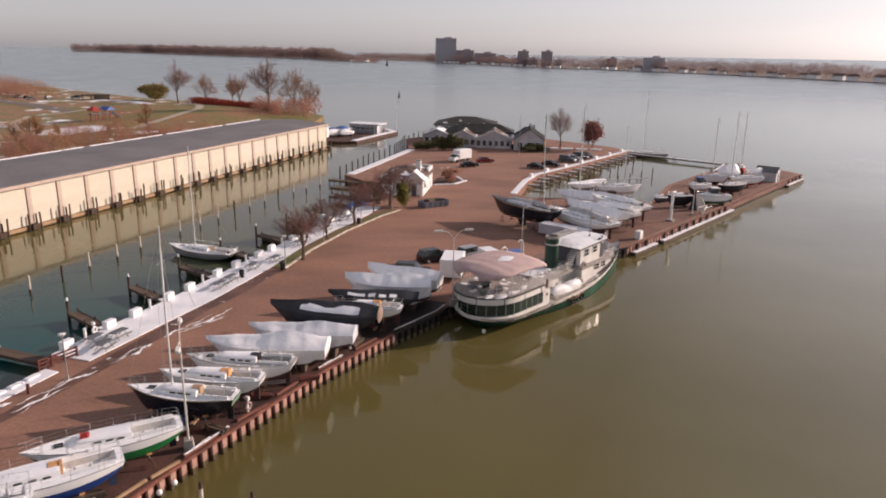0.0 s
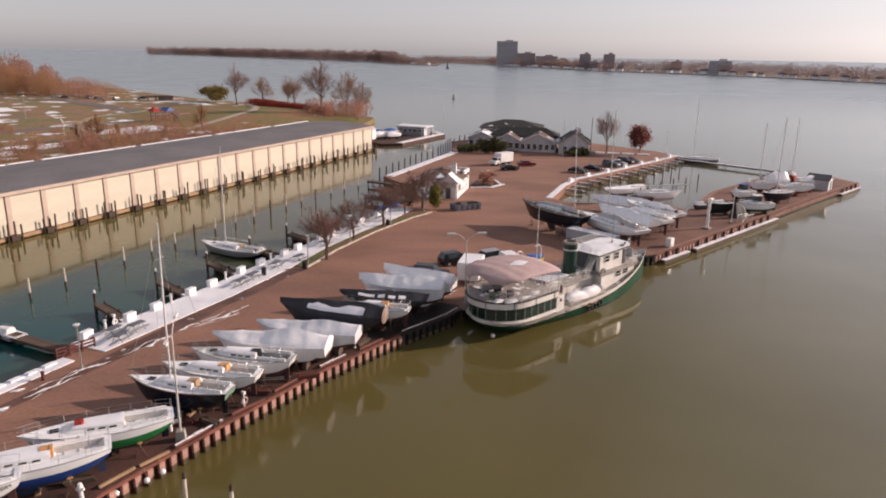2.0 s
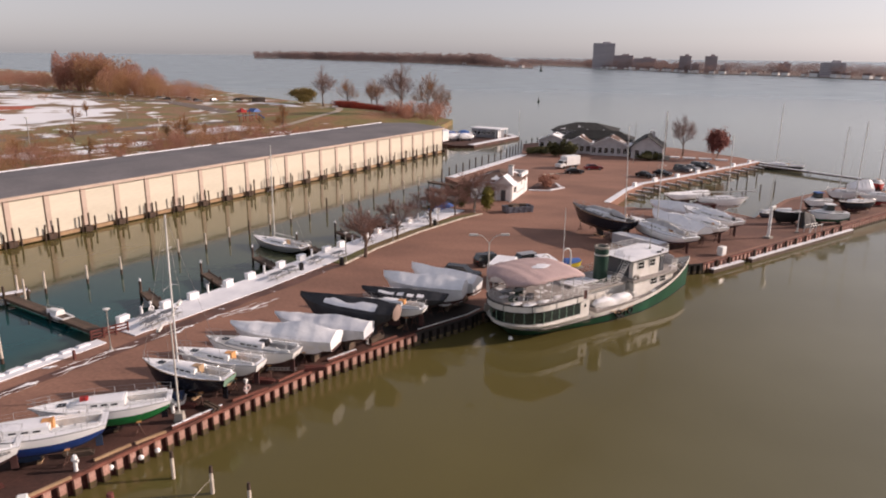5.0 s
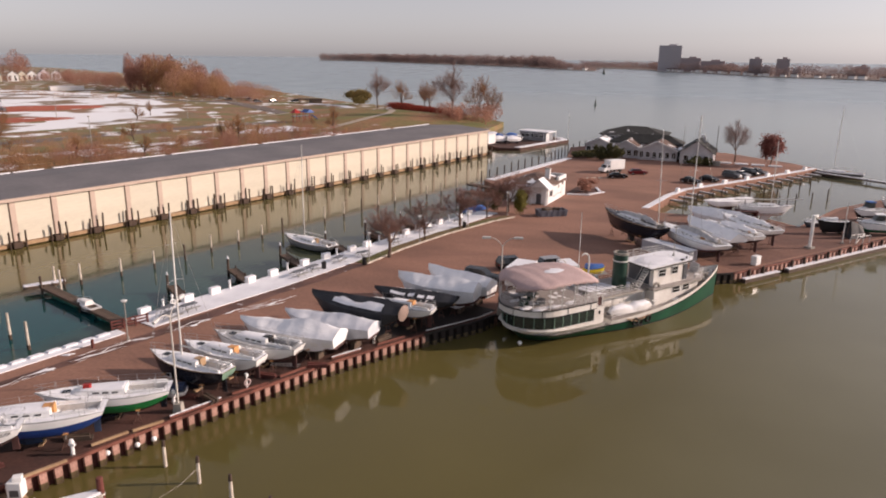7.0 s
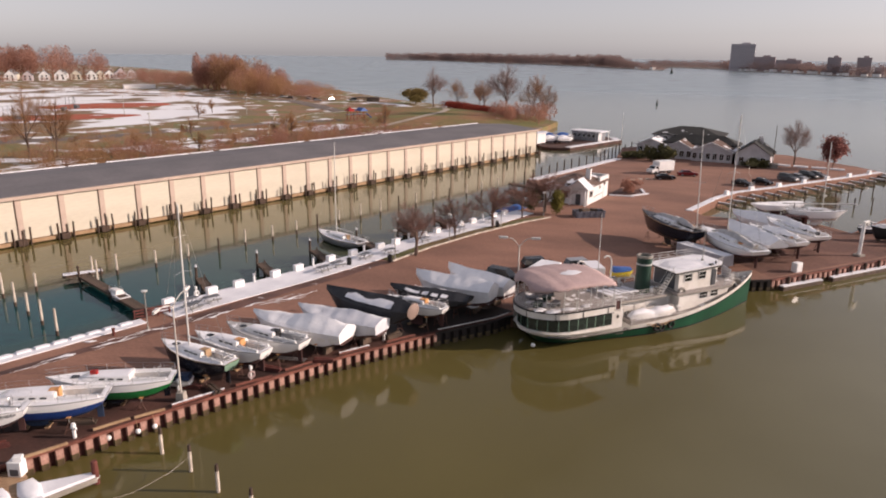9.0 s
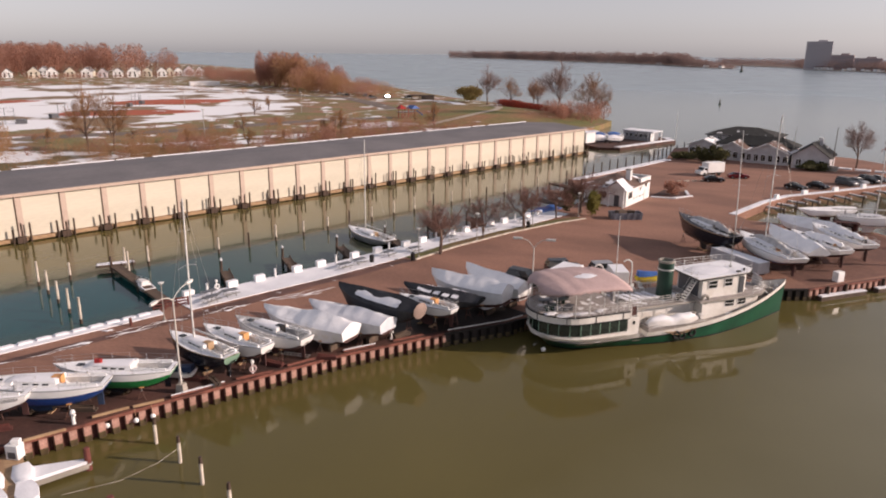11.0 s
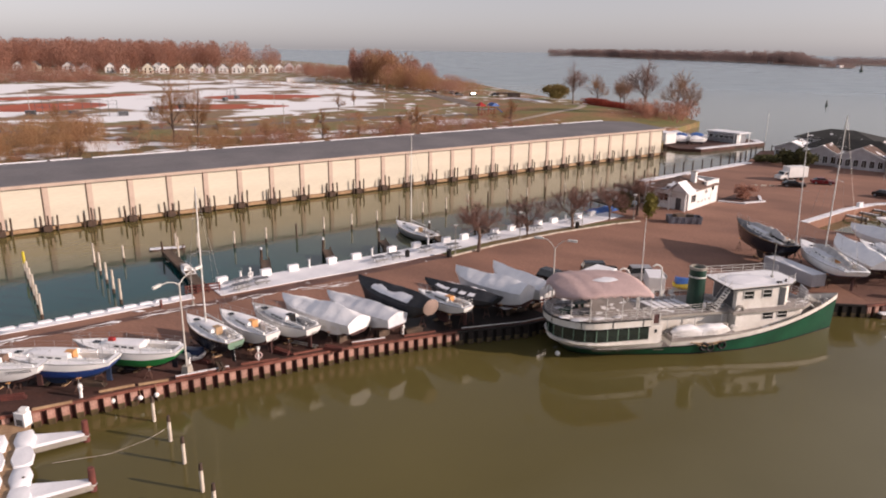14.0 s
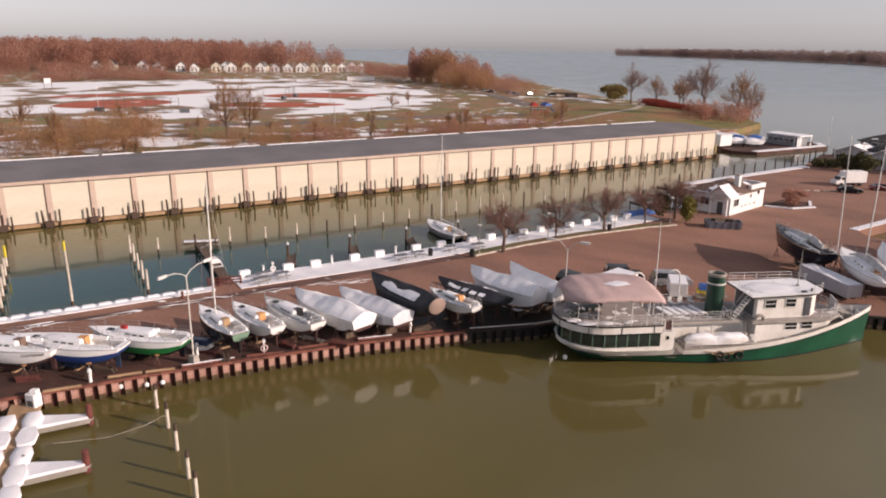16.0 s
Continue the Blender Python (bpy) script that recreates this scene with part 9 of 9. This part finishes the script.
# low timber ramps and a blue tarp west of the hut
plank_dock("slip_ramp", (-10.6, 134.0), (-19.8, 138.0), 2.2, 1.1, "dark timber slip west of the hut", group="slips")
plank_dock("slip_ramp", (-10.6, 143.0), (-20.8, 147.5), 2.2, 1.1, "dark timber slip west of the hut", group="slips")
plank_dock("slip_ramp", (-14.0, 152.0), (-22.6, 156.0), 1.8, 1.1, "dark timber slip west of the hut", group="slips")
t = thing("tarp_cover", pose(-13.6, 126.6, DECK + 0.05, 0, 0, 70), "crumpled blue tarpaulin over gear by the canal", "tarpaulin")
part("cover", Shape().loft([[(x, -1.2, 0.0), (x, -0.7, 0.5 * q), (x, 0.1, 0.75 * q), (x, 0.8, 0.45 * q), (x, 1.2, 0.0)] for x, q in ((-3.2, 0.4), (-2.0, 1.0), (-0.6, 0.8), (1.0, 1.1), (2.4, 0.9), (3.2, 0.3))]), "bluetarp", t, "", True)

# clubhouse: hall with a hipped roof, and lower wings in front
club = thing("clubhouse", pose(10.0, 226.0, DECK, 0, 0, -6), "white clubhouse with dark hipped roofs and snow in the valleys", "clubhouse")
part("hall", Shape().box(0.0, 6.0, 2.6, 19, 13, 5.2), "siding", club)
part("hall_roof", hip_roof(19, 13, 5.2, 2.1, 0.6), "roofdark", club, "dark hipped roof").location = (0.0, 6.0, 0)
part("fascia", Shape().box(0.0, -0.95, 5.1, 20.2, 0.16, 0.3), "siding", club)
part("mid_wing", Shape().box(5.0, -4.0, 1.9, 20, 8, 3.8), "siding", club)
part("mid_roof", hip_roof(20, 8, 3.8, 2.2, 0.6), "roofdark", club).location = (5.0, -4.0, 0)
wings = ((-8.0, -6.0, 8.0, 9.0, 3.0, 1.6), (0.5, -10.0, 7.5, 9.0, 2.9, 1.9), (9.5, -11.5, 10.5, 9.0, 2.9, 2.2), (19.0, -10.0, 7.0, 11.0, 3.0, 2.4))
for k, (x, y, w, d, h, rise) in enumerate(wings):
    part("wing", Shape().box(x, y, h / 2, w, d, h), "siding", club)
    part("wing_gable", Shape().loft([[(x - w / 2, yy, h), (x, yy, h + rise), (x + w / 2, yy, h)] for yy in (y - d / 2, y - d / 2 + 0.3)]), "siding", club)
    g = gable_roof(w, d, h, rise, 0.45)
    g.v = [(px + x, py + y, pz) for px, py, pz in g.v]
    part("wing_roof", g, ("roofsnow", "roofbrown", "roofbrown", "roofdark")[k], club, ("dark wing roof under patchy snow", "brown wing roof with snow patches", "brown wing roof with snow patches", "dark wing roof")[k])
    for sx in (-1, 1):
        part("verge_board", Shape().loft([[(x + sx * (w / 2 + 0.5), yy, h - 0.30 + dz), (x, yy, h + rise - 0.02 + dz), (x, yy, h + rise + 0.26 + dz), (x + sx * (w / 2 + 0.5), yy, h - 0.02 + dz)] for yy, dz in ((y - d / 2 - 0.62, 0.03), (y - d / 2 - 0.44, 0.03))]), "white", club, "white verge board along the gable")
    n = int(w / 1.7)
    for q in range(n):
        window(club, x - w / 2 + w * (q + 0.5) / n, y - d / 2 - 0.02, 1.5, w / n * 0.62, 1.7, "-y")
for q in range(8):
    window(club, -8.4 + 2.4 * q, -0.55, 4.3, 1.3, 0.9, "-y")
for q in range(3):
    window(club, -9.52, 2.2 + 3.4 * q, 3.0, 1.4, 1.6, "-x")
for x, y, w, d in ((-3.9, -7.5, 1.0, 8.0), (4.3, -9.5, 1.2, 8.5), (15.2, -10.0, 1.2, 9.0)):
    part("valley_snow", Shape().box(x, y, 3.12, w, d, 0.2), "snow", club, "snow lying in a roof valley")
part("chimney", Shape().box(20.5, -5.5, 5.8, 0.9, 0.9, 1.8), "white", club)
part("stair", Shape().box(21.8, -16.4, 0.8, 2.2, 1.6, 1.6).box(21.8, -17.4, 0.4, 2.2, 0.9, 0.8), "conc", club)
annex = thing("club_annex", pose(28.6, 210.5, DECK, 0, 0, -8), "white annex with a steep dark roof beside the clubhouse", "annex")
part("wall", Shape().box(0, 0, 1.6, 8.5, 10, 3.2), "siding", annex)
part("roof", gable_roof(8.5, 10, 3.2, 3.0, 0.5), "roofdark", annex, "steep dark roof with snow patches")
for s in (-1, 1):
    part("gable", Shape().loft([[(-4.2, y, 3.2), (0, y, 6.1), (4.2, y, 3.2)] for y in (s * 4.7, s * 5.0)]), "siding", annex)
for q in range(3):
    window(annex, -2.6 + 2.6 * q, -5.02, 1.6, 1.2, 1.4, "-y")
part("chimney", Shape().box(1.2, 1.0, 6.2, 0.7, 0.7, 1.6), "siding", annex)
part("deck_steps", Shape().box(5.2, -4.0, 0.5, 2.0, 3.0, 1.0), "conc", annex)
for k, (x, y, r, h) in enumerate(((-3.2, 207.0, 2.4, 2.0), (-0.4, 206.4, 2.4, 2.2), (27.4, 203.5, 2.4, 2.2), (30.8, 204.4, 1.8, 2.0))):
    leafy("bush", pose(x, y, DECK), "dense dark evergreen bush by the clubhouse wall", h, r, "evergreen", "clubhouse bushes", 90 + k, 900, 0.02, 0.28)
t = thing("flagpole", pose(24.0, 196.0, DECK), "tall thin flagpole before the clubhouse", "flagpole", "poles on the pier")
part("pole", Shape().tube([(0, 0, 0), (0, 0, 11)], 0.09, 6, 0.05), "steel", t)
part("yard", Shape().tube([(-0.9, 0, 8.2), (0.9, 0, 8.2)], 0.03, 4), "steel", t)
t = thing("flagpole", pose(33.0, 208.0, DECK), "dark wooden pole behind the annex", "flagpole", "poles on the pier")
part("pole", Shape().tube([(0, 0, 0), (0, 0, 10.5)], 0.12, 6, 0.08), "pile", t)
t = thing("kerb_blocks", pose(0, 0, 0), "row of pale stones across the car park", "stones")
for k in range(6):
    part("stone", Shape().box(2.4 + 1.5 * k, 170.0 + 1.1 * k, DECK + 0.12, 1.0, 0.4, 0.24, 35), "pilewhite", t)
for k in range(5):
    part("stone", Shape().box(31.5 + 4.2 * k, 211.0 - 0.6 * k, DECK + 0.15, 3.4, 1.6, 0.3, -8), "snow", t)

# the houseboat dock beyond the shed
structure("ground_spit", Shape().prism([(-46.5, 236.0), (-30.5, 224.0), (-24.5, 226.0), (-13.0, 256.0), (-16.5, 263.0), (-46.0, 268.0)], -2, 0.9), "yard_dark", "low brown spit with a boat dock", "ground")
structure("snow_spit_edge", ribbon([(-24.6, 226.4), (-13.4, 255.8), (-16.6, 262.4)], 2.2, 0.9, 1.05, 1.0), "snow", "snow along the spit's edge", "snow")
hb = thing("houseboat", pose(-24.0, 252.0, 0.9, 0, 0, -20), "white flat-roofed houseboat cabin on the spit", "houseboat")
part("cabin", Shape().box(0, 0, 1.5, 10.5, 5.0, 3.0), "carsilver", hb)
part("roof", Shape().box(0.4, 0, 3.15, 12.2, 6.2, 0.3), "snow", hb, "snow-covered flat roof")
for q in range(5):
    window(hb, -4.0 + 1.9 * q, -2.52, 1.7, 1.2, 1.1, "-y")
for sx in (4.6, 6.2):
    for sy in (-2.8, 2.8):
        part("post", Shape().box(sx, sy, 1.5, 0.2, 0.2, 3.0), "white", hb)
part("end_wall", Shape().box(5.3, -1.5, 1.5, 0.2, 2.0, 3.0), "white", hb)
t = thing("boat_shed", pose(-38.5, 232.0, 1.4, 0, 0, 70), "small white shed behind the storage shed", "shed")
part("wall", Shape().box(0, 0, 1.5, 5, 7, 3.2), "white", t)
part("roof", Shape().box(0, 0, 3.2, 5.6, 7.6, 0.2), "snow", t)
part("door", Shape().box(2.52, 0, 1.1, 0.06, 2.4, 2.2), "carsilver", t)
for k, (x, y, h, c) in enumerate(((-35, 243, 20, "bluetarp"), (-31, 247, 30, "bluetarp"), (-38, 248, 10, "wrapgrey"), (-29, 238, 40, "wrapgrey"), (-33, 236, 35, "wrap"))):
    a = radians(h)
    powerboat((x + 3.2 * math.cos(a), y + 3.2 * math.sin(a)), (x - 3.2 * math.cos(a), y - 3.2 * math.sin(a)), "blue-covered runabout on the spit" if c == "bluetarp" else "pale covered runabout on the spit", z=0.9, zs=1.6, cabin=False, canvas=c, group="runabouts on the spit")
t = thing("flagpole", pose(-13.8, 260.0, 0.9), "slim white mast at the spit's end", "flagpole", "poles on the pier")
part("pole", Shape().tube([(0, 0, 0), (0, 0, 9)], 0.08, 5, 0.05), "whitetube", t)

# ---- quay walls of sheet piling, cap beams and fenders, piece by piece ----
def sheet_wall(line, name, label, top=DECK, pitch=1.0, steel="rust", cap="capsteel", web="webdark"):
    """Corrugated steel sheet piles: proud pans and recessed pans, with a cap beam over them."""
    w = thing(name, pose(0, 0, 0), label, "quay wall", kind="structure")
    d = 0.40
    q = pitch * 0.25
    pan, foot, rec = Shape(), Shape(), Shape()
    face = ((-q - 0.05, d - 0.14), (-q + 0.02, d), (q - 0.02, d), (q + 0.05, d - 0.14))
    pan.loft([[(x, -y, z) for x, y in face] for z in (0.52, top - 0.16)], closed=False)
    # foot painted like the water's dark reflection, so the wall reads shorter
    foot.loft([[(x, -y, z) for x, y in face] for z in (-1.6, 0.52)], closed=False)
    # recessed webs, a much darker red than the proud pans
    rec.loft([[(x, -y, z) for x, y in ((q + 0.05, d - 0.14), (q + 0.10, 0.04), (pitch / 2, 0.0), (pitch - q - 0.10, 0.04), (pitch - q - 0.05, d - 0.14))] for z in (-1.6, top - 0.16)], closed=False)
    me, me2, me3 = pan.mesh("sheet_pile", M[steel]), rec.mesh("pile_web", M[web]), foot.mesh("pile_foot", M["footreflect"])
    for x, y, h in along(line, pitch):
        hr = radians(h)
        m = pose(x + pitch / 2 * math.cos(hr), y + pitch / 2 * math.sin(hr), 0, 0, 0, h)
        piece("sheet_pile", me, w, m)
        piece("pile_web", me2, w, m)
        piece("pile_foot", me3, w, m)
    for (x0, y0), (x1, y1) in zip(line, line[1:]):
        L = math.hypot(x1 - x0, y1 - y0)
        h = math.degrees(math.atan2(y1 - y0, x1 - x0))
        m = pose((x0 + x1) / 2, (y0 + y1) / 2, 0, 0, 0, h)
        part("cap_beam", Shape().box(0, -0.36, top - 0.07, L, 0.20, 0.22), cap, w, "rusty steel cap beam", m=m)
        part("backfill", Shape().box(0, -0.10, top - 0.13, L, 0.32, 0.25), "yard_dark", w, "dark wet fill behind the cap beam", m=m)
    return w


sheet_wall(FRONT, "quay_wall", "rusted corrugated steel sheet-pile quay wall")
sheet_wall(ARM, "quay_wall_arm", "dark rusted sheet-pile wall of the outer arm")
# the berth wall's deep shade is painted on as near-black steel
sheet_wall(RECESS, "quay_wall_berth", "sheet-pile wall of the ship's berth, its shade painted black", steel="shadeblack", cap="shadeblack", web="shadeblack")
t = thing("berth_pipe", pose(0, 0, DECK), "pale water pipe along the berth's edge", "pipe")
part("pipe", Shape().tube([(-3.0, 66.9, 0.16), (-0.8, 69.6, 0.2), (1.2, 72.4, 0.16), (2.2, 74.4, 0.2)], 0.06, 6), "whitetube", t)
for x, y in ((-2.6, 67.4), (-0.8, 69.6), (0.9, 72.0)):
    part("support", Shape().box(x, y, 0.08, 0.2, 0.2, 0.16), "timber", t)
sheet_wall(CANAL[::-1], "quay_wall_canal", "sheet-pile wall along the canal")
# snow-covered ledges at the arm's foot, and pale baulks along the quay's edge
for a, b in ((0.02, 0.10), (0.12, 0.47), (0.86, 0.99)):
    pts = [p for p in along(ARM, 0.5)]
    q0, q1 = pts[int(a * (len(pts) - 1))], pts[int(b * (len(pts) - 1))]
    L = math.hypot(q1[0] - q0[0], q1[1] - q0[1])
    h = math.degrees(math.atan2(q1[1] - q0[1], q1[0] - q0[0]))
    t = thing("fender_ledge", pose((q0[0] + q1[0]) / 2, (q0[1] + q1[1]) / 2, 0, 0, 0, h), "timber fender ledge carrying a strip of snow", "ledge", "fender ledges on the arm")
    part("beam", Shape().box(0, -0.85, 0.25, L, 0.7, 0.5), "timber", t)
    part("snow", Shape().box(0, -0.85, 0.58, L, 0.72, 0.16), "snow", t, bevel=0.05)
    for k in range(int(L / 3)):
        part("fender_post", Shape().box(-L / 2 + 1.5 + 3 * k, -0.62, 0.8, 0.25, 0.3, 1.6), "pile", t)
for k, (a, b, kind) in enumerate((((-18.7, 38.0), (-17.5, 40.4), 0), ((-17.3, 40.6), (-16.1, 42.6), 0), ((-20.0, 33.4), (-18.8, 35.9), 0), ((-16.0, 43.2), (-14.0, 47.2), 2),
                                  ((-13.7, 48.2), (-11.9, 51.0), 1), ((-11.6, 52.4), (-9.9, 55.8), 1), ((-9.0, 57.4), (-7.2, 60.2), 2), ((-6.2, 61.8), (-4.4, 64.6), 1))):
    L = math.hypot(b[0] - a[0], b[1] - a[1])
    t = thing("edge_baulk", pose((a[0] + b[0]) / 2 - 0.25, (a[1] + b[1]) / 2 + 0.1, DECK + 0.05, 0, 0, math.degrees(math.atan2(b[1] - a[1], b[0] - a[0]))),
              ("pale squared timber baulk along the quay edge", "rust-brown timber baulk along the quay edge", "snow-dusted timber baulk along the quay edge")[kind], "timber baulk", "edge baulks")
    bk = part("timber", Shape().box(0, 0, 0.09, L, 0.22, 0.18), "timber_new" if kind == 0 else "capsteel", t, bevel=0.03)
    if kind == 2:
        for q in range(5):
            part("snow", Shape().box(-L * 0.4 + L * 0.2 * q, 0.02 * (q % 3), 0.20, L * 0.19, 0.16 + 0.06 * (q % 3), 0.07), "snow", bk, bevel=0.03)
t = thing("roller_ladder", pose(-12.4, 54.5, DECK, 0, 0, 12), "pale aluminium ladder lying beside the boats", "ladder")
for sy in (-0.22, 0.22):
    part("rail", Shape().box(0, sy, 0.3, 2.7, 0.06, 0.09), "alu", t)
for q in range(8):
    part("rung", Shape().box(-1.2 + 0.34 * q, 0, 0.3, 0.05, 0.44, 0.05), "alu", t)
for sx in (-1, 1):
    part("block", Shape().box(sx, 0, 0.13, 0.3, 0.6, 0.26), "timber", t)
# white ball fenders hung on the wall
for x, y in ((-18.9, 39.3), (-17.6, 40.9), (-17.0, 42.0)):
    t = thing("ball_fender", pose(x + 0.65, y - 0.5, 0.75), "white round fender hung on the quay wall", "fender", "ball fenders")
    rings = [[(0.21 * math.sin(a) * math.cos(k * math.pi / 6), 0.21 * math.sin(a) * math.sin(k * math.pi / 6), 0.21 * math.cos(a)) for k in range(12)] for a in (0.15, 0.6, 1.1, 1.57, 2.1, 2.6, 3.0)]
    part("ball", Shape().loft(rings), "gel", t, "", True)
    part("lanyard", Shape().tube([(0, 0, 0.25), (-0.2, 0.1, 0.9)], 0.02, 4), "timber_new", t)
